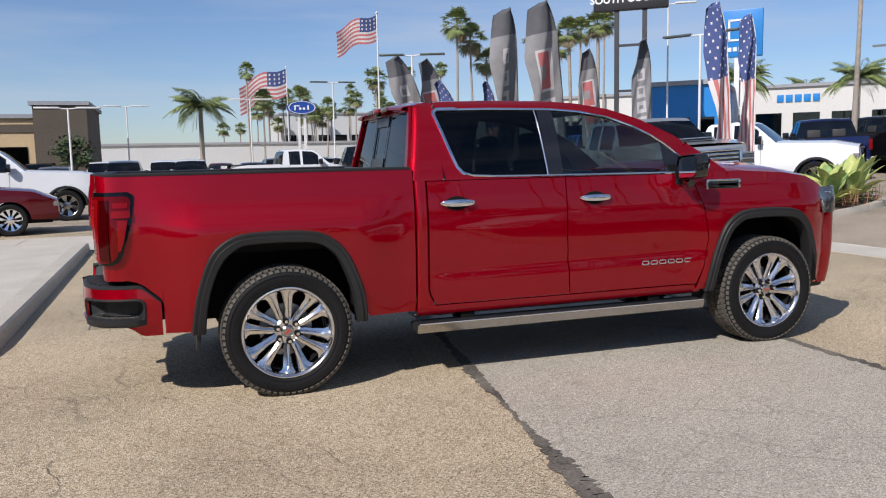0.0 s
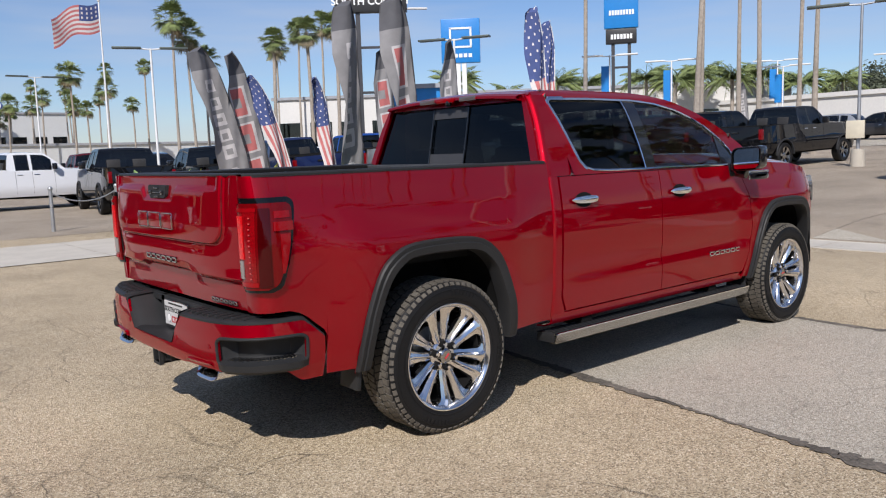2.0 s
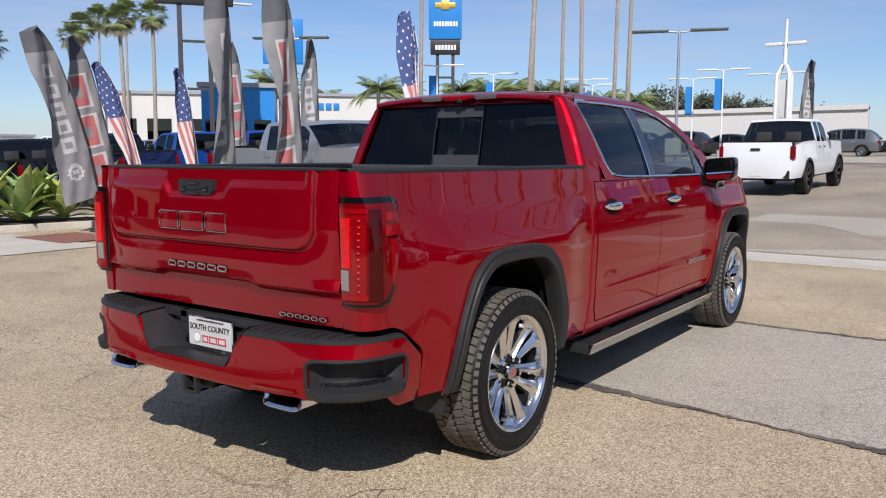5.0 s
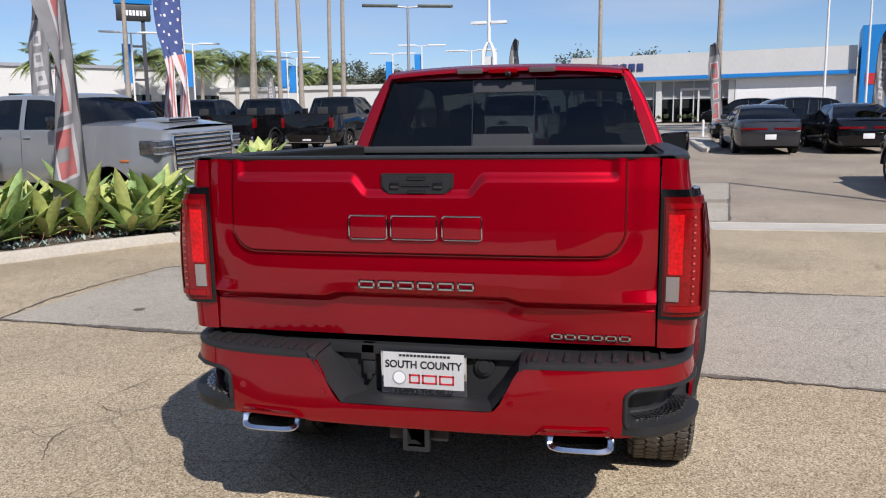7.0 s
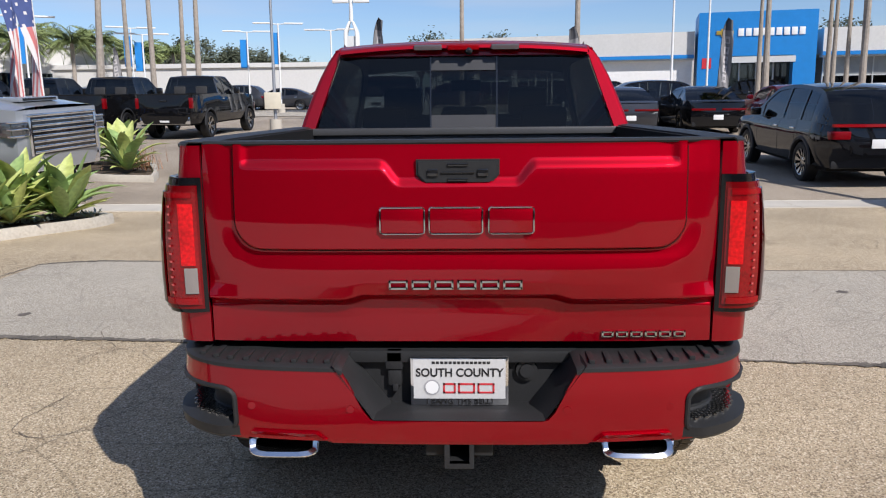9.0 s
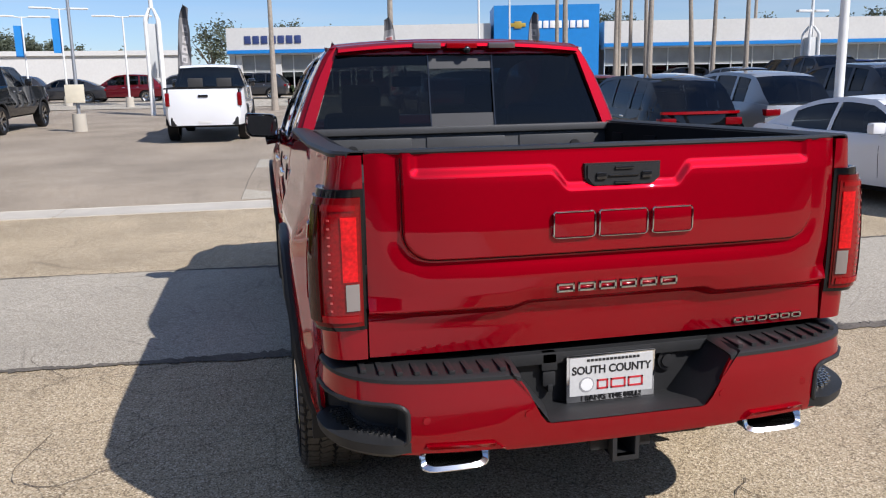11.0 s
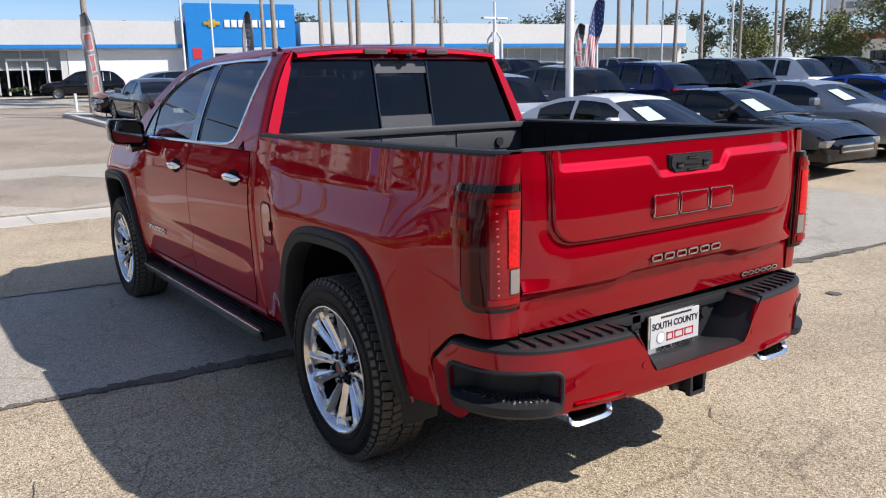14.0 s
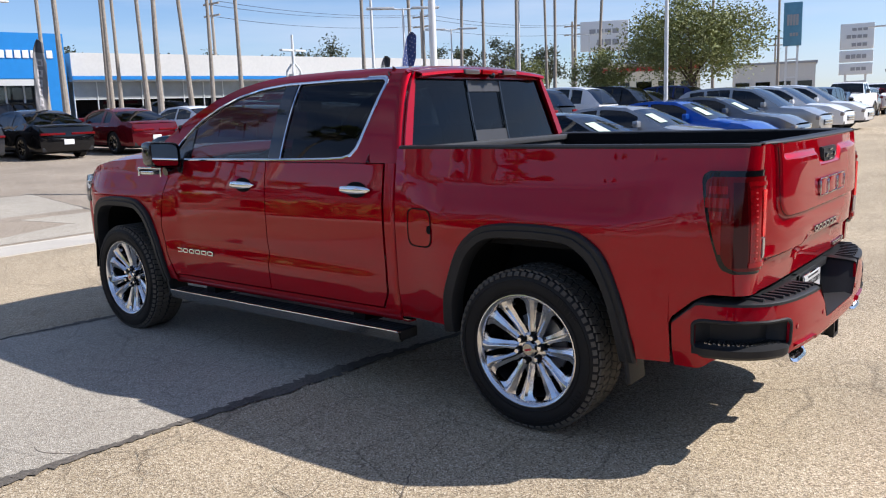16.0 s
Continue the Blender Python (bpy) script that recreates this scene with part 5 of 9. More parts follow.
# hitch, frame, axle, tank, spare
bm = bmesh.new()
for y0, y1, z0, z1 in ((-0.040, -0.030, 0.44, 0.53), (0.030, 0.040, 0.44, 0.53), (-0.04, 0.04, 0.44, 0.45), (-0.04, 0.04, 0.52, 0.53)):
    bx(bm, -1.295, -0.95, y0, y1, z0, z1)
bx(bm, -1.298, -1.275, -0.046, 0.046, 0.434, 0.450)
bx(bm, -1.298, -1.275, -0.046, 0.046, 0.520, 0.536)
bx(bm, -1.298, -1.275, -0.046, -0.032, 0.45, 0.52)
bx(bm, -1.298, -1.275, 0.032, 0.046, 0.45, 0.52)
for s in (1, -1):
    bx(bm, -1.26, -1.24, s * 0.075 - 0.03, s * 0.075 + 0.03, 0.46, 0.545, 0.004)
rod(bm, (-1.05, -0.62, 0.50), (-1.05, 0.62, 0.50), 0.035)
bmesh.ops.translate(bm, vec=(0.075, 0, 0.0), verts=bm.verts)
part("tow_hitch", bm, BLACK_PLASTIC, truck, "black tow hitch receiver")
bm = bmesh.new()
for s in (1, -1):
    bx(bm, -1.05, 4.3, s * 0.45 - 0.04, s * 0.45 + 0.04, 0.52, 0.66)
bx(bm, 0.6, 2.9, -0.42, 0.40, 0.42, 0.62, 0.05)
bx(bm, 2.8, 4.3, -0.55, 0.55, 0.50, 0.9, 0.05)
rod(bm, (0, -0.72, 0.41), (0, 0.72, 0.41), 0.05)
rod(bm, (-0.12, 0.02, 0.40), (0.16, 0.02, 0.40), 0.14, 0.08, 16)
rod(bm, (3.745, -0.72, 0.41), (3.745, 0.72, 0.41), 0.05)
rod(bm, (-0.62, 0, 0.55), (-0.62, 0, 0.72), 0.38, 0.38, 28)
part("chassis", bm, DARK, truck)
W0 = wheel_meshes()
for k, (x, s) in enumerate(((0.0, 1), (0.0, -1), (3.745, 1), (3.745, -1))):
    m = Matrix.Translation((x, s * 0.862, 0.412)) @ (Matrix.Rotation(math.pi, 4, "Z") if s < 0 else Matrix()) @ Matrix.Rotation(radians((14, 40, 25, 5)[k]), 4, "Y")
    if k == 0:
        W0.parent = truck
        W0.matrix_basis = m
        tagged(W0, "chrome split-spoke wheel with all-terrain tyre")
    else:
        tagged(clone(W0, truck, m, "wheel"), "chrome split-spoke wheel with all-terrain tyre")


# ---------------------------------------------------------------- ground
bm = bmesh.new()
ysg = (-2000, -60, -30, -25, -20, -14, -9.5, -6, 0, 6, 14, 30, 60, 2000)
grid(bm, [[Vector((x, y, ground_z(x, y))) for y in ysg] for x in sorted(set(GX + (-60, -20, -8, 0, 6, 15, 21, 40, 80)))])
tagged(part("ground", bm, TAN, None, flat=True), "tan worn asphalt of a dealership lot with fine cracks", "ground", kind="structure")


# darker asphalt beyond the gutter and beyond the walk
gx_all = sorted(set(GX + (-60, -20, -8, 0, 6, 15, 21, 40, 80)))
for x0, x1, y0, y1 in ((9.35, 140, -60, 60), (-60, 9.35, 14, 60)):
    bm = bmesh.new()
    grid(bm, [[Vector((x, y, ground_z(x, y) + 0.004)) for y in ysg if y0 <= y <= y1] for x in gx_all if x0 <= x <= x1])
    tagged(part("lot_asphalt", bm, LOT, None, flat=True), "grey-brown worn asphalt of the lot's far part", "pavement", kind="structure")


def sheet(name, outline, mat, label, lift=0.004, steps=1, category="pavement"):
    """A thin sheet on the ground, following its slope."""
    bm = bmesh.new()
    v = [bm.verts.new((x, y, ground_z(x) + lift)) for x, y in outline]
    bm.faces.new(v)
    if steps > 1:
        bmesh.ops.triangulate(bm, faces=bm.faces[:])
        bmesh.ops.subdivide_edges(bm, edges=bm.edges[:], cuts=steps)
        for q in bm.verts:
            q.co.z = ground_z(q.co.x) + lift
    return tagged(part(name, bm, mat, None, flat=True), label, category, kind="structure")


def ragged(pts, n, amp, seed):
    r = random.Random(seed)
    out = [p.copy() for p in polyline(pts, n)]
    for p in out[1:-1]:
        p.x += r.uniform(-amp, amp)
        p.y += r.uniform(-amp, amp)
    return out


NEAR = ((0.62, -9.0), (0.86, -5.0), (1.02, -3.1), (1.12, -2.2), (1.30, -0.7), (1.48, 0.6), (1.56, 1.6), (1.62, 2.3), (1.70, 3.4), (1.76, 4.36))
FAR = ((3.70, -9.0), (3.84, -4.0), (3.88, -2.4), (3.92, -1.0), (4.20, 0.6), (4.36, 2.0), (4.44, 3.1), (4.46, 3.9), (4.30, 4.36))
bm = bmesh.new()
rows = []
for k in range(40):
    a, b = polyline(NEAR, 40)[k], polyline(FAR, 40)[k]
    rows.append([Vector((a.x + (b.x - a.x) * t, a.y + (b.y - a.y) * t, 0.004)) for t in np.linspace(0, 1, 5)])
grid(bm, rows)
tagged(part("asphalt_patch", bm, SLAB, None, flat=True), "smooth grey asphalt repair strip across the lot", "pavement", kind="structure")


def tar_line(line, width, seed, label="dark crumbling tar joint in the asphalt"):
    r = random.Random(seed)
    bm = bmesh.new()
    rows = []
    for k, p in enumerate(line):
        t = (line[min(k + 1, len(line) - 1)] - line[max(k - 1, 0)]).normalized()
        n = Vector((-t.y, t.x, 0))
        g = 0.55 + 0.45 * math.sin(k * 0.043 + seed) * math.sin(k * 0.017 + 2 * seed)
        a, b = width * g * r.uniform(0.35, 0.9), width * g * r.uniform(0.35, 0.9)
        z = ground_z(p.x)
        rows.append([Vector((p.x, p.y, z + 0.007)) + n * a, Vector((p.x, p.y, z + 0.010)), Vector((p.x, p.y, z + 0.007)) - n * b])
    grid(bm, rows)
    return tagged(part("tar_joint", bm, TAR, None), label, "joint", kind="structure")


tar_line(ragged(NEAR, 700, 0.014, 3), 0.115, 1)
tar_line(ragged(FAR, 500, 0.012, 4), 0.075, 2)
tar_line(ragged(((1.76, 4.36), (2.6, 4.50), (3.5, 4.46), (4.30, 4.36)), 60, 0.012, 5), 0.03, 3)
# second repair beyond the gutter
sheet("asphalt_patch", ((9.5, -2.35), (13.9, -2.9), (13.9, 1.15), (9.5, 1.45)), SLAB, "grey asphalt repair beyond the concrete gutter", 0.009, 6)
tar_line(ragged(((9.5, 1.45), (11.5, 1.30), (13.9, 1.15)), 40, 0.01, 6), 0.06, 4)
tar_line(ragged(((9.5, -2.35), (11.5, -2.6), (13.9, -2.9)), 40, 0.01, 7), 0.06, 5)
tar_line(ragged(((13.9, -2.9), (13.9, 1.15)), 30, 0.01, 8), 0.05, 6)
# dark street asphalt in front of the far showroom
sheet("road", ((33.5, -90), (45.0, -90), (53.0, 40), (41.0, 40)), SLAB, "grey street in front of the showrooms", 0.03, 5, "road")
# concrete gutter across the lot, in poured lengths
for k in range(14):
    y0 = -32 + k * 3.0
    bow = lambda y: 0.0016 * (y + 1) ** 2
    bm = bmesh.new()
    rows = []
    for y in np.linspace(y0 + 0.006, y0 + 2.994, 6):
        rows.append([Vector((x + bow(y) * 0.5, y, z + ground_z(8.9, y))) for x, z in ((8.52, -0.02), (8.52, 0.012), (8.93, 0.002), (9.34, 0.012), (9.36, 0.02))])
    grid(bm, rows)
    gut = part("gutter", bm, CONCRETE, None, flat=True)
    tagged(gut, "pale worn concrete gutter length set in the asphalt", "gutter", "gutter lengths", kind="structure")
# concrete walk with a raised kerb
for k in range(12):
    x0 = -26 + k * 2.5
    sheet("walk_slab", ((x0 + 0.006, 9.15), (x0 + 2.494, 9.15), (x0 + 2.494, 12.3), (x0 + 0.006, 12.3)), CONCRETE, "pale concrete walk slab", 0.012)
bm = bmesh.new()
prof = ((-2.06, 0.0), (-2.075, 0.12), (-2.10, 0.145), (-2.28, 0.15), (-2.285, 0.10))
grid(bm, [[Vector((x, y, z)) for x, z in prof] for y in np.linspace(1.3, 9.15, 14)])
grid(bm, [[Vector((-4.06 + (x + 4.06) * math.cos(a), 1.3 - (x + 4.06) * math.sin(a), z)) for x, z in prof] for a in np.linspace(0, math.pi / 2, 9)])
grid(bm, [[Vector((x0, 1.3 - (x + 4.06), z)) for x, z in prof] for x0 in np.linspace(-4.06, -14, 8)])
tagged(part("kerb", bm, KERB, None), "worn concrete kerb round the walk", "kerb", kind="structure")
bm = bmesh.new()
bm.faces.new([bm.verts.new((x, y, 0.146)) for x, y in [(-2.27, 9.15), (-2.27, 1.3)] + [(-4.06 + 1.79 * math.cos(a), 1.3 - 1.79 * math.sin(a)) for a in np.linspace(0.1, math.pi / 2, 8)] + [(-14, -0.49), (-14, 9.15)]])
tagged(part("pavement", bm, CONCRETE, None, flat=True), "raised pale concrete pavement", "pavement", kind="structure")


def planter(outline, name="planter"):
    """A kerbed bed: a concrete rim round soil."""
    bm = bmesh.new()
    n = len(outline)
    c = Vector((sum(p[0] for p in outline) / n, sum(p[1] for p in outline) / n, 0))
    pts = polyline(list(outline) + [outline[0]], 48)[:-1]
    rows = []
    for p in pts:
        o = (Vector((p.x, p.y, 0)) - c).normalized()
        z = ground_z(p.x)
        rows.append([Vector((p.x, p.y, z)) - o * d + Vector((0, 0, h)) for d, h in ((0.0, -0.01), (0.015, 0.12), (0.03, 0.135), (0.15, 0.135), (0.165, 0.06))])
    grid(bm, rows + [rows[0]])
    bed = thing(name, "raised planting bed with a concrete kerb", "planting bed")
    part("planter_kerb", bm, KERB, bed, "pale concrete kerb")
    bm = bmesh.new()
    cz = bm.verts.new((c.x, c.y, ground_z(c.x) + 0.16))
    ring = [bm.verts.new(r[4] + Vector((0, 0, 0.02))) for r in rows]
    for k in range(len(ring)):
        bm.faces.new((ring[k], ring[(k + 1) % len(ring)], cz))
    part("soil", bm, SOIL, bed)
    return bed


BED_A = ((3.55, 7.4), (4.15, 6.55), (5.1, 6.05), (6.1, 5.5), (7.0, 4.95), (7.5, 5.1), (7.3, 5.9), (6.3, 7.35), (5.0, 8.4), (3.9, 8.6))
BED_B = ((11.2, 5.9), (12.2, 6.2), (13.6, 6.9), (14.6, 8.3), (14.2, 9.4), (12.8, 8.6), (11.5, 7.2))
BED_C = ((3.3, 13.0), (4.6, 12.7), (7.0, 12.6), (7.2, 14.2), (5.0, 14.8), (3.4, 14.4))
for b in (BED_A, BED_B, BED_C):
    planter(b)

# agaves
LEAF = grain(material("agave leaf", (0.25, 0.36, 0.12), 0.55), 14, 0.40, 0.1)
LEAF2 = grain(material("yellow-green agave leaf", (0.44, 0.49, 0.15), 0.55), 14, 0.36, 0.1)
DRY = grain(material("dry reddish stalk", (0.34, 0.17, 0.09), 0.8), 20, 0.4)


def leaf_mesh(bend, wide, mat):
    bm = bmesh.new()
    rows = []
    for t in np.linspace(0, 1, 9):
        w = wide * (0.55 + 1.3 * t - 0.2 * t * t) * (1 - t**3.0) if t < 1 else 0.0
        x, z = t - 0.10 * bend * t**2, bend * (0.25 * t - 0.42 * t**2.2)
        rows.append([Vector((x, w * u, z + 0.35 * w * abs(u) ** 1.5)) for u in (-1, -0.5, 0, 0.5, 1)])
    grid(bm, rows)
    ob = part("leaf", bm, mat, None)
    me = ob.data
    bpy.data.objects.remove(ob)
    return me


LEAVES = [leaf_mesh(b, w, m) for b in (0.15, 0.6, 1.1) for w in (0.10, 0.125) for m in (LEAF, LEAF2)]


def agave(x, y, size, rnd, leaves=19):
    z = ground_z(x) + 0.12
    a = thing("agave", "broad-leaved pale green agave rosette in a planting bed", "plant", "agaves", Matrix.Translation((x, y, z)))
    for k in range(leaves):
        f = k / leaves
        me = LEAVES[rnd.randrange(len(LEAVES))]
        ob = new("leaf", me)
        ob.parent = a
        up = 78 - 68 * f + rnd.uniform(-8, 8)
        ln = size * (0.62 + 0.42 * math.sin(math.pi * min(1, f * 0.9 + 0.25))) * rnd.uniform(0.85, 1.1)
        ob.matrix_basis = pose(0, 0, 0.05, 0, 0, k * 137.5 + rnd.uniform(-12, 12)) @ pose(0.03, 0, 0, 0, -up, 0) @ Matrix.Diagonal((ln, ln * rnd.uniform(0.85, 1.15), ln, 1))
    return a


rnd = random.Random(5)
for x, y, sz in ((4.25, 7.45, 0.95), (4.95, 6.95, 1.0), (5.75, 6.45, 1.05), (6.5, 5.95, 1.0), (7.05, 5.45, 0.95), (4.4, 8.1, 1.0), (5.3, 7.5, 1.05), (6.2, 6.85, 1.0), (6.85, 5.95, 1.05), (6.0, 5.95, 0.9), (4.5, 6.9, 0.85), (5.35, 6.75, 0.8), (6.45, 6.4, 0.85), (6.75, 5.35, 0.8), (5.6, 7.1, 0.9), (6.2, 5.75, 0.8), (4.85, 7.6, 0.9), (7.2, 5.75, 0.85),
                 (11.9, 6.7, 0.95), (12.7, 7.0, 1.0), (13.5, 7.6, 1.0), (14.0, 8.5, 0.9), (13.0, 8.0, 0.9), (3.9, 13.5, 1.0), (4.7, 13.3, 1.0), (5.6, 13.3, 0.95), (6.5, 13.3, 0.95), (4.4, 14.1, 0.9), (5.3, 14.0, 0.95)):
    agave(x, y, sz * (0.98 if y < 8.5 and x < 8 else 1.3 if y > 13 else 1.0), rnd)
# dry stalks and low grey succulents between them
bm = bmesh.new()
for cx, cy, n in ((5.4, 6.95, 70), (6.05, 6.5, 60), (12.2, 6.5, 60), (13.4, 7.1, 40), (4.9, 7.5, 40)):
    for k in range(n):
        a = rnd.uniform(0, 6.28)
        p = Vector((cx + rnd.gauss(0, 0.25), cy + rnd.gauss(0, 0.2), ground_z(cx) + 0.14))
        q = p + Vector((0.15 * math.cos(a), 0.15 * math.sin(a), rnd.uniform(0.25, 0.55)))
        w = Vector((-math.sin(a), math.cos(a), 0)) * 0.008
        v = [bm.verts.new(c) for c in (p - w, p + w, q)]
        bm.faces.new(v)
tagged(part("dry_grass", bm, DRY, None, flat=True), "thin dry reddish stalks among the agaves", "grass", kind="stuff")
GREYLEAF = grain(material("grey succulent", (0.26, 0.33, 0.30), 0.6), 20, 0.3)
bm = bmesh.new()
for k in range(420):
    t = rnd.random()
    e = polyline(BED_A[:5], 60)[rnd.randrange(60)]
    p = Vector((e.x + rnd.uniform(0.18, 0.5), e.y + rnd.uniform(0.18, 0.45), ground_z(e.x) + 0.12))
    a = rnd.uniform(0, 6.28)
    q = p + Vector((0.06 * math.cos(a), 0.06 * math.sin(a), rnd.uniform(0.02, 0.09)))
    w = Vector((-math.sin(a), math.cos(a), 0)) * 0.018
    bm.faces.new([bm.verts.new(c) for c in (p, p.lerp(q, 0.5) + w, q, p.lerp(q, 0.5) - w)])
tagged(part("ground_cover", bm, GREYLEAF, None, flat=True), "low grey-green ground cover along the kerb", "plant", kind="stuff")
# red-brown pavers in the walk between the beds
PAVER = grain(material("red-brown paver", (0.26, 0.11, 0.08), 0.85), 50, 0.3, 0.4)
for i in range(5):
    for j in range(7):
        sheet("paver", ((3.75 + i * 0.24, 10.0 + j * 0.24), (3.98 + i * 0.24, 10.0 + j * 0.24), (3.98 + i * 0.24, 10.23 + j * 0.24), (3.75 + i * 0.24, 10.23 + j * 0.24)), PAVER, "red-brown paver in the concrete walk", 0.02)
# litter and drips on the asphalt
bm = bmesh.new()
for x, y, r in ((-2.2, -2.6, 0.05), (0.1, -3.4, 0.06), (-0.2, -4.2, 0.04), (0.9, -4.3, 0.09), (3.0, -3.1, 0.05), (-2.4, 0.9, 0.06), (-1.9, -1.6, 0.04), (2.3, 3.4, 0.05), (0.2, -2.9, 0.03)):
    bm.faces.new([bm.verts.new((x + r * math.cos(a) * rnd.uniform(0.7, 1.3), y + r * math.sin(a) * rnd.uniform(0.7, 1.3), 0.0065)) for a in np.linspace(0, 2 * math.pi, 13)[:-1]])
tagged(part("oil_spots", bm, grain(material("oil stain", (0.12, 0.10, 0.08), 0.6), 30, 0.3), None, flat=True), "small dark oil spots on the asphalt", "stain", kind="stuff")

# fine branching cracks in the tired asphalt
rnd = random.Random(23)
bm = bmesh.new()


def crack(x, y, az, length, width, depth=0):
    pts, n = [Vector((x, y, 0))], max(6, int(length / 0.045))
    for k in range(n):
        az += rnd.uniform(-0.55, 0.55)
        pts.append(pts[-1] + Vector((math.cos(az), math.sin(az), 0)) * length / n)
        if depth < 2 and rnd.random() < 0.07:
            crack(pts[-1].x, pts[-1].y, az + rnd.choice((-1, 1)) * rnd.uniform(0.7, 1.4), length * rnd.uniform(0.25, 0.5), width * 0.75, depth + 1)
    rows = []
    for k, p in enumerate(pts):
        t = (pts[min(k + 1, n)] - pts[max(k - 1, 0)]).normalized()
        w = width * (1 - 0.75 * k / n) * rnd.uniform(0.5, 1.2)
        q = Vector((-t.y, t.x, 0)) * w
        z = 0.0058
        rows.append([Vector((p.x, p.y, z)) - q, Vector((p.x, p.y, z)) + q])
    grid(bm, rows)


for cx, cy, sx, sy, n in ((-2.0, -0.6, 0.9, 1.2, 9), (-1.6, 1.9, 0.7, 0.8, 8), (-1.2, 3.1, 0.9, 0.5, 6), (-0.2, -4.0, 0.9, 0.5, 8), (0.2, 2.6, 0.8, 0.7, 6), (-1.9, -3.0, 0.6, 0.8, 6), (6.6, -1.5, 1.5, 2.0, 7)):
    for k in range(n):
        crack(cx + rnd.gauss(0, sx), cy + rnd.gauss(0, sy), rnd.uniform(0, 6.28), rnd.uniform(0.5, 1.5), rnd.uniform(0.0016, 0.0036))
tagged(part("cracks", bm, grain(material("crack grit", (0.13, 0.105, 0.08), 0.9, spec=0.2), 40, 0.4), None, flat=True), "fine dark branching cracks in the asphalt", "crack", kind="stuff")


# ---------------------------------------------------------------- parked vehicles
def car_wheel(r, w, spokes, rim_mat):
    bm = bmesh.new()
    h = w / 2
    rim = r * 0.68
    revolve(bm, [(rim, -h * 0.9), (rim + 0.03, -h), (r - 0.03, -h), (r, -h * 0.75), (r, h * 0.75), (r - 0.03, h), (rim + 0.03, h), (rim, h * 0.9)], 28)
    tyre = part("tyre", bm, RUBBER, None)
    bm = bmesh.new()
    revolve(bm, [(rim, -h * 0.8), (rim - 0.02, 0.0), (rim - 0.012, h * 0.8), (rim + 0.004, h * 0.88)], 28)
    n = spokes * 4
    prof = ((0.0, h * 0.66), (0.06, h * 0.64), (rim * 0.34, h * 0.58), (rim * 0.66, h * 0.66), (rim * 0.97, h * 0.82))
    vs = [[bm.verts.new((r_ * math.cos(g), y, r_ * math.sin(g))) for g in [2 * math.pi * i / n for i in range(n)]] for r_, y in prof[1:]]
    bm.faces.new(vs[0])
    for j in range(3):
        for i in range(n):
            if j == 0 or i % 4 in (0, 1):
                bm.faces.new((vs[j][i], vs[j][(i + 1) % n], vs[j + 1][(i + 1) % n], vs[j + 1][i]))
    rimo = part("wheel", bm, rim_mat, None)
    tyre.parent = rimo
    # near-black disc stands in for the shade behind the spokes
    bm = bmesh.new()
    revolve(bm, [(0.0, h * 0.1), (rim - 0.015, h * 0.1)], 24)
    part("wheel_back", bm, DARK, rimo)
    return rimo


# station lists: share of the length from the tail (0) to the nose (1)
SHAPES = {
    "pickup": dict(L=5.95, W=2.04, H=1.96, r=0.42, ax=(0.205, 0.835), sill=0.46, top=((0, 1.36), (0.36, 1.38), (0.37, 1.33), (0.64, 1.33), (0.66, 1.36), (0.90, 1.30), (1.0, 1.16)),
                   roof=((0.355, 1.36), (0.375, 1.86), (0.42, 1.94), (0.54, 1.93), (0.585, 1.84), (0.675, 1.36)), glass=((0.405, 0.475), (0.495, 0.60)), tum=0.80, low=0.40),
    "heavy": dict(L=6.2, W=2.06, H=1.98, r=0.43, ax=(0.205, 0.835), sill=0.50, top=((0, 1.42), (0.36, 1.44), (0.37, 1.38), (0.70, 1.38), (0.72, 1.46), (0.90, 1.46), (1.0, 1.38)),
                  roof=((0.355, 1.42), (0.375, 1.88), (0.42, 1.96), (0.59, 1.95), (0.64, 1.87), (0.735, 1.46)), glass=((0.405, 0.50), (0.52, 0.655)), tum=0.82, low=0.42),
    "suv": dict(L=4.65, W=1.86, H=1.68, r=0.35, ax=(0.19, 0.80), sill=0.34, top=((0, 1.02), (0.10, 1.06), (0.60, 1.02), (0.74, 1.02), (0.90, 0.95), (1.0, 0.74)),
                roof=((0.0, 1.05), (0.045, 1.26), (0.10, 1.50), (0.17, 1.62), (0.36, 1.67), (0.52, 1.62), (0.60, 1.51), (0.76, 1.03)), glass=((0.165, 0.245), (0.265, 0.42), (0.44, 0.655)), tum=0.78, low=0.26),
    "sedan": dict(L=4.88, W=1.86, H=1.45, r=0.335, ax=(0.205, 0.785), sill=0.28, top=((0, 0.92), (0.04, 1.03), (0.15, 1.04), (0.30, 0.98), (0.68, 0.95), (0.76, 0.95), (0.92, 0.83), (1.0, 0.62)),
                  roof=((0.10, 1.04), (0.20, 1.25), (0.30, 1.40), (0.42, 1.45), (0.52, 1.42), (0.58, 1.35), (0.75, 0.95)), glass=((0.235, 0.40), (0.42, 0.62)), tum=0.74, low=0.20),
    "coupe": dict(L=5.02, W=1.93, H=1.46, r=0.36, ax=(0.20, 0.795), sill=0.28, top=((0, 0.98), (0.03, 1.05), (0.20, 1.05), (0.30, 1.0), (0.64, 0.99), (0.70, 1.0), (0.95, 0.90), (1.0, 0.70)),
                  roof=((0.10, 1.05), (0.18, 1.22), (0.28, 1.40), (0.38, 1.46), (0.48, 1.42), (0.53, 1.36), (0.66, 1.0)), glass=((0.24, 0.33), (0.36, 0.56)), tum=0.73, low=0.20),
}
WHEELS = {}
TEMPLATE = {}
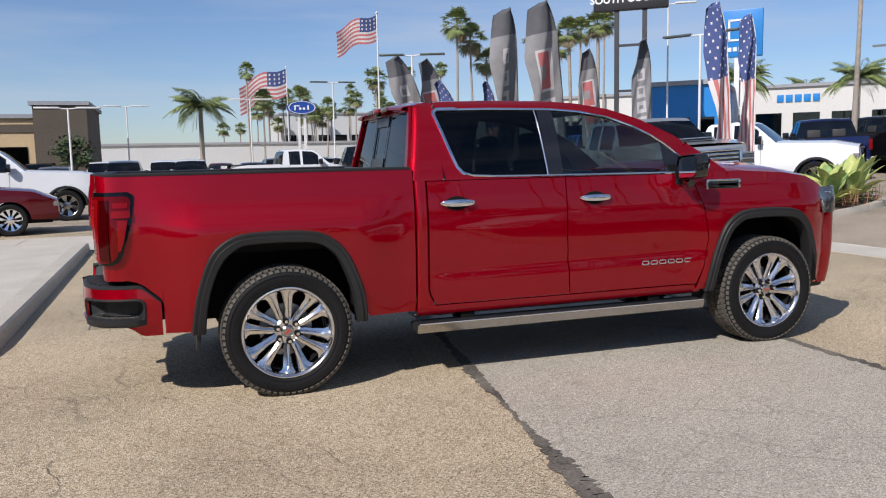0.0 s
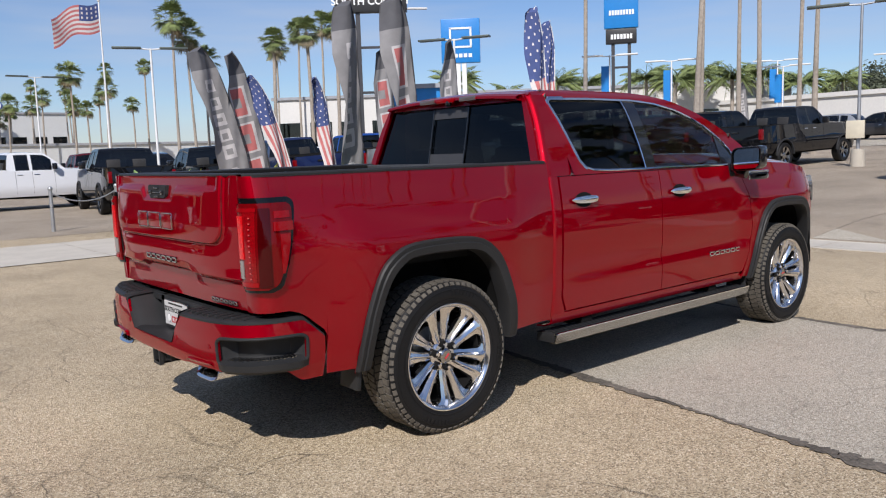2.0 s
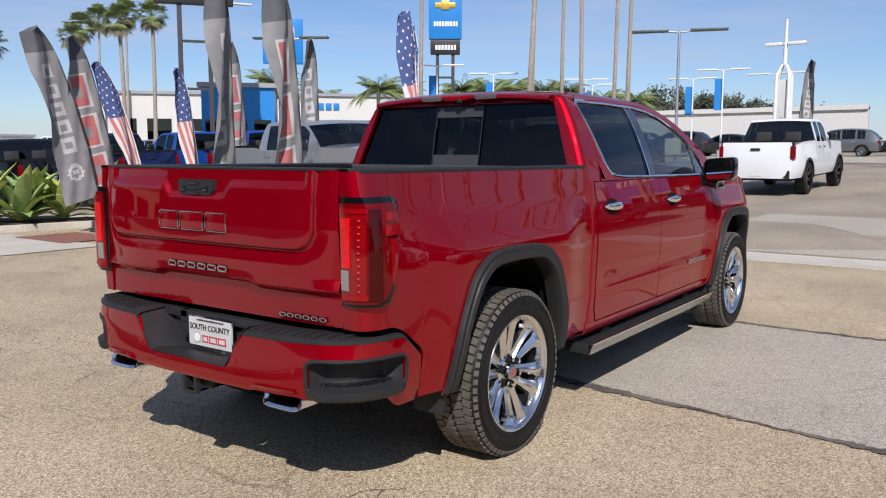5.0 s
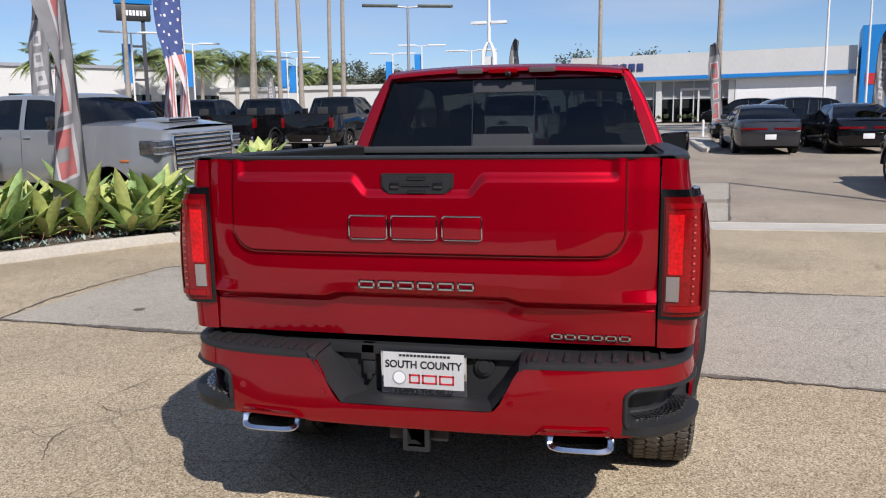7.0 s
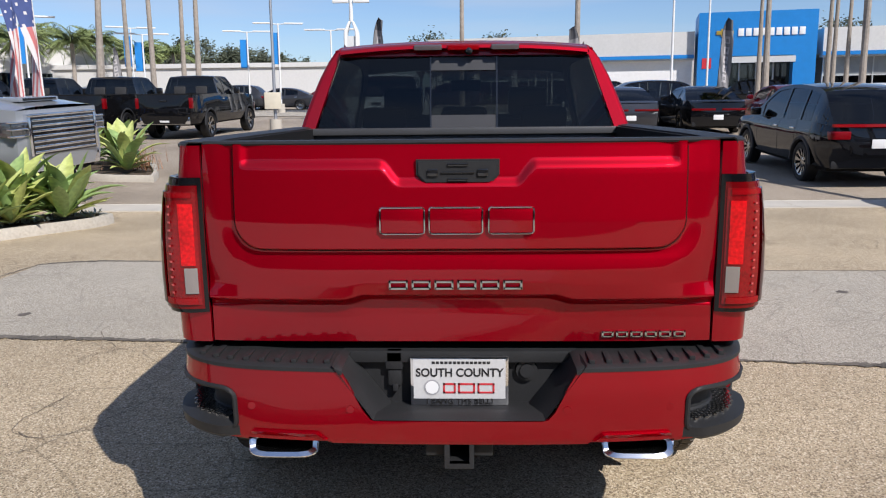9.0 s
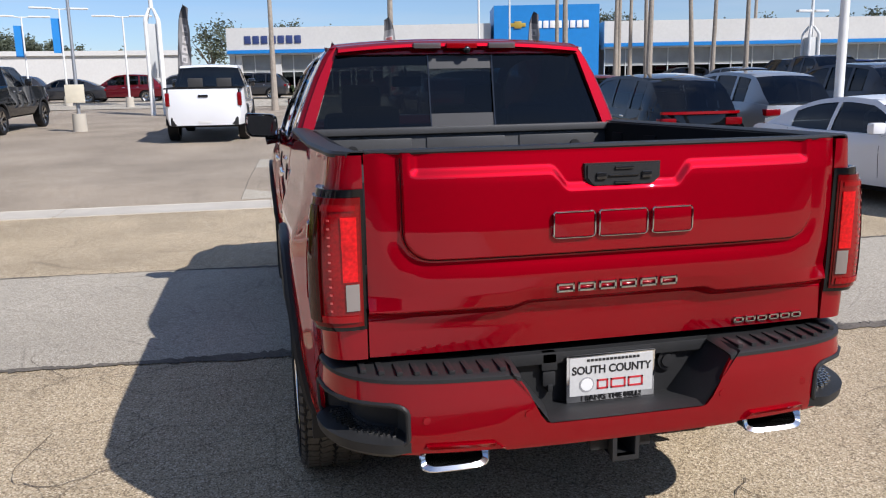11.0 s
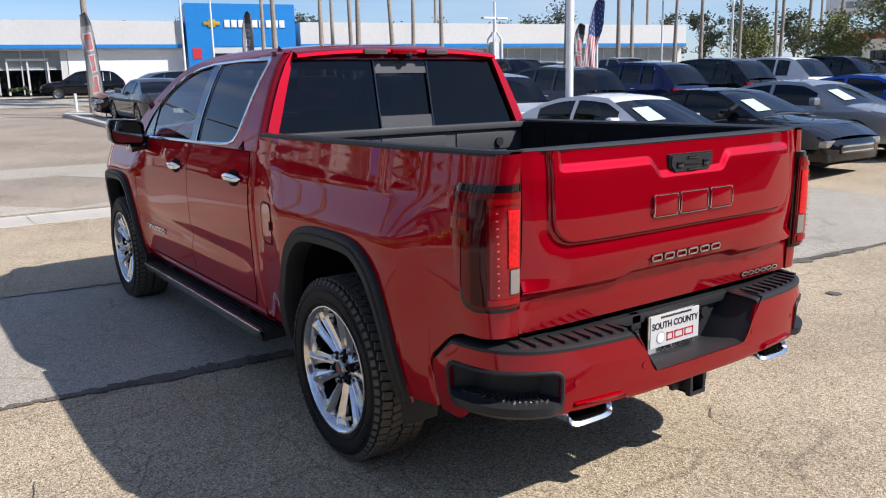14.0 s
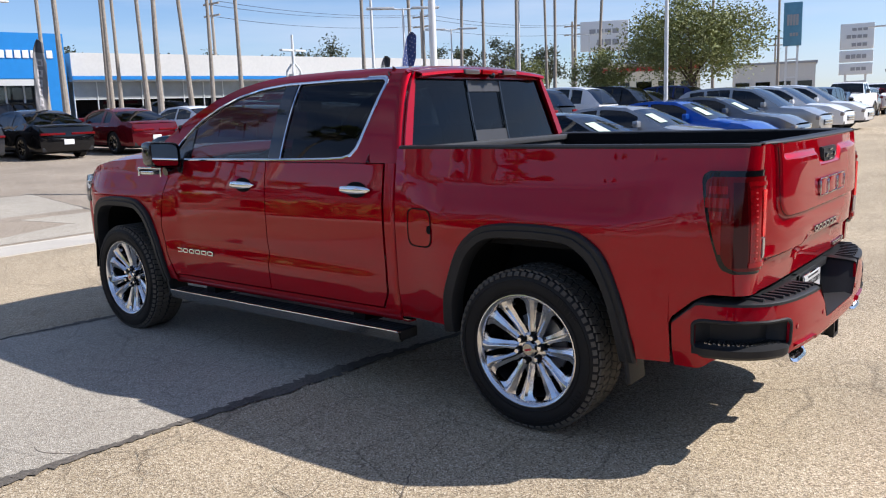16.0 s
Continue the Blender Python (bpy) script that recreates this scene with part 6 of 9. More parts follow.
PLATE_GREY = material("paper plate", (0.7, 0.7, 0.68), 0.6)


TRUCKS = ("pickup", "heavy")


def vehicle(kind, paint, where, name, label, category, group="", scale=1.0, trim=CHROME, rim=None, tail=LENS_TAIL, sticker=False, lift=0.0, cladding=False):
    """A parked vehicle of simple shape; nose along +x of its own axes. where: x, y, heading."""
    x, y, head = where
    z = ground_z(x, y)
    sl = (ground_z(x + 2, y) - ground_z(x - 2, y)) / 4
    m = Matrix.Translation((x, y, z)) @ Matrix.Rotation(-math.atan(sl), 4, "Y") @ Matrix.Rotation(radians(head), 4, "Z")
    key = (kind, paint.name, scale, tail.name, sticker, lift, trim.name, cladding)
    if key in TEMPLATE:
        ob = copy_thing(TEMPLATE[key], m)
        ob.name = name
        return tagged(ob, label, category, group)
    S = SHAPES[kind]
    L, W, H, r = S["L"] * scale, S["W"], S["H"], S["r"]
    up = lift
    root = thing(name, label, category, group, m)
    TEMPLATE[key] = root
    ax = [L * (a - 0.5) for a in S["ax"]]

    def T(px):
        return float(np.interp(px / L + 0.5, [p[0] for p in S["top"]], [p[1] for p in S["top"]])) + up

    def B(px):
        for a in ax:
            d = abs(px - a)
            if d < r * 1.16:
                return r + math.sqrt(max((r * 1.16) ** 2 - d * d, 0)) * 0.98 + up * 0.6
        return S["sill"] + up

    def Y(px, z_):
        f = abs(px) / (L / 2)
        w = W / 2 * (1 - 0.13 * max(0, (f - 0.72) / 0.28) ** 2.2)
        return w * float(np.interp(z_ - up, (S["low"], S["sill"] + 0.12, 0.72, 0.88, T(px) - up), (0.92, 0.975, 1.0, 0.99, 0.945)))

    xs = sorted(set([round(v, 4) for v in np.linspace(-L / 2, L / 2, 34)] + [round(a + r * 1.16 * c, 4) for a in ax for c in np.linspace(-1, 1, 17)]))
    bm = bmesh.new()
    nv = 9
    ends = {}
    for s in (1, -1):
        rows = [[Vector((px, s * Y(px, B(px) + (T(px) - B(px)) * k / nv), B(px) + (T(px) - B(px)) * k / nv)) for k in range(nv + 1)] for px in xs]
        grid(bm, rows)
        ends[s] = rows
    for e, sg in ((0, -1), (-1, 1)):
        a, b = ends[1][e], ends[-1][e]
        rows = []
        for k in range(nv + 1):
            bul = 0.07 * math.sin(math.pi * min(1, (k + 1.5) / (nv + 2)))
            rows.append([a[k].lerp(b[k], t) + Vector((sg * bul * (1 - abs(2 * t - 1) ** 3), 0, 0)) for t in np.linspace(0, 1, 9)])
        grid(bm, rows)
    bedend = L * (S["roof"][0][0] - 0.5)
    rows = []
    for px in xs:
        if kind in TRUCKS and px < bedend:
            continue
        w, t = Y(px, T(px)), T(px)
        cr = 0.05 if px > 0 else 0.02
        rows.append([Vector((px, w * u, t + cr * (1 - abs(u) ** 3))) for u in np.linspace(-1, 1, 9)])
    grid(bm, rows)
    # roof
    rf = [(L * (p[0] - 0.5), p[1] + up) for p in S["roof"]]
    rx = np.linspace(rf[0][0], rf[-1][0], 40)

    def RZ(px):
        pl = ROOFLINE
        return float(np.interp(px, [p.x for p in pl], [p.y for p in pl]))
    ROOFLINE = polyline(rf, 60)

    def RY(px, z_):
        w0 = Y(px, T(px)) * 0.965
        return w0 * (1 - (1 - S["tum"]) * min(1, max(0, (z_ - T(px)) / (H + up - T(px)))) ** 1.15)
    zmax = max(p.y for p in ROOFLINE)
    roof_x = [p.x for p in ROOFLINE if p.y > zmax - (0.09 if kind in TRUCKS else 0.11)]
    x0r, x1r = min(roof_x), max(roof_x)
    top_rows = lambda a, b, n: [[Vector((px, RY(px, RZ(px)) * u, RZ(px) + 0.03 * (1 - u * u))) for u in np.linspace(-1, 1, 9)] for px in np.linspace(a, b, n)]
    grid(bm, top_rows(x0r, x1r, 14))
    wins = [(L * (a - 0.5), L * (b - 0.5)) for a, b in S["glass"]]
    for s in (1, -1):
        for px0, px1 in zip(rx, rx[1:]):
            mid = (px0 + px1) / 2
            ing = any(a <= mid <= b for a, b in wins)
            hole = 0.07
            segs = ((0.0, 0.02), (1 - hole / max(RZ(mid) - T(mid), hole + 0.02), 1.0)) if ing else ((0.0, 1.0),)
            for f0, f1 in segs:
                rr = []
                for px in (px0, px1):
                    zb_, zt_ = T(px), max(RZ(px), T(px) + 0.001)
                    rr.append([Vector((px, s * RY(px, zb_ + (zt_ - zb_) * f), zb_ + (zt_ - zb_) * f)) for f in np.linspace(f0, f1, 4)])
                grid(bm, rr)
    bmesh.ops.remove_doubles(bm, verts=bm.verts, dist=0.001)
    body = part("body", bm, paint, root, angle=40)
    # glazing
    for s in (1, -1):
        for a, b in wins:
            bm = bmesh.new()
            grid(bm, [[Vector((px, s * (RY(px, zz) - 0.012), zz)) for zz in np.linspace(T(px), T(px) + (RZ(px) - T(px)) * 0.96, 4)] for px in np.linspace(a, b, 8)])
            part("side_window", bm, CAR_GLASS, root, out=(0, s, 0.2))
    bm = bmesh.new()
    grid(bm, top_rows(x1r, rf[-1][0], 8))
    part("windscreen", bm, CAR_GLASS, root, out=(1, 0, 1))
    bm = bmesh.new()
    grid(bm, top_rows(rf[0][0], x0r, 7))
    part("rear_window", bm, CAR_GLASS, root, out=(-1, 0, 1))
    bm = bmesh.new()
    bx(bm, rf[0][0] + 0.1, rf[-1][0] - 0.1, -W * 0.40, W * 0.40, S["sill"] + up, T(0) - 0.08)
    for px in (L * 0.02, -L * 0.13):
        for yc in (-0.38, 0.38):
            bx(bm, px - 0.1, px + 0.1, yc - 0.2, yc + 0.2, T(0) - 0.1, T(0) + 0.28, 0.03)
    part("cabin", bm, LEATHER, root)
    # lower cladding and undertray
    bm = bmesh.new()
    bx(bm, -L / 2 + 0.12, L / 2 - 0.12, -W * 0.42, W * 0.42, S["low"] + up, S["sill"] + 0.12 + up, 0.02)
    part("undertray", bm, DARK, root)
    zt = S["sill"]
    for sg, nm in ((-1, "rear_bumper"), (1, "front_bumper")):
        bm = bmesh.new()
        xe = sg * (L / 2 + 0.015)
        bx(bm, min(xe, xe - sg * 0.25), max(xe, xe - sg * 0.25), -W * 0.41, W * 0.41, zt - 0.02 + up, zt + (0.24 if kind in TRUCKS else 0.14) + up, 0.04)
        part(nm, bm, BLACK_PLASTIC if kind not in TRUCKS or cladding else trim, root)
    bm = bmesh.new()
    xe = L / 2 + 0.05
    GZ = T(L / 2) * (0.62 if kind != "heavy" else 0.60)
    gw = W * (0.33 if kind == "heavy" else 0.26)
    tall = 0.55 if kind == "heavy" else 0.42 if kind in TRUCKS else 0.16
    bx(bm, xe - 0.04, xe + 0.03, -gw, gw, GZ, GZ + tall, 0.02)
    gr = part("grille", bm, GLOSS_BLACK, root)
    for k in range(7 if kind == "heavy" else 5 if kind in TRUCKS else 2):
        bm = bmesh.new()
        zz = GZ + 0.03 + k * (0.076 if kind == "heavy" else 0.085)
        bx(bm, xe + 0.02, xe + 0.045, -gw * 0.97, gw * 0.97, zz, zz + (0.036 if kind == "heavy" else 0.028), 0.006)
        part("grille_bar", bm, trim, gr)
    for s in (1, -1):
        bm = bmesh.new()
        xh = L / 2 - 0.02
        hz = T(L / 2) - (0.24 if kind in TRUCKS else 0.05)
        hy = W * (0.375 if kind != "heavy" else 0.415)
        bx(bm, xh - 0.34, xh + (0.055 if kind == "heavy" else 0.035), s * hy - 0.14, s * hy + 0.14, hz - 0.07 - 0.06 * (kind == "heavy"), hz + (0.09 if kind in TRUCKS else 0.05), 0.03)
        part("headlight", bm, LENS_CLEAR if kind != "heavy" else HEADLAMP, root)
        bm = bmesh.new()
        xt = -L / 2
        tz = T(xt) - 0.04
        if kind in TRUCKS:
            bx(bm, xt - 0.03, xt + 0.12, s * W * 0.43 - 0.055, s * W * 0.43 + 0.05, tz - 0.38, tz - 0.05, 0.02)
        elif kind == "coupe":
            bx(bm, xt - 0.075, xt + 0.1, s * W * 0.24 - 0.38, s * W * 0.24 + 0.36, tz - 0.19, tz - 0.12, 0.02)
        else:
            bx(bm, xt - 0.05, xt + 0.28, s * W * 0.36 - 0.19, s * W * 0.36 + 0.155, tz - 0.17, tz - 0.03, 0.03)
        part("tail_light", bm, tail, root, "red tail light")
        bm = bmesh.new()
        mx_ = L * (S["glass"][-1][1] - 0.5) + 0.05
        my = Y(mx_, T(mx_)) + 0.1
        hh = 0.11 if kind in TRUCKS else 0.075
        bx(bm, mx_ - 0.06, mx_ + 0.07, s * my - 0.10, s * my + 0.10, T(mx_) + 0.02, T(mx_) + 0.02 + 2 * hh, 0.035)
        part("door_mirror", bm, paint if kind not in TRUCKS else GLOSS_BLACK, root)
        # shut lines
        for dx in [w[0] - 0.03 for w in wins[-2:]] + [wins[-1][1] + 0.06]:
            bm = bmesh.new()
            grid(bm, [[Vector((dx + e, s * (Y(dx, zz) + 0.003), zz)) for e in (-0.004, 0.004)] for zz in np.linspace(max(B(dx) + 0.06, S["sill"] + 0.12 + up), T(dx) - 0.01, 5)])
            part("shut_line", bm, DARK, root)
        for a, b in wins[-2:]:
            bm = bmesh.new()
            hx = a + 0.10
            bx(bm, hx - 0.08, hx + 0.10, s * Y(hx, T(hx) - 0.13) - 0.015, s * Y(hx, T(hx) - 0.13) + 0.022, T(hx) - 0.145, T(hx) - 0.115, 0.008)
            part("door_handle", bm, trim, root)
        for a in ax:
            if kind in TRUCKS or cladding:
                bm = bmesh.new()
                angs = np.linspace(math.pi, 0, 17)
                grid(bm, [[Vector((a + (r * 1.16 + e) * math.cos(g), s * (Y(a, 0.8) + d), r + up * 0.6 + (r * 1.14 + e) * math.sin(g))) for e, d in ((0.06, 0.0), (0.04, 0.02), (0.0, 0.02), (-0.01, -0.03))] for g in angs])
                part("arch_trim", bm, BLACK_PLASTIC, root)
            bm = bmesh.new()
            angs = np.linspace(math.pi, 0, 13)
            grid(bm, [[Vector((a + r * 1.15 * math.cos(g), s * yy, r + up * 0.6 + r * 1.13 * math.sin(g))) for yy in (W * 0.48, W * 0.30)] for g in angs])
            part("wheel_well", bm, DARK, root)
            rm = rim or SATIN
            wk = (kind, rm.name)
            wm = Matrix.Translation((a, s * (W / 2 - 0.125), r)) @ (Matrix.Rotation(math.pi, 4, "Z") if s < 0 else Matrix())
            if wk not in WHEELS:
                o = car_wheel(r, 0.27 if kind in TRUCKS else 0.23, 6 if kind in TRUCKS else 10, rm)
                o.parent = root
                o.matrix_basis = wm
                WHEELS[wk] = o
            else:
                clone(WHEELS[wk], root, wm, "wheel")
    bm = bmesh.new()
    xp = -L / 2 - (0.035 if kind in TRUCKS else 0.085)
    pz = S["sill"] + (0.12 if kind in TRUCKS else 0.26 if kind != "suv" else 0.40) + up
    bx(bm, xp - 0.012, xp, -0.155, 0.155, pz - 0.07, pz + 0.08, 0.004)
    part("plate", bm, PLATE_GREY, root, "plain pale dealer plate")
    if kind in TRUCKS:
        bm = bmesh.new()
        bx(bm, -L / 2 + 0.06, bedend - 0.02, -W * 0.41, W * 0.41, 0.85 + up, 0.90 + up)
        for s in (1, -1):
            bx(bm, -L / 2 + 0.04, bedend, s * W * 0.42 - 0.03, s * W * 0.42 + 0.03, 0.88 + up, T(-1) - 0.02)
            bx(bm, -L / 2 + 0.03, bedend, s * W * 0.455 - 0.035, s * W * 0.455 + 0.03, T(-1) - 0.02, T(-1) + 0.012, 0.006)
        bx(bm, -L / 2 + 0.02, -L / 2 + 0.09, -W * 0.42, W * 0.42, 0.88 + up, T(-1) + 0.01)
        bx(bm, bedend - 0.05, bedend + 0.0, -W * 0.42, W * 0.42, 0.88 + up, T(-1))
        part("load_bed", bm, LINER, root)
        bm = bmesh.new()
        bx(bm, -L / 2 - 0.078, -L / 2 - 0.05, -0.12, 0.12, 1.16 + up, 1.22 + up, 0.01)
        part("gate_handle", bm, GLOSS_BLACK, root)
    if kind == "heavy":
        # chrome grille surround, bonnet scoop, chrome-lined headlights and a front plate
        for y0, y1, z0, z1 in ((-gw - 0.05, gw + 0.05, GZ + 0.55, GZ + 0.60), (-gw - 0.05, -gw, GZ, GZ + 0.56), (gw, gw + 0.05, GZ, GZ + 0.56)):
            bm = bmesh.new()
            bx(bm, xe - 0.05, xe + 0.04, y0, y1, z0, z1, 0.012)
            part("grille_surround", bm, trim, gr)
        bm = bmesh.new()
        bx(bm, L / 2 - 0.95, L / 2 - 0.30, -0.42, 0.42, T(L * 0.4) + 0.02, T(L * 0.4) + 0.085, 0.03)
        scoop = part("bonnet_scoop", bm, paint, root)
        bm = bmesh.new()
        bx(bm, L / 2 - 0.32, L / 2 - 0.285, -0.34, 0.34, T(L * 0.4) + 0.04, T(L * 0.4) + 0.075, 0.006)
        part("scoop_mouth", bm, GLOSS_BLACK, scoop)
        for s in (1, -1):
            for z0, z1 in ((-0.13, -0.10), (-0.03, -0.005), (0.07, 0.095)):
                bm = bmesh.new()
                bx(bm, L / 2 - 0.05, L / 2 + 0.05, s * W * 0.415 - 0.15, s * W * 0.415 + 0.13, T(L / 2) - 0.24 + z0, T(L / 2) - 0.24 + z1, 0.008)
                part("headlight_trim", bm, trim, root)
            bm = bmesh.new()
            bx(bm, L / 2 - 0.75, L / 2 - 0.58, s * W * 0.49 - 0.02, s * W * 0.49 + 0.02, r * 2.3 + up * 0.6, r * 2.3 + up * 0.6 + 0.03, 0.005)
            part("side_marker", bm, material("amber marker", (0.60, 0.16, 0.02), 0.3), root, "amber side marker")
        bm = bmesh.new()
        bx(bm, L / 2 + 0.01, L / 2 + 0.03, -0.155, 0.155, zt + 0.02 + up, zt + 0.17 + up, 0.004)
        part("plate", bm, PLATE_GREY, root, "plain pale dealer plate")
    if sticker:
        bm = bmesh.new()
        pa, pb = x1r, rf[-1][0]
        pts = []
        for f, u in ((0.30, -0.75), (0.30, -0.25), (0.78, -0.25), (0.78, -0.75)):
            px = pa + (pb - pa) * f
            pts.append(Vector((px, RY(px, RZ(px)) * u, RZ(px) + 0.03 * (1 - u * u) + 0.012)))
        bm.faces.new([bm.verts.new(p) for p in pts])
        solid(bm, 0.002)
        part("price_sticker", bm, material("pale green price sheet", (0.50, 0.62, 0.50), 0.6), root, "pale green price sheet in the windscreen", flat=True)
    return root


P_BLACK = flake_paint("black paint", (0.006, 0.006, 0.007), 0.2, 0.2)
P_WHITE = flake_paint("white paint", (0.74, 0.75, 0.76), 0.0, 0.3)
P_SILVER = flake_paint("silver paint", (0.36, 0.375, 0.39), 0.55, 0.33)
P_GREY = flake_paint("grey paint", (0.16, 0.17, 0.18), 0.6, 0.3)
P_BLUE = flake_paint("bright blue paint", (0.012, 0.09, 0.42), 0.5, 0.28)
P_NAVY = flake_paint("navy paint", (0.012, 0.022, 0.09), 0.5, 0.28)
P_MAROON = flake_paint("maroon paint", (0.13, 0.006, 0.012), 0.5, 0.25)
P_CHARC = flake_paint("charcoal paint", (0.05, 0.05, 0.055), 0.6, 0.3)

# silver heavy pickup between the beds
vehicle("heavy", P_SILVER, (9.14, 9.20, -102), "pickup_truck", "silver heavy-duty pickup with a tall chrome grille behind the agaves", "pickup truck", lift=0.25, rim=CHROME)
# line of black pickups
for k, (x, y) in enumerate(((24.6, 9.4), (24.9, 12.3), (25.3, 15.2), (25.8, 18.2))):
    vehicle("pickup", P_BLACK, (x, y, -4), "pickup_truck", "black pickup truck parked nose away in a line", "pickup truck", "line of black pickups", lift=0.05)
vehicle("pickup", P_WHITE, (20.6, 2.35, -2), "pickup_truck", "white off-road pickup with black bumper and flares", "pickup truck", scale=0.93, lift=0.0, cladding=True, trim=GLOSS_BLACK, rim=P_BLACK)
vehicle("coupe", P_CHARC, (24.3, -5.0, 0), "coupe", "charcoal muscle coupe with a full-width red tail light", "car", "row of coupes", tail=LENS_DARK)
vehicle("coupe", P_BLACK, (24.4, -7.7, 0), "coupe", "black muscle coupe with a full-width red tail light", "car", "row of coupes", tail=LENS_DARK)
vehicle("coupe", P_MAROON, (24.3, -10.6, 0), "coupe", "dark red muscle coupe with a full-width red tail light", "car", "row of coupes", tail=LENS_DARK)
vehicle("sedan", P_WHITE, (25.0, -14.0, 2), "sedan", "white sedan parked beside the coupes", "car", "row of coupes")
vehicle("suv", P_BLACK, (27.5, -6.2, 90), "suv", "black boxy off-roader behind the coupes", "car")
xover = vehicle("suv", P_BLACK, (12.4, -6.8, 0), "suv", "black compact crossover with wide red tail lights", "car", cladding=True)
bm = bmesh.new()
grid(bm, [[Vector((-2.40 + 0.05 * abs(u) ** 3, 0.80 * u, z)) for u in np.linspace(-1, 1, 13)] for z in (1.02, 1.07)])
solid(bm, 0.03)
part("light_bar", bm, LENS_RED, xover, "thin red light bar across the tail")
vehicle("suv", P_SILVER, (13.6, -9.8, 0), "suv", "silver crossover parked nose away", "car", "second row of cars")
for k, (y, p, kd, lb) in enumerate(((-13.2, P_CHARC, "suv", "dark grey crossover"), (-16.6, P_NAVY, "suv", "dark blue crossover"), (-20.0, P_BLACK, "suv", "black crossover"), (-23.3, P_WHITE, "suv", "white crossover"), (-26.6, P_BLACK, "suv", "black crossover"), (-29.8, P_GREY, "sedan", "grey sedan"), (-33.0, P_NAVY, "suv", "dark blue crossover"))):
    vehicle(kd, p, (14.2, y, 0), kd, lb + " parked nose away in the second row", "car", "second row of cars")
# front row, nose towards the lot
for k, (y, p, kd, lb) in enumerate(((-7.8, P_WHITE, "sedan", "white sedan"), (-10.6, P_BLACK, "sedan", "black sedan"), (-13.4, P_SILVER, "sedan", "silver sedan"), (-16.2, P_BLUE, "sedan", "bright blue sedan"), (-19.0, P_GREY, "sedan", "grey sedan"), (-21.9, P_SILVER, "suv", "silver crossover"), (-24.9, P_WHITE, "suv", "white crossover"), (-28.0, P_WHITE, "suv", "white crossover"))):
    vehicle(kd, p, (6.3, y, 180), kd, lb + " with a price sheet in its windscreen", "car", "front row of cars", sticker=(k < 5))
# far rows
rnd = random.Random(11)
pal = (P_BLACK, P_WHITE, P_SILVER, P_GREY, P_NAVY, P_MAROON, P_BLACK, P_CHARC)
for row, (x, y0, n, hd) in enumerate(((22.5, -19, 9, 180), (30.0, -20, 9, 0), (37.5, -34, 8, 180), (8.5, -36, 7, 90))):
    for k in range(n):
        kd = rnd.choice(("suv", "suv", "sedan", "pickup"))
        p = rnd.choice(pal)
        vehicle(kd, p, (x + rnd.uniform(-0.2, 0.2), y0 - 3.05 * k, hd), kd if kd != "pickup" else "pickup_truck", "parked car in the crowded rows of the lot", "car", "far rows of cars", lift=0.05 if kd == "pickup" and p is P_BLACK else 0.0)
for k in range(7):
    kd, p = rnd.choice(("suv", "sedan", "suv")), rnd.choice(pal)
    vehicle(kd, p, (50.5 - 0.2 * k, 6 + 3.3 * k, 90), kd, "car parked along the white wall across the street", "car", "cars along the wall")
for k in range(4):
    vehicle("suv", rnd.choice((P_BLACK, P_CHARC)), (51.3 - 1.2 * k, 1.5 - 9.5 * k, 78), "suv", "dark car parked before the showroom front", "car", "cars before the showroom")
# beyond the beds: white, blue and dark pickups
vehicle("pickup", P_WHITE, (14.6, 12.6, -50), "pickup_truck", "white crew-cab pickup behind the flags", "pickup truck", trim=GLOSS_BLACK)
vehicle("pickup", P_NAVY, (20.5, 15.8, 55), "pickup_truck", "dark blue pickup at the lot's edge", "pickup truck")
for k, (x, y, p, lb) in enumerate(((8.8, 21.5, P_BLACK, "black pickup"), (11.7, 21.3, P_NAVY, "dark blue pickup"), (14.6, 21.0, P_BLUE, "bright blue pickup"), (17.5, 20.7, P_BLUE, "bright blue pickup"), (6.0, 21.8, P_BLACK, "black pickup"))):
    vehicle("pickup", p, (x, y, 82), "pickup_truck", lb + " parked in the row beyond the walk", "pickup truck", "row of pickups")
vehicle("pickup", P_WHITE, (4.3, 26.6, 4), "pickup_truck", "white pickup driving lane side of the lot", "pickup truck")
vehicle("suv", P_MAROON, (-5.5, 13.9, 8), "suv", "dark red crossover parked beyond the pavement", "car", rim=CHROME, scale=1.02)
vehicle("pickup", P_WHITE, (-5.4, 18.6, 4), "pickup_truck", "white pickup parked beyond the pavement", "pickup truck", trim=GLOSS_BLACK, rim=CHROME)
for k in range(16):
    kd, p = rnd.choice(("suv", "sedan", "suv", "pickup")), rnd.choice(pal)
    vehicle(kd, p, (-22 + 3.2 * k, 38 + rnd.uniform(-0.4, 0.4), rnd.choice((90, -90))), kd if kd != "pickup" else "pickup_truck", "parked car in the distant lot", "car", "distant lot", lift=0.05 if kd == "pickup" and p is P_BLACK else 0.0)
for k in range(14):
    kd, p = rnd.choice(("suv", "sedan", "suv")), rnd.choice(pal)
    vehicle(kd, p, (-18 + 3.4 * k, 47 + rnd.uniform(-0.4, 0.4), 90), kd, "parked car in the distant lot", "car", "distant lot")


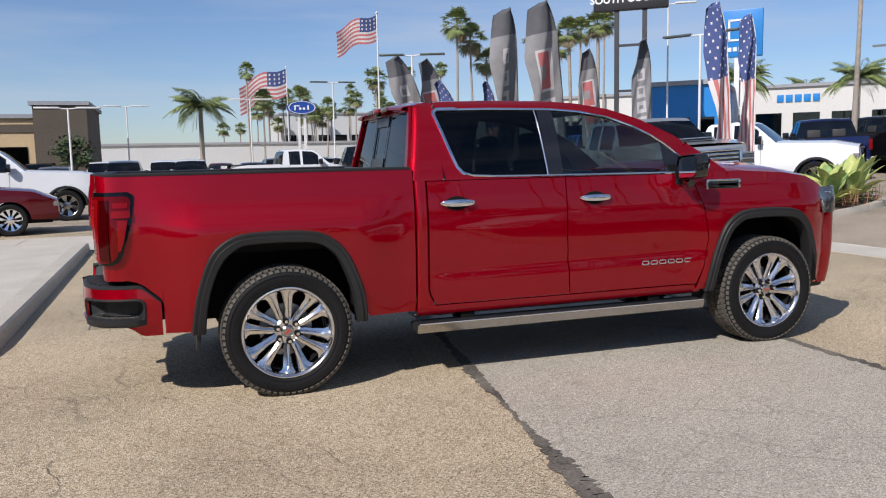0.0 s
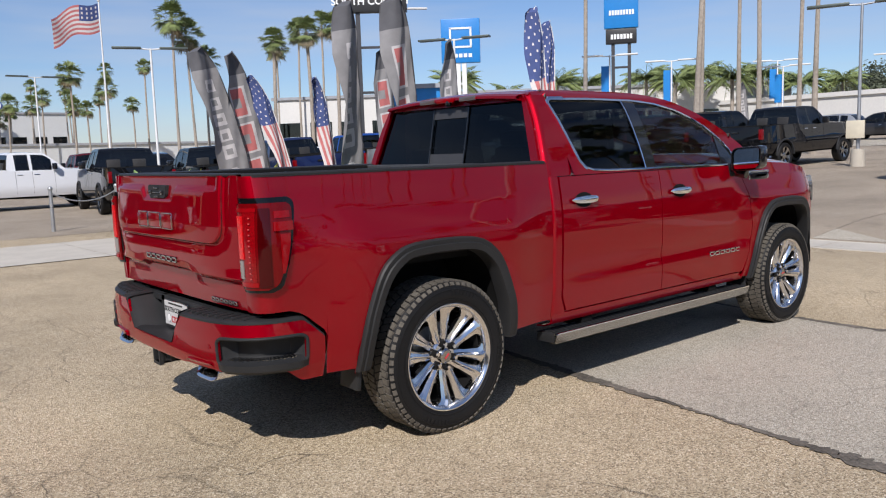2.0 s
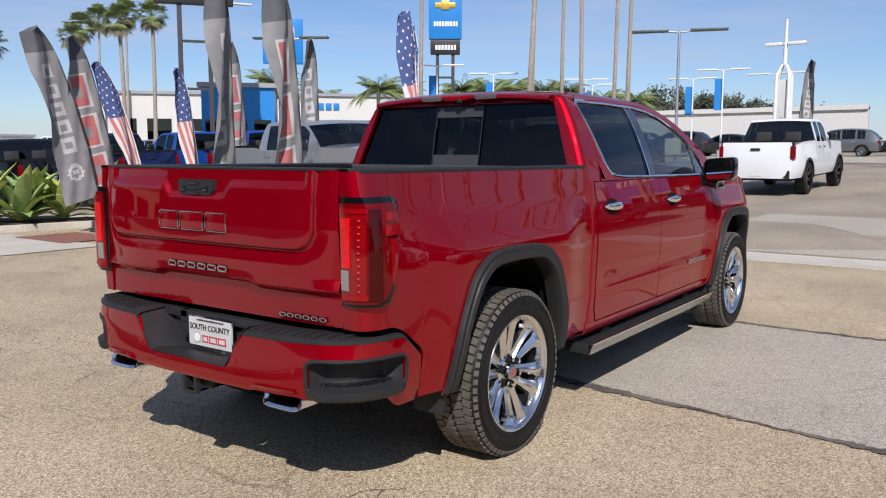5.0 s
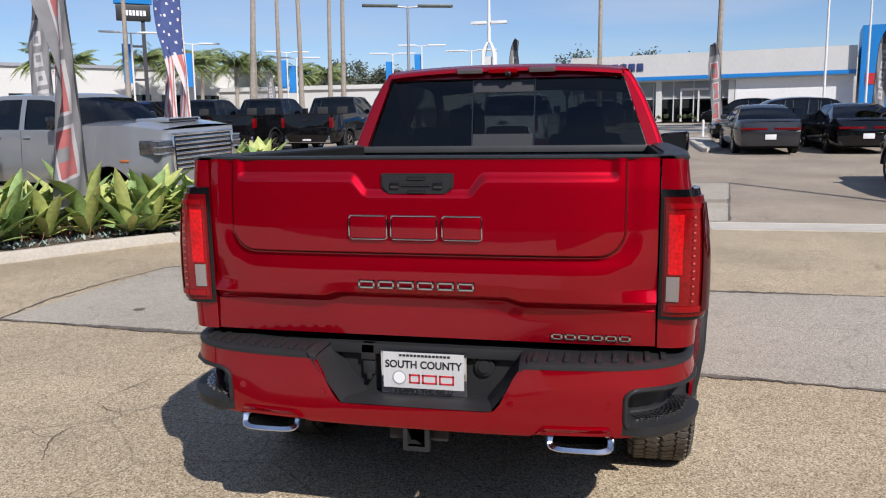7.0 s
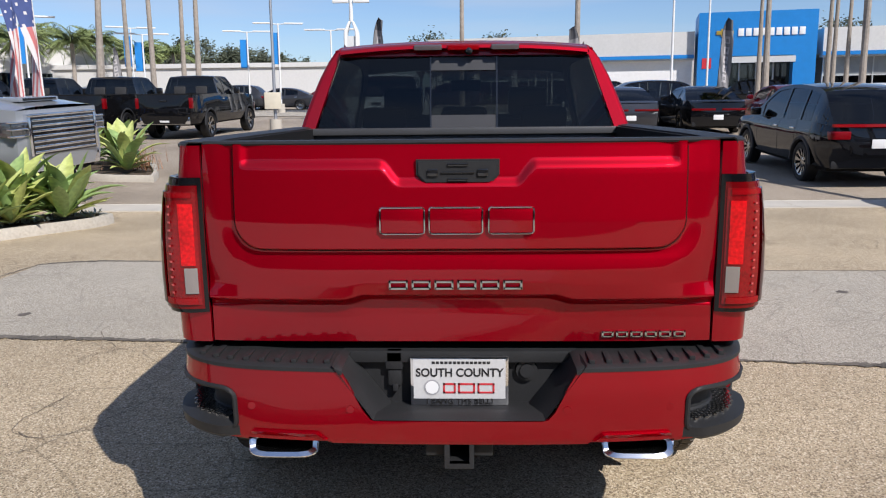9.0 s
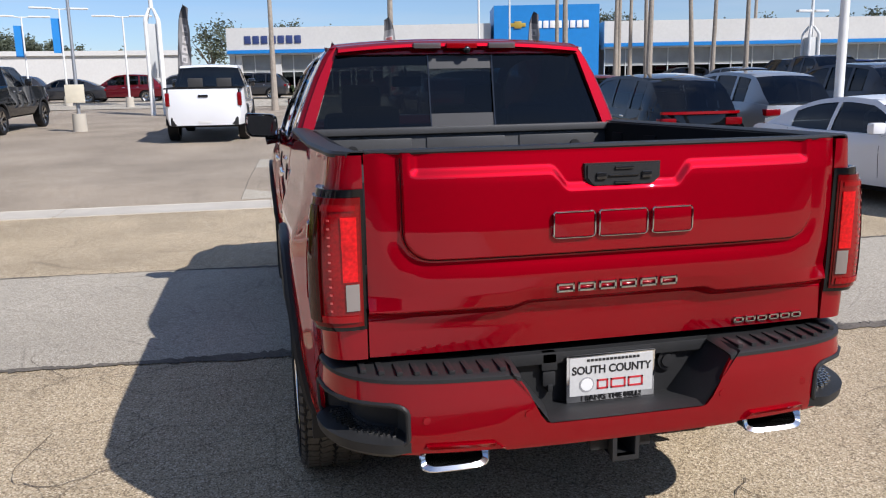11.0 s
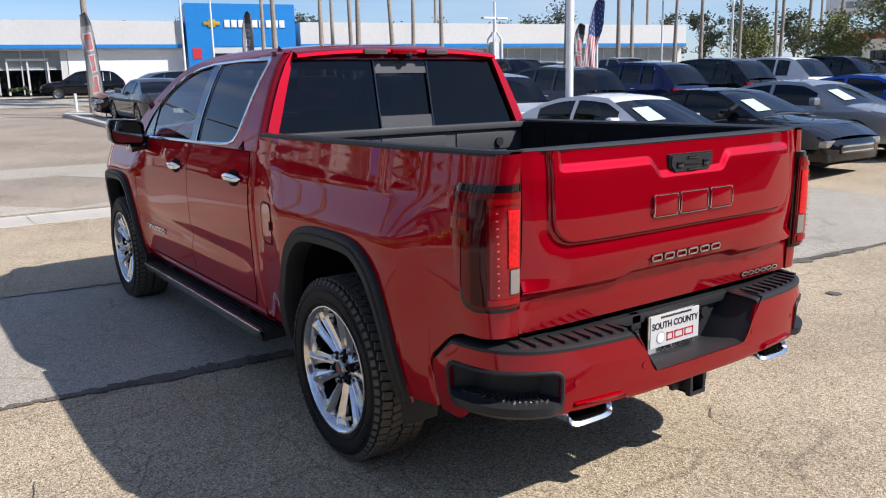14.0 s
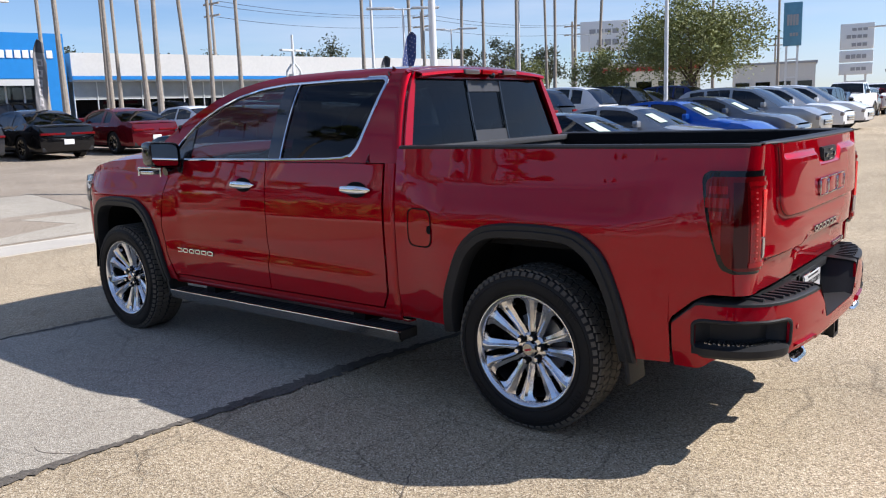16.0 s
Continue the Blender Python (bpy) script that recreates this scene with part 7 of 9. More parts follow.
# ---------------------------------------------------------------- buildings
STUCCO = grain(material("white stucco", (0.60, 0.59, 0.56), 0.85), 6, 0.07, 0.1)
BLUE_PANEL = grain(material("blue metal panel", (0.012, 0.20, 0.54), 0.4), 3, 0.08)
WHITE_WALL = grain(material("bright white wall", (0.80, 0.79, 0.77), 0.85), 6, 0.06, 0.1)
SHOP_GLASS = glass("shop window", (0.16, 0.19, 0.20), 0.06)
SHADE = grain(material("pale grey fascia", (0.55, 0.56, 0.55), 0.7), 4, 0.06)
TANWALL = grain(material("tan wall", (0.52, 0.38, 0.22), 0.85), 5, 0.12, 0.1)
BROWNWALL = grain(material("dark brown wall", (0.10, 0.08, 0.06), 0.85), 8, 0.2, 0.1)
ROOFING = grain(material("grey roofing", (0.30, 0.31, 0.33), 0.9), 4, 0.15)
ORANGE = grain(material("orange-tan wall", (0.60, 0.36, 0.16), 0.85), 5, 0.12)
CREAM = grain(material("cream wall", (0.66, 0.60, 0.46), 0.85), 5, 0.1)


def bars(name, text_w, n, h, mat, parent, m, label=""):
    """A word that is kept as plain bars, side by side."""
    w = text_w / n
    for k in range(n):
        bm = bmesh.new()
        x0 = -text_w / 2 + k * w
        bx(bm, x0, x0 + w * 0.76, -0.02, 0.02, -h / 2, h / 2, 0.01)
        ob = part(name, bm, mat, parent, label)
        ob.matrix_basis = m


def block(name, bm_boxes, mat, parent, label=""):
    bm = bmesh.new()
    for b in bm_boxes:
        bx(bm, *b)
    return part(name, bm, mat, parent, label, flat=True)


# showroom: own axes run along its front (u to the right as seen), outwards v towards the lot
SHOW = Matrix.Translation((58.2, 3.0, ground_z(58) + 0.05)) @ Matrix.Rotation(math.atan2(-0.978, -0.21), 4, "Z")
# opaque grey: the upper panes' reflection is put into the colour
GREY_GLASS = grain(material("grey filmed pane", (0.27, 0.28, 0.275), 0.3, spec=0.5), 1.5, 0.25)
show = thing("showroom", "long white car showroom with a blue stripe and glass front", "building", m=SHOW)
# wall boxes in (u, v, z); the front is v = 0, the inside v > 0
block("roof_fascia", [(0, 19.0, -0.6, 12, 3.15, 4.75), (27.2, 62, -0.6, 12, 3.15, 4.75)], STUCCO, show, "white parapet")
block("blue_stripe", [(-0.02, 19.0, -0.66, -0.6, 2.95, 3.2), (27.2, 62.02, -0.66, -0.6, 2.95, 3.2)], BLUE_PANEL, show, "blue stripe under the parapet")
block("soffit", [(0, 19, -0.55, 0.4, 2.85, 3.14), (27.2, 62, -0.55, 0.4, 2.85, 3.14)], SHADE, show)
block("back_wall", [(0, 62, 8.0, 8.4, 0, 4.6)], STUCCO, show)
block("left_end_wall", [(0, 0.4, 0, 8.2, 0, 3.2)], STUCCO, show)
block("white_wall", [(11.6, 18.9, -0.1, 0.4, 0, 2.9)], WHITE_WALL, show, "plain white wall panel")
block("right_end_wall", [(61.6, 62, 0, 8.2, 0, 3.2)], STUCCO, show)
for u0 in (0.5, 3.35, 6.2, 11.15):
    block("column", [(u0, u0 + 0.4, -0.1, 0.15, 0, 2.9)], STUCCO, show, "pale column")
for a, b, n in ((0.4, 11.6, 8), (27.4, 61.6, 22)):
    w = (b - a) / n
    for k in range(n):
        win = block("window", [(a + k * w + 0.05, a + (k + 1) * w - 0.05, 0.2, 0.23, 0.12, 1.62)], SHOP_GLASS, show, "dark shop window")
        block("upper_panel", [(a + k * w + 0.03, a + (k + 1) * w - 0.03, 0.18, 0.26, 1.68, 2.9)], GREY_GLASS, win, "upper pane with its grey reflection painted in")
        block("mullion", [(a + k * w - 0.03, a + k * w + 0.03, 0.12, 0.3, 0.0, 2.9), (a + k * w + 0.03, a + (k + 1) * w - 0.03, 0.14, 0.27, 1.62, 1.68)], SHADE, win)
block("entrance_frame", [(7.9, 8.0, -0.05, 0.25, 0, 2.3), (10.3, 10.4, -0.05, 0.25, 0, 2.3), (7.9, 10.4, -0.05, 0.25, 2.2, 2.35), (9.1, 9.2, -0.05, 0.25, 0, 2.2)], STUCCO, show, "white door frame")
# blue portal
portal = thing("showroom_portal", "tall bright blue entrance portal with a white word sign", "building", m=SHOW)
block("portal_frame", [(19.2, 20.9, -1.2, 3, 0, 5.9), (25.3, 26.7, -1.2, 3, 0, 5.9), (20.9, 25.3, -1.2, 3, 3.0, 5.9)], BLUE_PANEL, portal, "bright blue portal")
block("portal_header", [(20.85, 25.45, -1.25, -1.1, 2.55, 2.95)], SHADE, portal)
block("portal_glass", [(20.9, 25.4, 0.1, 0.14, 0, 3.0)], SHOP_GLASS, portal)
for k in range(5):
    block("portal_mullion", [(20.9 + k * 1.1, 21.0 + k * 1.1, 0.0, 0.1, 0, 3.0)], SHADE, portal)
bars("sign_bar", 4.3, 9, 0.50, WHITE, portal, Matrix.Translation((23.9, -1.24, 4.55)), "white sign letter kept as a bar")
bm = bmesh.new()
bx(bm, 20.35, 21.45, -1.27, -1.21, 4.42, 4.68, 0.02)
bx(bm, 20.65, 21.15, -1.28, -1.20, 4.30, 4.80, 0.02)
part("sign_emblem", bm, material("gold emblem", (0.62, 0.42, 0.08), 0.35, 0.6), portal, "gold emblem")
bars("word_bar", 4.2, 7, 0.55, INK_BLUE, show, Matrix.Translation((3.4, -0.64, 3.9)), "dark blue sign letter kept as a bar")
block("red_flower_sign", [(19.5, 20.1, -1.23, -1.2, 2.2, 2.9)], INK_RED, portal)
# low hedge at its foot
HEDGE = grain(material("hedge leaves", (0.07, 0.10, 0.035), 0.8), 10, 0.5, 0.6, dist=0.05)


def foliage(n, size, seed, spread, mat, name, parent=None, label="", squash=1.0):
    """A crown of many small leaf cards with gaps between clumps."""
    r = random.Random(seed)
    verts, faces = [], []
    clumps = []
    for k in range(max(6, n // 90)):
        d = Vector((r.gauss(0, 1), r.gauss(0, 1), r.gauss(0, 1))).normalized() * r.uniform(0.35, 1.0)
        clumps.append((Vector((d.x * spread[0], d.y * spread[1], d.z * spread[2])), r.uniform(0.22, 0.42) * min(spread)))
    for k in range(n):
        c, rad = clumps[r.randrange(len(clumps))]
        p = c + Vector((r.gauss(0, 0.6), r.gauss(0, 0.6), r.gauss(0, 0.5))) * rad
        a = Vector((r.gauss(0, 1), r.gauss(0, 1), r.gauss(0, 0.6))).normalized()
        b = a.cross(Vector((r.gauss(0, 1), r.gauss(0, 1), r.gauss(0, 1)))).normalized()
        s_ = size * r.uniform(0.6, 1.4)
        i = len(verts)
        verts += [p - a * s_, p + b * s_ * 0.45, p + a * s_, p - b * s_ * 0.45]
        faces.append((i, i + 1, i + 2, i + 3))
    me = bpy.data.meshes.new(name)
    me.from_pydata([tuple(v) for v in verts], [], faces)
    me.materials.append(mat)
    ob = new(name, me)
    if parent is not None:
        ob.parent = parent
    if label:
        tagged(ob, label)
    return ob


for k in range(9):
    h = foliage(420, 0.09, 40 + k, (0.9, 0.35, 0.28), HEDGE, "shrub")
    h.matrix_world = SHOW @ Matrix.Translation((1.0 + 1.9 * k, -2.6, 0.3))
    tagged(h, "low clipped dark shrub along the showroom front", "shrub", "shrubs before the showroom")
sheet("pavement", ((51.8, 2), (54.2, 3), (42.5, -56), (40.0, -56)), CONCRETE, "pale pavement before the showroom", 0.06, 4)

# long white wall across the street, with its parapet
bm = bmesh.new()
bx(bm, 62, 62.5, 6, 64, 0, 5.1)
bx(bm, 61.8, 62.6, 6, 64, 4.9, 5.25)
tagged(part("wall_long", bm, STUCCO, None, flat=True), "long plain white wall across the street", "wall", kind="structure")


def low_building(name, label, m, w, d, h, wall, windows=0, band=None, roof=ROOFING):
    b = thing(name, label, "building", m=m)
    block("wall", [(-w / 2, w / 2, 0, d, 0, h)], wall, b)
    block("roof", [(-w / 2 - 0.2, w / 2 + 0.2, -0.2, d + 0.2, h, h + 0.25)], roof, b)
    if band:
        block("band", [(-w / 2 - 0.05, w / 2 + 0.05, -0.08, -0.02, h - 0.9, h - 0.4)], band, b)
    for k in range(windows):
        x0 = -w / 2 + (k + 0.15) * w / windows
        win = block("window", [(x0, x0 + 0.7 * w / windows, -0.05, -0.02, 0.5, h * 0.6)], SHOP_GLASS, b)
        block("sill", [(x0 - 0.05, x0 + 0.7 * w / windows + 0.05, -0.12, -0.02, 0.42, 0.5)], SHADE, win)
    return b


def facing(x, y, head):
    """Axes of a building whose front looks towards heading head."""
    return Matrix.Translation((x, y, ground_z(x, y))) @ Matrix.Rotation(radians(head + 90), 4, "Z")


# white dealership with a blue word, tan block at the other end, far low shops
hb = low_building("dealership", "long white dealership building with a blue word", facing(50, 46, 225), 46, 14, 5.2, STUCCO, 16, None)
bars("sign_bar", 3.4, 5, 0.6, BLUE_PANEL, hb, Matrix.Translation((-2.0, -0.06, 4.3)), "blue sign letter kept as a bar")
low_building("dealership", "small blue dealership building with a glazed front", facing(27.0, 33.0, 226), 4, 9, 4.5, BLUE_PANEL, 3, None)
low_building("shop_building", "tan flat-roofed building with a dark brown end wall", facing(-24.5, 52, -90), 32, 12, 4.6, TANWALL, 6, BROWNWALL)
low_building("shop_building", "dark brown end of a low building", facing(-7.2, 51.5, -90), 3.2, 10, 5.4, BROWNWALL, 0)
low_building("shop_building", "long pale low building behind the distant lot", facing(16, 92, -90), 60, 14, 3.2, SHADE, 0, None)
low_building("shop_building", "grey far building with a gabled roof", facing(24, 120, -90), 16, 14, 8.0, SHADE, 6)
low_building("shop_building", "cream building far down the street", facing(40, -88, 115), 13, 12, 5.4, CREAM, 5, INK_RED)
low_building("shop_building", "pale building far down the street", facing(27, -95, 105), 9, 12, 5.0, STUCCO, 4, None)
low_building("shop_building", "pale yellow building beyond the tree", facing(10, -92, 95), 9, 12, 3.6, ORANGE, 4, None)
# added block out of view, something for the truck's paint to mirror
low_building("dealership", "unseen low grey block with dark glass, added for reflections", facing(-44, 26, 0), 40, 14, 4.6, SHADE, 10, BROWNWALL)
# added blocks behind the camera, out of view, only to shape reflections in the paintwork
low_building("dealership", "unseen plain dark brown block, added for dark reflections in the paint", facing(-14, -6, 0), 50, 10, 5.2, BROWNWALL)
low_building("shop_building", "unseen cream block with windows, added behind the lot for reflections", facing(-34, -24, 10), 40, 12, 5.5, CREAM, 12, INK_RED)
low_building("shop_building", "unseen pale block, added at the lot's side for reflections", facing(-30, -46, 90), 36, 12, 4.5, STUCCO, 12, None)


# ---------------------------------------------------------------- palms and trees
TRUNK = grain(material("palm trunk", (0.33, 0.285, 0.235), 0.95), 9, 0.3, 0.5, dist=0.03)
FROND = grain(material("palm frond", (0.19, 0.235, 0.085), 0.55), 4, 0.4)
FROND_DRY = grain(material("dry palm skirt", (0.26, 0.22, 0.14), 0.9), 4, 0.3)


def crown_fan(seed, rad):
    """Fan-palm crown: stiff fans on stalks, dry ones hanging below."""
    r = random.Random(seed)
    green, dry = ([], []), ([], [])
    for k in range(58):
        hang = k >= 51
        az, el = r.uniform(0, 6.283), (r.uniform(-75, -35) if hang else r.uniform(-48, 88))
        d = Vector((math.cos(az) * math.cos(radians(el)), math.sin(az) * math.cos(radians(el)), math.sin(radians(el))))
        ln = rad * r.uniform(0.35, 0.62)
        side = d.cross(Vector((0, 0, 1))).normalized()
        upv = side.cross(d)
        tip = d * ln
        v, f = dry if hang else green
        i = len(v)
        v += [side * 0.02, -side * 0.02, tip - side * 0.02, tip + side * 0.02]
        f.append((i, i + 1, i + 2, i + 3))
        for b in range(13):
            g = radians(-78 + 156 * b / 12)
            q = (d * math.cos(g) + side * math.sin(g) + upv * r.uniform(-0.12, 0.05)).normalized()
            e = rad * r.uniform(0.38, 0.5)
            w = side * math.cos(g) - d * math.sin(g)
            i = len(v)
            v += [tip, tip + q * e * 0.5 + w * 0.03 * rad, tip + q * e + Vector((0, 0, -0.12 * rad)), tip + q * e * 0.5 - w * 0.03 * rad]
            f.append((i, i + 1, i + 2, i + 3))
    return green, dry


def crown_feather(seed, rad):
    """Feather-palm crown: long arching fronds with drooping leaflets."""
    r = random.Random(seed)
    v, f = [], []
    for k in range(34):
        az, el = r.uniform(0, 6.283), radians(r.uniform(5, 75))
        dirh = Vector((math.cos(az), math.sin(az), 0))
        side = Vector((-math.sin(az), math.cos(az), 0))
        ln = rad * r.uniform(0.85, 1.1)
        prev = None
        for t in np.linspace(0, 1, 15):
            p = dirh * ln * t * math.cos(el * (1 - 0.5 * t)) + Vector((0, 0, ln * (math.sin(el) * t - 0.85 * t * t * (0.5 + 0.5 * math.cos(el)))))
            if prev is not None:
                i = len(v)
                v += [prev - side * 0.02, prev + side * 0.02, p + side * 0.02, p - side * 0.02]
                f.append((i, i + 1, i + 2, i + 3))
                for s in (1, -1):
                    e = rad * 0.30 * math.sin(math.pi * min(0.98, t * 0.9 + 0.08))
                    q = (side * s + dirh * 0.5 + Vector((0, 0, -0.75 + r.uniform(-0.2, 0.2)))).normalized()
                    for off in (0.0, 0.5):
                        b0 = prev.lerp(p, off)
                        i = len(v)
                        v += [b0, b0 + dirh * 0.06 * rad / 2 + q * e * 0.5, b0 + q * e, b0 - dirh * 0.02 + q * e * 0.5]
                        f.append((i, i + 1, i + 2, i + 3))
            prev = p
    return v, f


def mesh_of(name, v, f, mat):
    me = bpy.data.meshes.new(name)
    me.from_pydata([tuple(p) for p in v], [], f)
    me.materials.append(mat)
    return me


FANS = []
for k in range(3):
    g, d = crown_fan(k, 1.55)
    FANS.append((mesh_of("crown", *g, FROND), mesh_of("dry_skirt", *d, FROND_DRY)))
FEATHERS = [mesh_of("crown", *crown_feather(k, 2.6), FROND) for k in range(2)]


def palm(x, y, h, seed, feather=False, r=0.20, lean=0.0, group="street palms", size=1.0):
    rr = random.Random(seed)
    z = ground_z(x, y)
    p = thing("palm_tree", "feathery arching palm on a short grey trunk" if feather else "tall thin fan palm with a bare grey trunk", "palm tree", group, Matrix.Translation((x, y, z)))
    bm = bmesh.new()
    az = rr.uniform(0, 6.28)
    pts, rad = [], []
    for t in np.linspace(0, 1, 15):
        b = lean * h * (t**1.6) + 0.12 * math.sin(3 * t + seed)
        pts.append((b * math.cos(az), b * math.sin(az), h * t - 0.05))
        rad.append(r * (1.35 - 0.62 * min(1, t * 3) ** 0.5 * 1.0 - 0.12 * t + 0.03 * rr.random()))
    tube(bm, pts, rad, 10)
    part("trunk", bm, TRUNK, p)
    tip = Vector(pts[-1])
    if feather:
        c = new("crown", FEATHERS[seed % 2])
        c.parent = p
        c.matrix_basis = Matrix.Translation(tip) @ Matrix.Rotation(seed, 4, "Z") @ Matrix.Scale(size, 4)
    else:
        for me in FANS[seed % 3]:
            c = new(me.name.split(".")[0], me)
            c.parent = p
            c.matrix_basis = Matrix.Translation(tip) @ Matrix.Rotation(seed * 1.7, 4, "Z") @ Matrix.Scale(size, 4)
    return p


def at(t_eye, az, d):
    """A place d metres from a stand, at a bearing."""
    return t_eye[0] + d * math.cos(radians(az)), t_eye[1] + d * math.sin(radians(az))


E0, E3, E8, E16 = (-0.66, -6.02), (-3.24, -3.32), (-3.54, -0.09), (-2.13, 4.26)
# bare trunks along the street; their crowns stand above the view
for k, (e, az, d) in enumerate(((E3, 30.1, 33), (E3, 26.7, 36), (E3, 23.3, 39), (E8, 24.9, 31), (E8, 22.9, 36), (E8, 19.5, 38), (E8, 0.7, 38), (E8, -7.3, 34), (E8, -19.1, 40), (E8, -23.5, 45), (E8, -25.3, 40),
                               (E16, -26.8, 37), (E16, -29.4, 42), (E16, -29.9, 46), (E16, -32.5, 36), (E16, -34.3, 42), (E16, -35.7, 41), (E16, -37.7, 42), (E16, -46.2, 44), (E16, -49.4, 47), (E16, -50.3, 46), (E16, -53.0, 50), (E16, -54.5, 52), (E16, -56.7, 54), (E16, -58.8, 56), (E16, -59.4, 50), (E16, -60.9, 55), (E16, -62.5, 58), (E0, 44.1, 34), (E16, -70.0, 62), (E16, -73.8, 66))):
    palm(*at(e, az, d), 13.5 + (k * 7) % 5, k + 3, r=0.115 + 0.008 * (k % 4), lean=0.010 * (k % 4))
# groups of palms whose crowns show
for k, (x, y, h, sz) in enumerate(((21.0, 53.5, 11.2, 1.0), (22.6, 54.5, 10.2, 1.0), (24.4, 56, 8.6, 0.95), (35.0, 59.5, 11.6, 0.95), (36.8, 58.5, 12.2, 0.95), (34.0, 62, 10.4, 0.95), (20.2, 33.6, 7.6, 0.62), (18.6, 34.5, 7.2, 0.58), (21.6, 33.0, 7.9, 0.62))):
    palm(x, y, h, k + 51, r=0.14, size=sz, group="palms beyond the lot")
rnd = random.Random(8)
for k in range(34):
    t = k / 34
    palm(9.0 + 22 * t + rnd.uniform(-2.5, 2.5), 66 + 60 * rnd.random(), rnd.uniform(6.0, 11.0), k + 80, r=0.13, size=rnd.uniform(0.65, 1.0), group="palms along the distant street")
palm(1.6, 53, 5.6, 4, True, r=0.24, group="feather palms", size=1.0)
for k, (az, d, h, sz) in enumerate(((40.5, 62, 5.2, 0.9), (34.6, 70, 5.6, 1.0), (32.5, 60, 4.8, 0.9), (31.0, 72, 5.6, 1.0), (29.0, 66, 5.0, 0.95), (27.2, 74, 5.5, 1.0), (47.6, 66, 6.0, 1.0), (38.5, 80, 6, 1.0), (24.8, 76, 4.8, 0.95), (22.5, 80, 5.0, 0.95), (44.0, 75, 5.2, 0.9))):
    x, y = at(E3, az, d)
    palm(x, y, h, k + 5, True, r=0.22, group="feather palms", size=sz)

BARK = grain(material("tree bark", (0.12, 0.09, 0.065), 0.95), 14, 0.3, 0.5, dist=0.02)
LEAVES_G = grain(material("tree leaves", (0.20, 0.215, 0.06), 0.6), 3, 0.45)
LEAVES_D = grain(material("dark tree leaves", (0.06, 0.085, 0.035), 0.8), 2, 0.45)
LEAVES_F = grain(material("far tree leaves", (0.085, 0.10, 0.062), 0.85), 2, 0.4)


def tree(x, y, h, spread, seed, mat, label, n=5200, size=0.13, name="tree"):
    r = random.Random(seed)
    t = thing(name, label, "tree", m=Matrix.Translation((x, y, ground_z(x, y))))
    bm = bmesh.new()
    th_ = h * 0.36
    tube(bm, [(0, 0, -0.1), (0.05, 0, th_ * 0.5), (0, 0.05, th_)], [0.024 * h, 0.019 * h, 0.016 * h], 9)
    for k in range(9):
        a = 6.283 * k / 9 + r.uniform(-0.3, 0.3)
        e = Vector((math.cos(a) * spread * r.uniform(0.45, 0.8), math.sin(a) * spread * r.uniform(0.45, 0.8), th_ + (h - th_) * r.uniform(0.3, 0.8)))
        b0 = Vector((0, 0, th_ * r.uniform(0.7, 1.0)))
        tube(bm, [b0, b0.lerp(e, 0.5) + Vector((0, 0, 0.25)), e], [0.010 * h, 0.006 * h, 0.002 * h], 6)
    part("trunk", bm, BARK, t)
    c = foliage(n, size, seed, (spread, spread, (h - th_) * 0.52), mat, "crown", t)
    c.matrix_basis = Matrix.Translation((0, 0, th_ + (h - th_) * 0.48))
    return t


tree(*at(E16, -68.6, 44), 6.1, 3.7, 3, LEAVES_G, "spreading street tree with thin yellow-green leaves", 22000, 0.085)
tree(*at(E16, -62.8, 46), 4.0, 1.7, 4, LEAVES_G, "small street tree with thin yellow-green leaves", 5000, 0.085)
tree(*at(E16, -57.5, 58), 4.4, 1.8, 6, LEAVES_G, "small street tree with thin leaves", 4500, 0.09)
tree(-6.2, 48.5, 3.6, 1.6, 7, LEAVES_D, "dark shrub tree beside the brown wall", 1600, 0.13)
# wooded rise and single crowns behind the roofs
for k in range(30):
    az = 9 + 17 * k / 30 + rnd.uniform(-0.4, 0.4)
    x, y = at(E8, az, rnd.uniform(118, 150))
    up = 5.2 + 3.4 * math.sin(math.pi * (26 - az) / 17) ** 2 + rnd.uniform(-1.2, 1.6)
    tree(x, y, up, rnd.uniform(2.6, 4.6), 200 + k, LEAVES_F, "hazy dark tree on the distant rise", 2200, 0.24)
for k, az in enumerate((-1.5, -5.2, -6.6, -12.6, -15, -26, -33, -36, -41.5, -44, -48.5, -51, -53.5, -56, -59, -65, 3.5)):
    x, y = at(E8 if k < 5 or k == 16 else E16, az, 130)
    tree(x, y, rnd.uniform(8.5, 11.5), rnd.uniform(2.4, 4.2), 300 + k, LEAVES_F, "dark tree behind the showroom roof", 1800, 0.25)


# ---------------------------------------------------------------- signs, lamps, flags
LAMP_HEAD = grain(material("lamp head", (0.10, 0.12, 0.11), 0.5, 0.4), 8, 0.2)


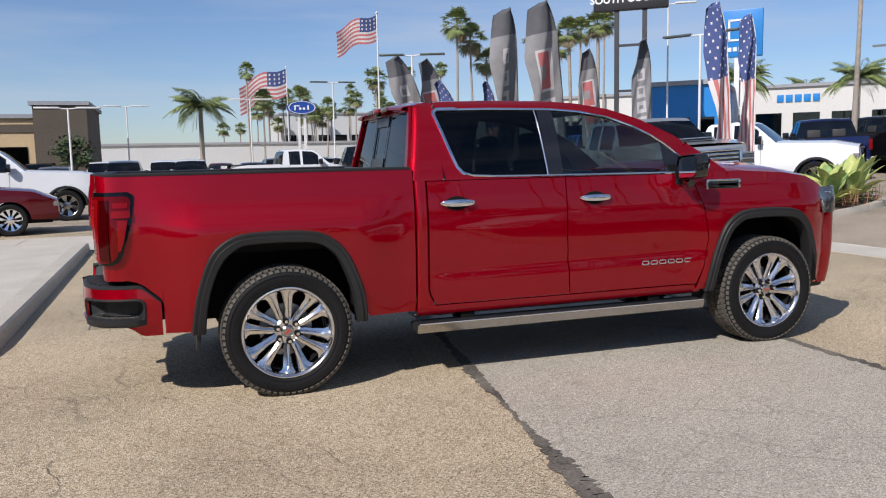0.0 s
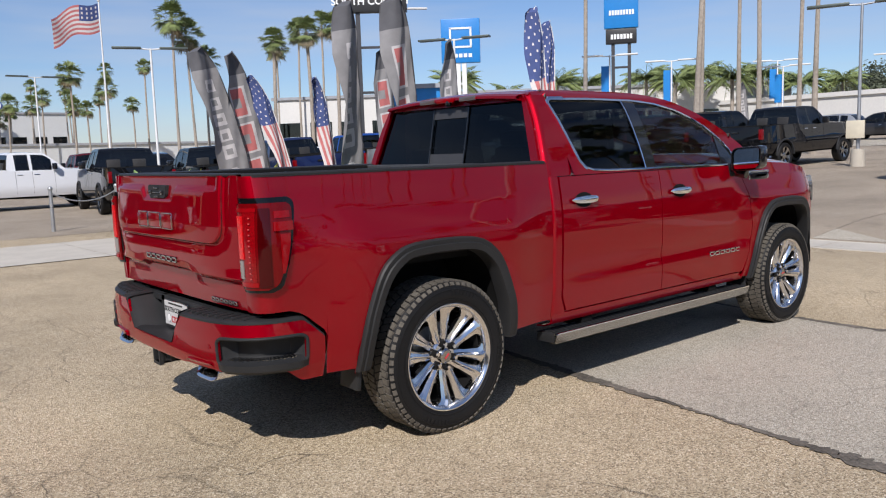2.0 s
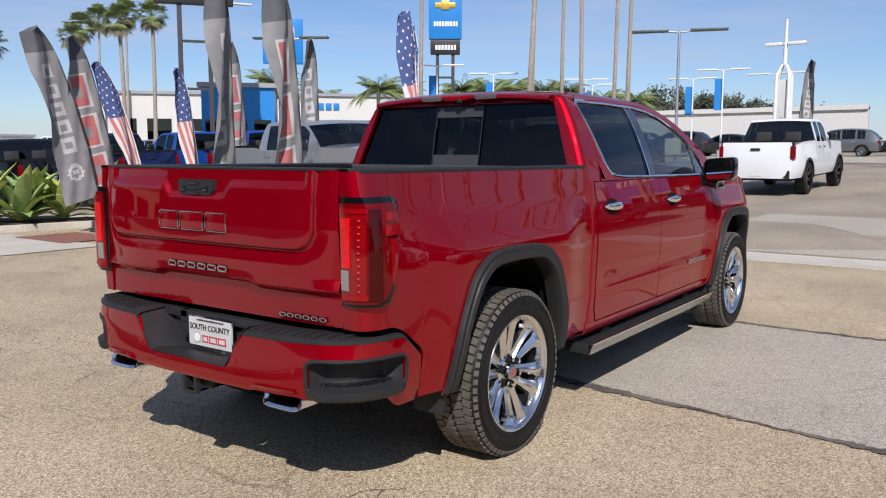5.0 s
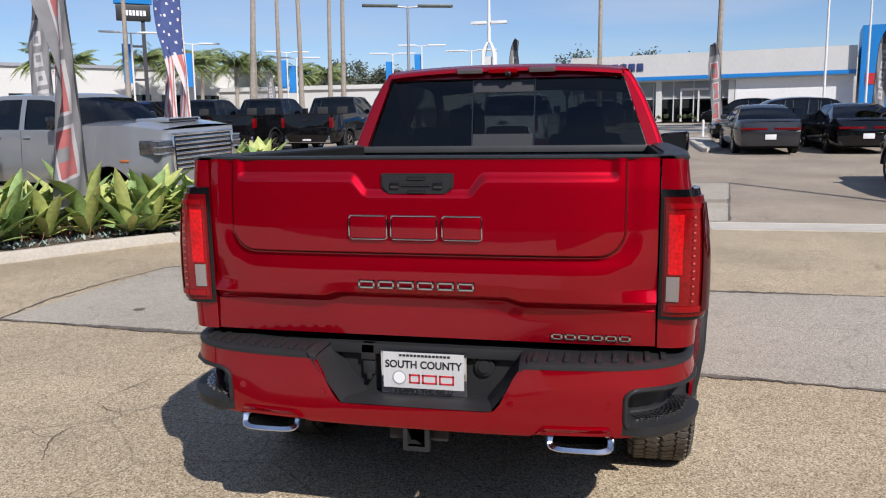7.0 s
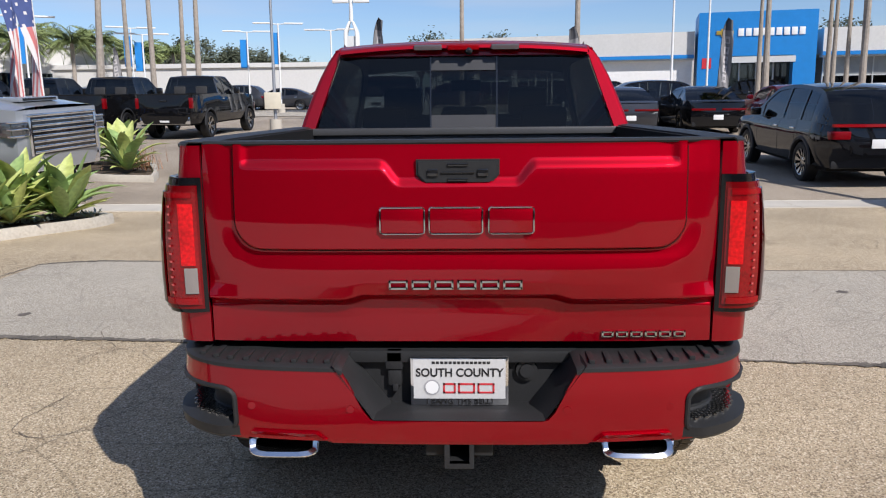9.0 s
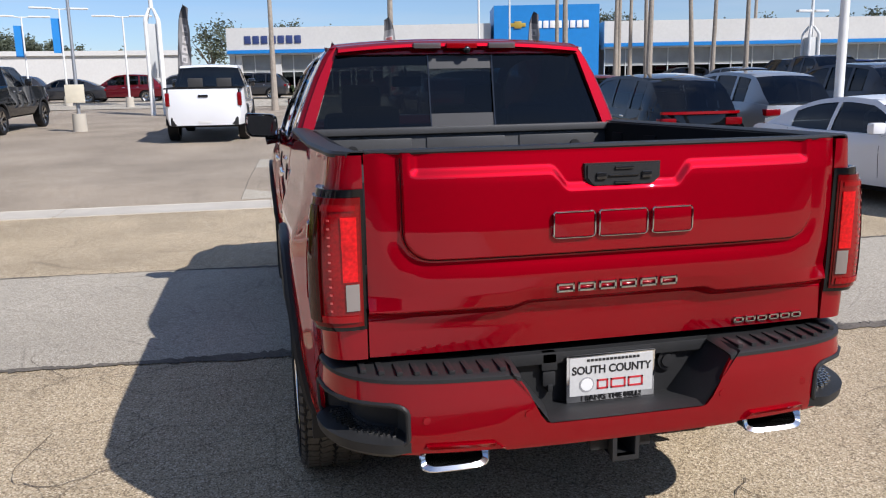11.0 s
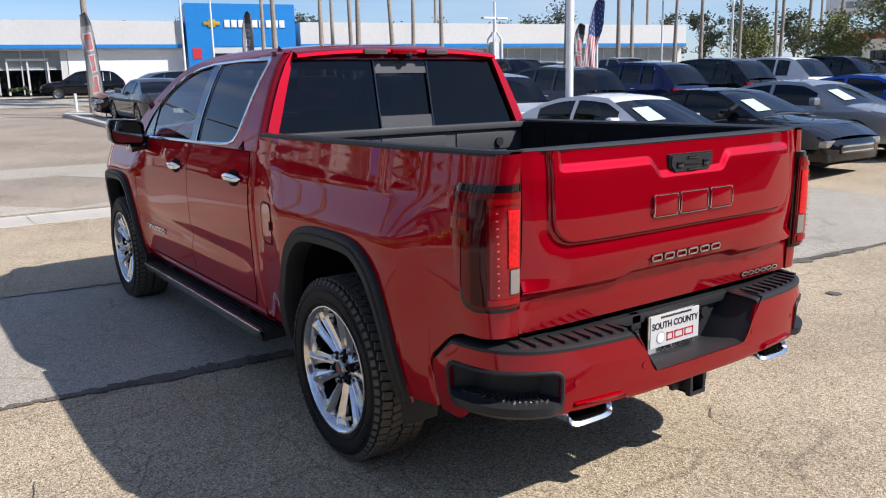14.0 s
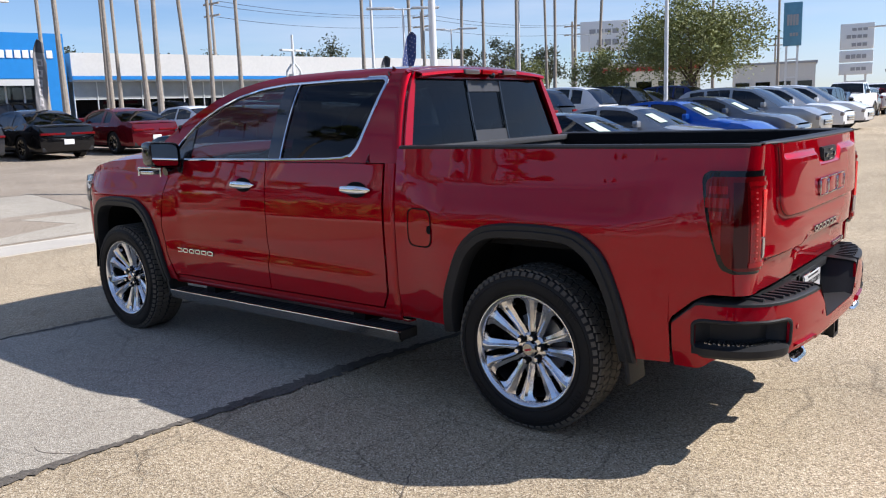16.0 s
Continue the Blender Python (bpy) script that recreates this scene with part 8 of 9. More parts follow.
def lamp_post(x, y, h, head=0, mat=WHITE_STEEL, heads=2, reach=1.1, banner=None, r=0.056, dark=False):
    z = ground_z(x, y)
    p = thing("lamp_post", "lot lamp post with %s flat heads" % ("two" if heads == 2 else "a pair of crossed"), "lamp post", "lot lamps", Matrix.Translation((x, y, z)) @ Matrix.Rotation(radians(head), 4, "Z"))
    bm = bmesh.new()
    rod(bm, (0, 0, 0.5), (0, 0, h), r, r * 0.75, 12)
    part("mast", bm, mat, p)
    bm = bmesh.new()
    rod(bm, (0, 0, 0), (0, 0, 0.55), 0.22, 0.2, 16)
    part("footing", bm, KERB, p, "round concrete footing")
    for s in ((1, -1) if heads == 2 else (1, -1, 2, -2)):
        bm = bmesh.new()
        d = Vector((0, 1, 0)) * (1 if s > 0 else -1) if abs(s) == 1 else Vector((1, 0, 0)) * (1 if s > 0 else -1)
        rod(bm, (0, 0, h - 0.05), d * 0.4 + Vector((0, 0, h - 0.02)), 0.03)
        part("lamp_arm", bm, mat, p)
        bm = bmesh.new()
        q = Matrix.Translation(d * (0.35 + reach / 2) + Vector((0, 0, h))) @ d.to_track_quat("X", "Z").to_matrix().to_4x4()
        bx(bm, -reach / 2, reach / 2, -0.16, 0.16, -0.03, 0.045, 0.015, m=q)
        part("lamp_head", bm, LAMP_HEAD if dark else mat, p)
    if banner:
        bm = bmesh.new()
        bx(bm, 0.08, 0.10, -0.05, 0.45, h * 0.55, h * 0.9, 0.0)
        part("banner", bm, banner, p, "blue lamp-post banner")
    return p


lamp_post(23.5, 6.55, 5.0, 20, STEEL, dark=True, reach=1.2)
for k, (e, az, d, h, hd, bn) in enumerate(((E8, 22.1, 50, 4.6, 20, BLUE_PANEL), (E8, 15.4, 52, 4.9, 15, BLUE_PANEL), (E3, 26.0, 55, 5.2, 30, BLUE_PANEL), (E3, 17.0, 50, 5.2, 15, BLUE_PANEL), (E3, 13.8, 46, 4.6, 0, None), (E3, 36.5, 44, 5.4, 35, BLUE_PANEL), (E3, 32.5, 48, 5.2, 30, BLUE_PANEL),
                                          (E8, -15.9, 42, 6.2, -10, None), (E8, -13.6, 38, 7.5, -10, None), (E0, 78.8, 52, 6.4, 90, None), (E0, 73.2, 36, 6.0, 70, None), (E0, 92.5, 60, 5.5, 90, None), (E0, 96.0, 42, 4.2, 90, None), (E0, 84.5, 55, 5.6, 85, None), (E0, 55.6, 46, 8.8, 60, None), (E0, 53.5, 32, 5.4, 30, None),
                                          (E16, -52.3, 46, 5.4, -50, None), (E16, -57.0, 40, 6.2, -50, None), (E16, -49.0, 33, 5.0, -45, None), (E16, -61.8, 60, 6.0, -60, None), (E16, -80.5, 55, 5.2, -80, None))):
    x, y = at(e, az, d)
    lamp_post(x, y, h, hd, banner=bn, dark=(k in (9, 10, 15)))
# plain masts in the car rows
for e, az, d, h in ((E16, -51.0, 15.5, 7.5), (E16, -66.9, 30, 8.0), (E16, -46.8, 40, 9.0)):
    x, y = at(e, az, d)
    m_ = thing("mast", "plain pale metal mast among the parked cars", "mast", "masts", Matrix.Translation((x, y, ground_z(x, y))))
    bm = bmesh.new()
    rod(bm, (0, 0, 0), (0, 0, h), 0.075, 0.06, 12)
    part("pole", bm, WHITE_STEEL, m_)
    bm = bmesh.new()
    rod(bm, (0, 0, 0), (0, 0, 0.4), 0.18, 0.18, 14)
    part("footing", bm, KERB, m_)


def pylon_sign(name, label, x, y, head, zb, w, h, panels, post_h, gap=1.2, deep=0.45, post=DARK_STEEL, thick=0.16):
    """A sign box on two posts. panels: (z0, z1, material) in metres above zb."""
    p = thing(name, label, "sign", m=Matrix.Translation((x, y, ground_z(x, y))) @ Matrix.Rotation(radians(head), 4, "Z"))
    for s in (1, -1):
        bm = bmesh.new()
        bx(bm, -thick / 2, thick / 2, s * gap / 2 - thick / 2, s * gap / 2 + thick / 2, 0, zb + 0.2)
        part("post", bm, post, p)
    for z in (zb * 0.78, zb * 0.5):
        bm = bmesh.new()
        bx(bm, -0.05, 0.05, -gap / 2, gap / 2, z, z + 0.12)
        part("cross_bar", bm, post, p)
    for z0, z1, mt, inset_ in panels:
        bm = bmesh.new()
        bx(bm, -deep / 2, deep / 2, -w / 2 + inset_, w / 2 - inset_, zb + z0, zb + z1, 0.05)
        part("sign_panel", bm, mt, p)
    return p


TOREAD = Matrix(((0, 0, -1, 0), (-1, 0, 0, 0), (0, 1, 0, 0), (0, 0, 0, 1)))
s1 = pylon_sign("sign", "black dealer sign with white lettering on two dark posts", 21.3, 29.2, 52, 7.95, 3.6, 2.6, ((0, 0.95, INK, 0), (0.95, 2.8, DARK_STEEL, 0.1)), 8, 1.35, thick=0.22)
lettering("sign_words", "SOUTH COUNTY", 0.50, WHITE, s1, Matrix.Translation((-0.24, 0, 7.95 + 0.52)) @ TOREAD, extrude=0.01)
s2 = pylon_sign("sign", "square blue brand sign on a white post", 33.9, 36.6, 45, 6.45, 2.6, 2.9, ((0, 2.9, BLUE_PANEL, 0),), 7, 0.4, post=WHITE_STEEL, thick=0.3)
bm = bmesh.new()
for a in ((-0.75, -0.62, 1.1, 2.4), (0.62, 0.75, 1.1, 2.4), (-0.75, 0.75, 2.3, 2.42), (-0.75, 0.75, 1.08, 1.2)):
    bx(bm, -0.26, -0.23, a[0], a[1], 6.35 + a[2], 6.35 + a[3])
part("sign_emblem", bm, WHITE, s2, "plain white emblem")
for k in range(5):
    bm = bmesh.new()
    bx(bm, -0.25, -0.23, -0.75 + 0.32 * k, -0.52 + 0.32 * k, 6.8, 7.05)
    part("sign_bar", bm, WHITE, s2)
s3 = pylon_sign("sign", "blue and black brand sign on two posts", 37.3, 26.0, 35, 6.55, 2.0, 4.0, ((0, 0.85, INK, 0.1), (0.9, 4.0, BLUE_PANEL, 0)), 6, 0.95, thick=0.2)
bm = bmesh.new()
bx(bm, -0.27, -0.23, -0.62, 0.62, 9.3, 9.6, 0.02)
bx(bm, -0.28, -0.23, -0.25, 0.25, 9.18, 9.72, 0.02)
part("sign_emblem", bm, material("gold emblem plate", (0.62, 0.42, 0.08), 0.35, 0.6), s3)
for z, n, w in ((8.35, 9, 1.5), (6.95, 7, 1.3)):
    for k in range(n):
        bm = bmesh.new()
        bx(bm, -0.25, -0.225, -w / 2 + k * w / n, -w / 2 + (k + 0.72) * w / n, z - 0.14, z + 0.14)
        part("sign_bar", bm, WHITE, s3)
x, y = 10.4, 64.0
zo = 6.05 - ground_z(x, y)
s4 = pylon_sign("sign", "blue oval brand sign far down the street", x, y, 90, zo - 0.55, 7.0, 3.0, (), 6, 0.5, post=WHITE_STEEL, thick=0.2)
bm = bmesh.new()
ring = [(1.27 * math.cos(a), 0.58 * math.sin(a)) for a in np.linspace(0, 2 * math.pi, 33)[:-1]]
va, vb = [bm.verts.new((-0.3, a, zo + b)) for a, b in ring], [bm.verts.new((0.3, a, zo + b)) for a, b in ring]
bm.faces.new(va), bm.faces.new(vb)
for k in range(32):
    bm.faces.new((va[k], va[(k + 1) % 32], vb[(k + 1) % 32], vb[k]))
oval = part("sign_oval", bm, material("oval sign blue", (0.02, 0.075, 0.34), 0.35), s4)
bm = bmesh.new()
hoop = [[bm.verts.new((-0.34, a * k, zo + b * k)) for a, b in ring] for k in (0.86, 0.92)]
for k in range(32):
    bm.faces.new((hoop[0][k], hoop[0][(k + 1) % 32], hoop[1][(k + 1) % 32], hoop[1][k]))
solid(bm, 0.03)
part("sign_rim", bm, WHITE, oval, "white rim")
bm = bmesh.new()
for y0, y1, z0, z1 in ((0.53, 0.66, -0.24, 0.18), (0.18, 0.53, 0.09, 0.18), (0.06, 0.24, -0.2, 0.0), (-0.27, -0.06, -0.2, 0.0), (-0.6, -0.45, -0.2, 0.18)):
    bx(bm, -0.36, -0.3, y0, y1, zo + z0, zo + z1, 0.01)
part("sign_bar", bm, WHITE, oval, "plain white bars")
TEAL = grain(material("teal sign panel", (0.10, 0.27, 0.38), 0.5), 3, 0.15)
for e, az, d, zb, w, pn, lb, lines in ((E16, -62.8, 75, 5.6, 4.2, ((0, 2.6, WHITE, 0),), "large white billboard", ((0.5, 1.0), (1.5, 1.9))), (E16, -74.7, 68, 4.8, 1.3, ((0, 3.2, TEAL, 0),), "tall teal brand sign", ((0.7, 0.95), (1.5, 2.3))),
                                       (E16, -78.4, 70, 2.6, 2.3, ((0, 0.85, WHITE, 0), (0.95, 1.8, WHITE, 0), (1.9, 3.8, WHITE, 0)), "white stacked brand sign", ((0.3, 0.55), (1.2, 1.5), (2.1, 2.35), (2.7, 2.95), (3.25, 3.45)))):
    x, y = at(e, az, d)
    sg = pylon_sign("sign", lb + " beside the street", x, y, az, zb, w, 3, pn, 5, w * 0.6, post=WHITE_STEEL)
    for j, (z0, z1) in enumerate(lines):
        for k in range(3 + j % 2):
            bm = bmesh.new()
            bx(bm, -0.26, -0.23, -w * 0.3 + k * w * 0.16, -w * 0.3 + (k + 0.8) * w * 0.16, zb + z0, zb + z1)
            part("sign_bar", bm, GREY_BAR, sg)


def frame_tower(x, y, h, label, panel=None):
    t = thing("sign_tower", label, "sign", m=Matrix.Translation((x, y, ground_z(x, y))))
    for a, b in ((-0.25, -0.25), (-0.25, 0.25), (0.25, -0.25), (0.25, 0.25)):
        bm = bmesh.new()
        tube(bm, [(a, b, 0), (a, b, h * 0.60), (a * 0.96, b * 0.96, h * 0.63), (a * 0.3, b * 0.3, h * 0.70)], [0.075, 0.07, 0.07, 0.05], 8)
        part("leg", bm, WHITE_STEEL, t)
    bm = bmesh.new()
    rod(bm, (0, 0, h * 0.7), (0, 0, h), 0.09, 0.06)
    part("spire", bm, WHITE_STEEL, t)
    for q in ((-0.8, -0.1), (0.1, 0.8)):
        bm = bmesh.new()
        bx(bm, -0.12, 0.12, q[0], q[1], h * 0.83, h * 0.85, 0.01)
        part("lamp_head", bm, WHITE_STEEL, t)
    if panel:
        bm = bmesh.new()
        bx(bm, -0.2, 0.2, -0.21, 0.21, h * 0.25, h * 0.60, 0.02)
        part("sign_panel", bm, panel, t, "pale blue panel")
    return t


frame_tower(32.5, 5.2, 6.2, "white framed sign tower with lamps on top", SHADE)
frame_tower(30.5, -24.4, 5.0, "white framed sign tower with a pale panel", SHADE)
# paper notice on the lamp post's foot
bm = bmesh.new()
bx(bm, 23.30, 23.36, 6.30, 6.85, ground_z(23) + 0.9, ground_z(23) + 1.45, 0.01)
tagged(part("notice_box", bm, CREAM, None), "small pale notice box fixed at a lamp post", "sign")

# feather flags
CLOTH_GREY = grain(material("dark grey flag cloth", (0.085, 0.085, 0.092), 0.85), 6, 0.2)
CLOTH_PALE = grain(material("grey flag cloth", (0.215, 0.21, 0.21), 0.85), 6, 0.2)
CLOTH_PINK = grain(material("faded red flag print", (0.40, 0.12, 0.115), 0.85), 6, 0.2)
CLOTH_PRINT = grain(material("pale grey flag print", (0.46, 0.44, 0.435), 0.85), 6, 0.15)
CLOTH_WHITE = grain(material("white flag print", (0.62, 0.575, 0.555), 0.85), 6, 0.1)
CLOTH_RED = grain(material("red flag stripe", (0.50, 0.155, 0.15), 0.85), 6, 0.2)
CLOTH_NAVY = grain(material("navy flag field", (0.055, 0.08, 0.21), 0.85), 6, 0.25)
for m_ in (CLOTH_PRINT, CLOTH_GREY, CLOTH_PALE, CLOTH_PINK, CLOTH_WHITE, CLOTH_RED, CLOTH_NAVY):
    m_.node_tree.nodes["Principled BSDF"].inputs["Subsurface Weight"].default_value = 0.0


def feather_flag(x, y, h, turn, lean, kind, seed, label, group="feather flags", low=0.7, curl=0.5, wide=0.62):
    """A banner on a bowed rod. turn: heading of the cloth from its rod; lean: metres by which the rod bends that way at the top."""
    r = random.Random(seed)
    z = ground_z(x, y)
    f = thing("feather_flag", label, "flag", group, Matrix.Translation((x, y, z)) @ Matrix.Rotation(radians(turn), 4, "Z"))

    def rod_pt(t):
        bend = lean * t**1.7
        if t > 0.82:
            bend += (t - 0.82) ** 2 * 9.0 * curl
        return Vector((bend, 0.0, h * t - (max(0, t - 0.9)) ** 2 * h * 1.2))
    bm = bmesh.new()
    tube(bm, [rod_pt(t) for t in np.linspace(0, 1, 22)], [0.022 - 0.014 * t for t in np.linspace(0, 1, 22)], 7)
    part("pole", bm, WHITE_STEEL if kind == "us" else DARK_STEEL, f)
    bm = bmesh.new()
    bx(bm, -0.25, 0.25, -0.03, 0.03, 0.0, 0.05, 0.01)
    bx(bm, -0.03, 0.03, -0.25, 0.25, 0.0, 0.05, 0.01)
    part("foot", bm, DARK_STEEL, f)
    bm = bmesh.new()
    nt, nu = 80, 20
    ph = r.uniform(0, 6)
    rows = []
    for t in np.linspace(low / h, 0.995, nt):
        a = rod_pt(t)
        q = (t - low / h) / (1 - low / h)
        w = wide * min(1, 0.35 + 1.6 * (1 - q) ** 0.65) * (1 if q < 0.97 else max(0.05, (1 - q) / 0.03))
        rr = []
        for u in np.linspace(0, 1, nu + 1):
            fold = (0.09 + 0.07 * q) * u * math.sin(5.5 * q + 4.0 * u + ph) + 0.05 * math.sin(9 * q + 7 * u + ph * 2) * u + 0.012 * math.sin(23 * q + 15 * u + ph)
            rr.append(a + Vector((w * u * (1 - 0.12 * abs(fold) * 4), fold, -0.28 * u * w * (1 - q * 0.3))))
        rows.append(rr)
    vs = grid(bm, rows)
    bm.faces.ensure_lookup_table()
    k = 0
    for i in range(nt - 1):
        q = i / (nt - 1)
        for j in range(nu):
            u = (j + 0.5) / nu
            fc = bm.faces[k]
            k += 1
            if kind == "us":
                if q > 0.60:
                    fc.material_index = 2
                    if (i * 5 + j * 3) % 7 == 0 and j % 2 == 0:
                        fc.material_index = 1
                else:
                    fc.material_index = 0 if (j // 2) % 2 == 0 else 1
            elif kind == "grey":
                # a round mark near the foot and five plain blocks above it
                fc.material_index = 3 if q > 0.86 else 0
                e = math.hypot((q - 0.17) * h * 0.8, (u - 0.5) * wide)
                if 0.10 < e < 0.15 or (e < 0.075 and i % 3):
                    fc.material_index = 1
                b, c = divmod((q - 0.29) / 0.105, 1)
                if 0 <= b < 5 and c < 0.74 and 0.30 < u < 0.70 and not (0.2 < c < 0.54 and 0.42 < u < 0.60):
                    fc.material_index = 1
            else:
                # three large plain blocks with a pale rim
                fc.material_index = 3 if q > 0.84 else 0
                b, c = divmod((q - 0.08) / 0.24, 1)
                if 0 <= b < 3 and c < 0.86 and 0.22 < u < 0.80:
                    rim = c < 0.06 or c > 0.80 or u < 0.28 or u > 0.74
                    hollow = 0.30 < c < 0.56 and 0.44 < u
                    fc.material_index = 4 if rim else (0 if hollow else 1)
    mats = {"us": (CLOTH_RED, CLOTH_WHITE, CLOTH_NAVY), "grey": (CLOTH_PALE, CLOTH_PRINT, CLOTH_NAVY, CLOTH_GREY), "red": (CLOTH_PALE, CLOTH_PINK, CLOTH_NAVY, CLOTH_GREY, CLOTH_PRINT)}[kind]
    part("cloth", bm, mats, f, "faded printed cloth")
    return f


GREYL, REDL, USL = "grey feather banner with pale plain marks", "grey feather banner with faded red plain marks", "feather banner in stripes and a starred blue field"
feather_flag(5.40, 11.55, 3.85, 180, 0.95, "grey", 1, GREYL + ", leaning", wide=0.66)
feather_flag(5.85, 11.6, 3.8, 180, 0.70, "red", 2, REDL + ", leaning", wide=0.62)
feather_flag(5.55, 7.75, 4.25, 195, 0.05, "grey", 3, GREYL + ", hanging limp", wide=0.62)
feather_flag(5.93, 6.5, 4.15, 185, 0.3, "red", 4, REDL, wide=0.66)
feather_flag(10.4, 13.0, 4.2, 180, 0.3, "red", 5, REDL, wide=0.55)
feather_flag(10.0, 10.1, 4.1, 180, 0.1, "grey", 6, GREYL, wide=0.5)
feather_flag(9.85, 7.1, 4.35, 185, 0.3, "us", 7, USL, wide=0.5)
feather_flag(11.35, 8.3, 4.25, 170, 0.0, "us", 8, USL, wide=0.4)
feather_flag(6.05, 10.9, 3.25, 180, 0.85, "us", 9, USL + ", leaning", wide=0.34)
feather_flag(5.9, 9.1, 3.05, 190, 0.35, "us", 10, USL + ", leaning", wide=0.28)
feather_flag(26.5, -9.0, 3.9, -100, 0.15, "grey", 11, GREYL + ", half furled", wide=0.42)
feather_flag(28.4, -4.4, 3.8, 100, 0.25, "red", 12, REDL + ", half furled", wide=0.45)
feather_flag(17.5, -17.8, 3.9, -110, 0.5, "us", 13, USL, wide=0.5)
feather_flag(22.0, -21.6, 3.4, -110, 0.3, "red", 14, REDL, wide=0.5)
feather_flag(36, 17.0, 3.6, 150, 0.3, "grey", 15, GREYL, wide=0.5)
feather_flag(30.5, 4.2, 4.4, -100, 0.3, "grey", 16, GREYL, wide=0.5)


def flag_pole(x, y, h, turn, fl, fw, label):
    p = thing("flag_pole", label, "flag pole", "flag poles", Matrix.Translation((x, y, ground_z(x, y))) @ Matrix.Rotation(radians(turn), 4, "Z"))
    bm = bmesh.new()
    rod(bm, (0, 0, 0), (0, 0, h), 0.0065 * h, 0.0035 * h, 12)
    bmesh.ops.create_uvsphere(bm, u_segments=10, v_segments=6, radius=0.008 * h, matrix=Matrix.Translation((0, 0, h)))
    part("pole", bm, WHITE_STEEL, p)
    bm = bmesh.new()
    nu, nv = 30, 13
    rows = [[Vector((0.05 + fl * u, 0.10 * fl * u * math.sin(7 * u + v * 1.5), h * 0.985 - fw * v - 0.30 * fl * u * u - 0.12 * fl * u - 0.04 * fl * math.sin(9 * u))) for u in np.linspace(0, 1, nu + 1)] for v in np.linspace(0, 1, nv + 1)]
    grid(bm, rows)
    bm.faces.ensure_lookup_table()
    k = 0
    for i in range(nv):
        for j in range(nu):
            bm.faces[k].material_index = (1 if i % 2 == 1 and j % 3 == 1 else 2) if (i < 7 and j < 12) else (0 if i % 2 == 0 else 1)
            k += 1
    part("flag", bm, (CLOTH_RED, CLOTH_WHITE, CLOTH_NAVY), p, "striped flag with a starred blue field")
    return p


flag_pole(9.5, 33.5, 8.7, 185, 2.1, 1.25, "striped flag flying from a tall white pole")
flag_pole(15.0, 105, 13.8, 185, 6.4, 3.6, "large striped flag on a tall distant pole")
# chain and posts at the edge of the walk
posts = [(2.2 + 1.45 * k, 15.3) for k in range(4)]
for x, y in posts:
    b = thing("bollard", "dark metal chain post", "post", "chain posts", Matrix.Translation((x, y, 0)))
    bm = bmesh.new()
    rod(bm, (0, 0, 0), (0, 0, 0.95), 0.045, 0.04, 12)
    part("post", bm, STEEL, b)
    bm = bmesh.new()
    bmesh.ops.create_uvsphere(bm, u_segments=10, v_segments=6, radius=0.055, matrix=Matrix.Translation((0, 0, 0.97)))
    part("cap", bm, STEEL, b)
bm = bmesh.new()
for (xa, ya), (xb, yb) in zip(posts, posts[1:]):
    tube(bm, [(xa + (xb - xa) * t, ya, 0.88 - 0.9 * t * (1 - t)) for t in np.linspace(0, 1, 12)], 0.014, 6)
tagged(part("chain", bm, STEEL, None), "sagging metal chain between posts", "chain")
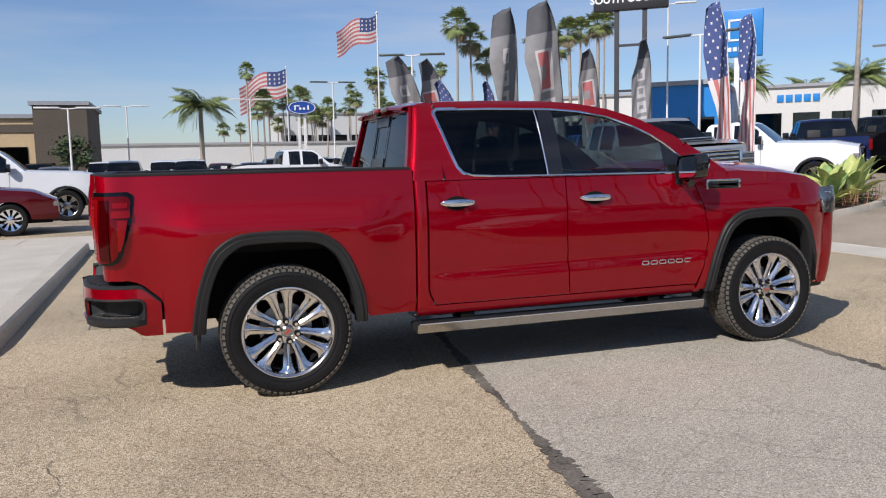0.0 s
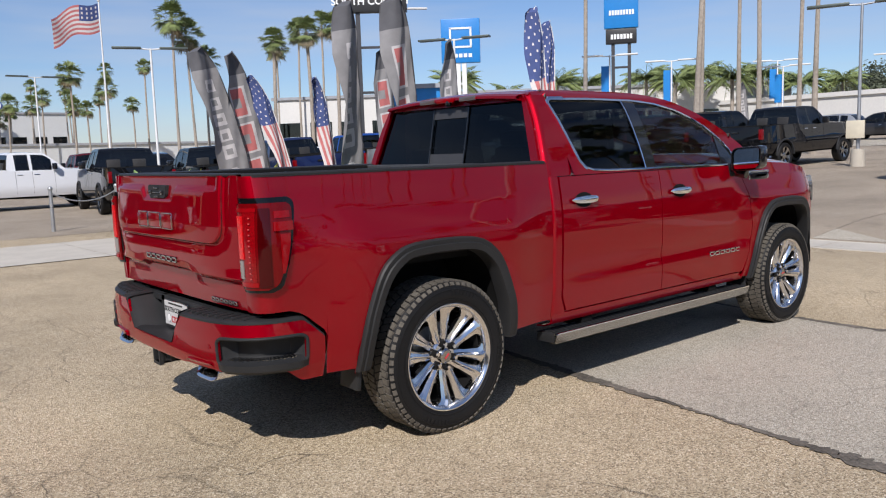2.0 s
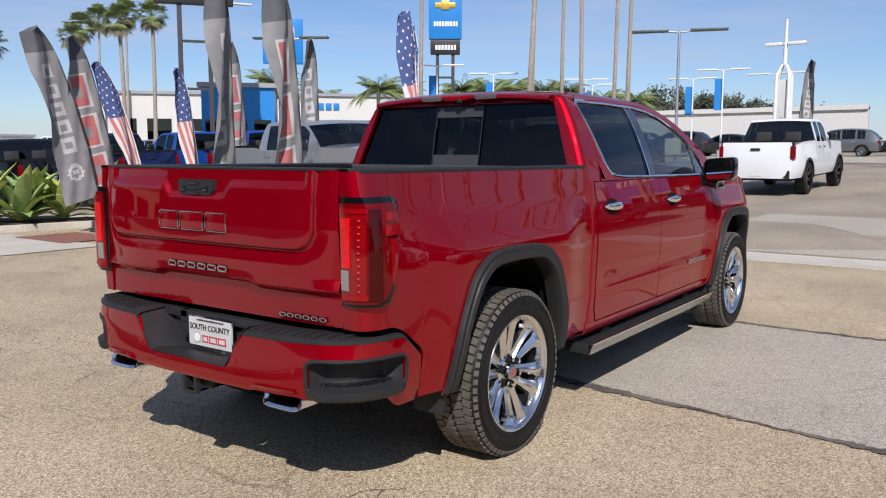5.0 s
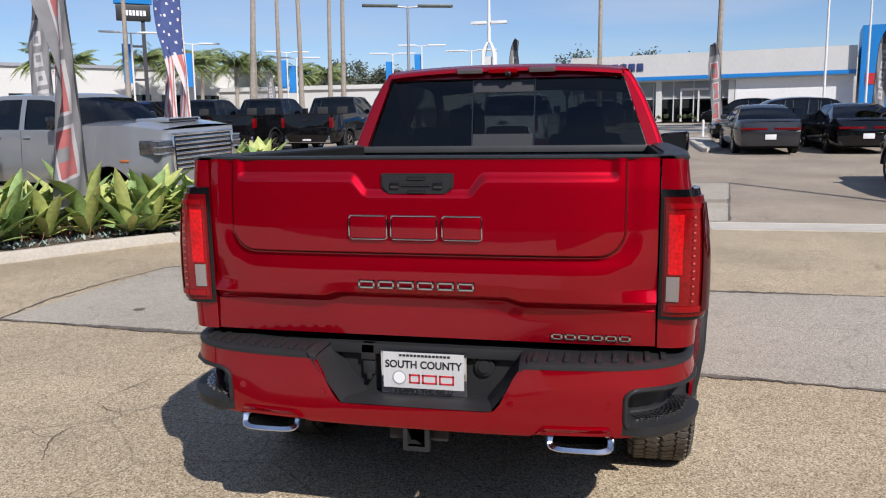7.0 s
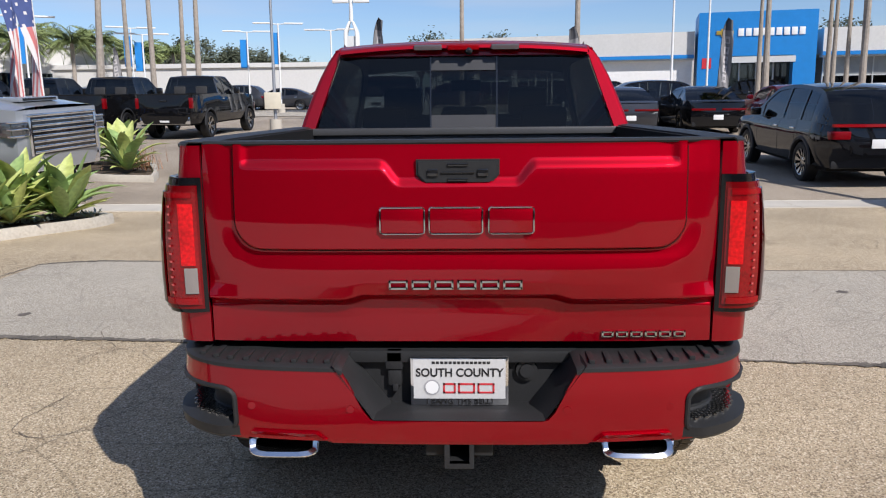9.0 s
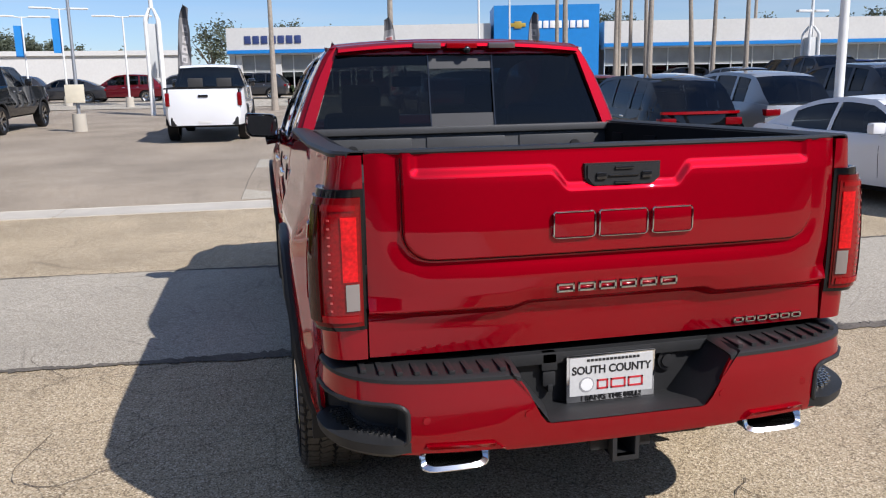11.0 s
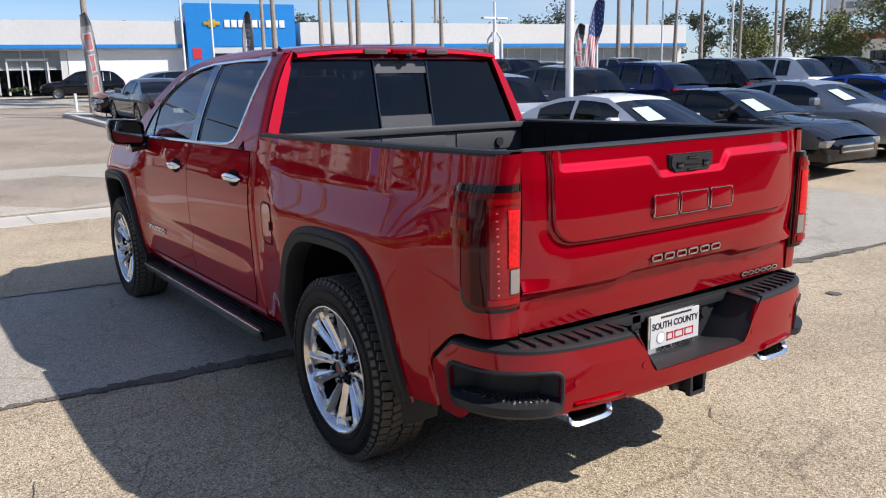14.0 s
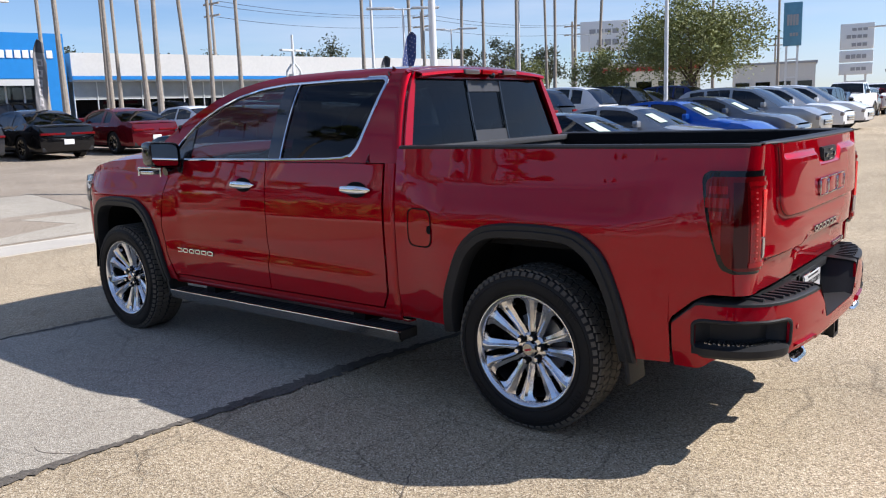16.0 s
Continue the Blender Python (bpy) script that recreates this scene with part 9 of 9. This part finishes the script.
# low kerbed island before the coupes, with a white post
bm = bmesh.new()
rim = ((30.3, -3.25), (23.4, -3.22), (23.2, -3.35), (23.9, -3.85), (24.2, -3.92), (32.4, -4.30), (32.5, -4.0))
low_, top_ = [], []
for x, y in rim:
    low_.append(bm.verts.new((x, y, ground_z(x, y) - 0.05)))
    top_.append(bm.verts.new((x, y, ground_z(x, y) + 0.13)))
bm.faces.new(top_)
for k in range(len(rim)):
    bm.faces.new((low_[k], low_[(k + 1) % len(rim)], top_[(k + 1) % len(rim)], top_[k]))
bmesh.ops.recalc_face_normals(bm, faces=bm.faces)
bmesh.ops.bevel(bm, geom=[e for e in bm.edges if all(v.co.z > ground_z(v.co.x, v.co.y) + 0.1 for v in e.verts)], offset=0.025, segments=2, affect="EDGES")
tagged(part("kerb_island", bm, CONCRETE, None, flat=True), "low pale concrete island on the lot", "kerb", kind="structure")
bm = bmesh.new()
rod(bm, (0, 0, 0), (0, 0, 0.68), 0.055, 0.055, 14)
rod(bm, (0, 0, 0.68), (0, 0, 0.71), 0.055, 0.03, 14)
bollard = part("bollard", bm, WHITE_STEEL, None)
bollard.matrix_world = Matrix.Translation((31.6, -4.0, ground_z(31.6, -4.0) + 0.12))
tagged(bollard, "short white steel post on the concrete island", "post")
# power line poles beyond the roofs
lines = thing("power_lines", "thin dark power lines against the sky", "cable", "", Matrix())
prev = None
for k in range(3, 8):
    x, y = 75 - 5.5 * k, 26 - 22 * k
    pp = thing("power_pole", "wooden power pole with cross arms", "power pole", "power poles", Matrix.Translation((x, y, ground_z(x, y))))
    bm = bmesh.new()
    rod(bm, (0, 0, 0), (0, 0, 10.5), 0.17, 0.12, 10)
    part("pole", bm, TRUNK, pp)
    for z in (9.9, 8.9):
        bm = bmesh.new()
        bx(bm, -1.1, 1.1, -0.07, 0.07, z, z + 0.14)
        part("cross_arm", bm, TRUNK, pp)
    if prev:
        for dx, z in ((-1.0, 10.1), (1.0, 10.1), (0.9, 9.1)):
            a, b = Vector((prev[0] + dx, prev[1], ground_z(*prev[:2]) + z)), Vector((x + dx, y, ground_z(x, y) + z))
            wire = bmesh.new()
            tube(wire, [a.lerp(b, t) - Vector((0, 0, 2.2 * t * (1 - t))) for t in np.linspace(0, 1, 9)], 0.02, 4)
            part("wire", wire, INK, lines)
    prev = (x, y)
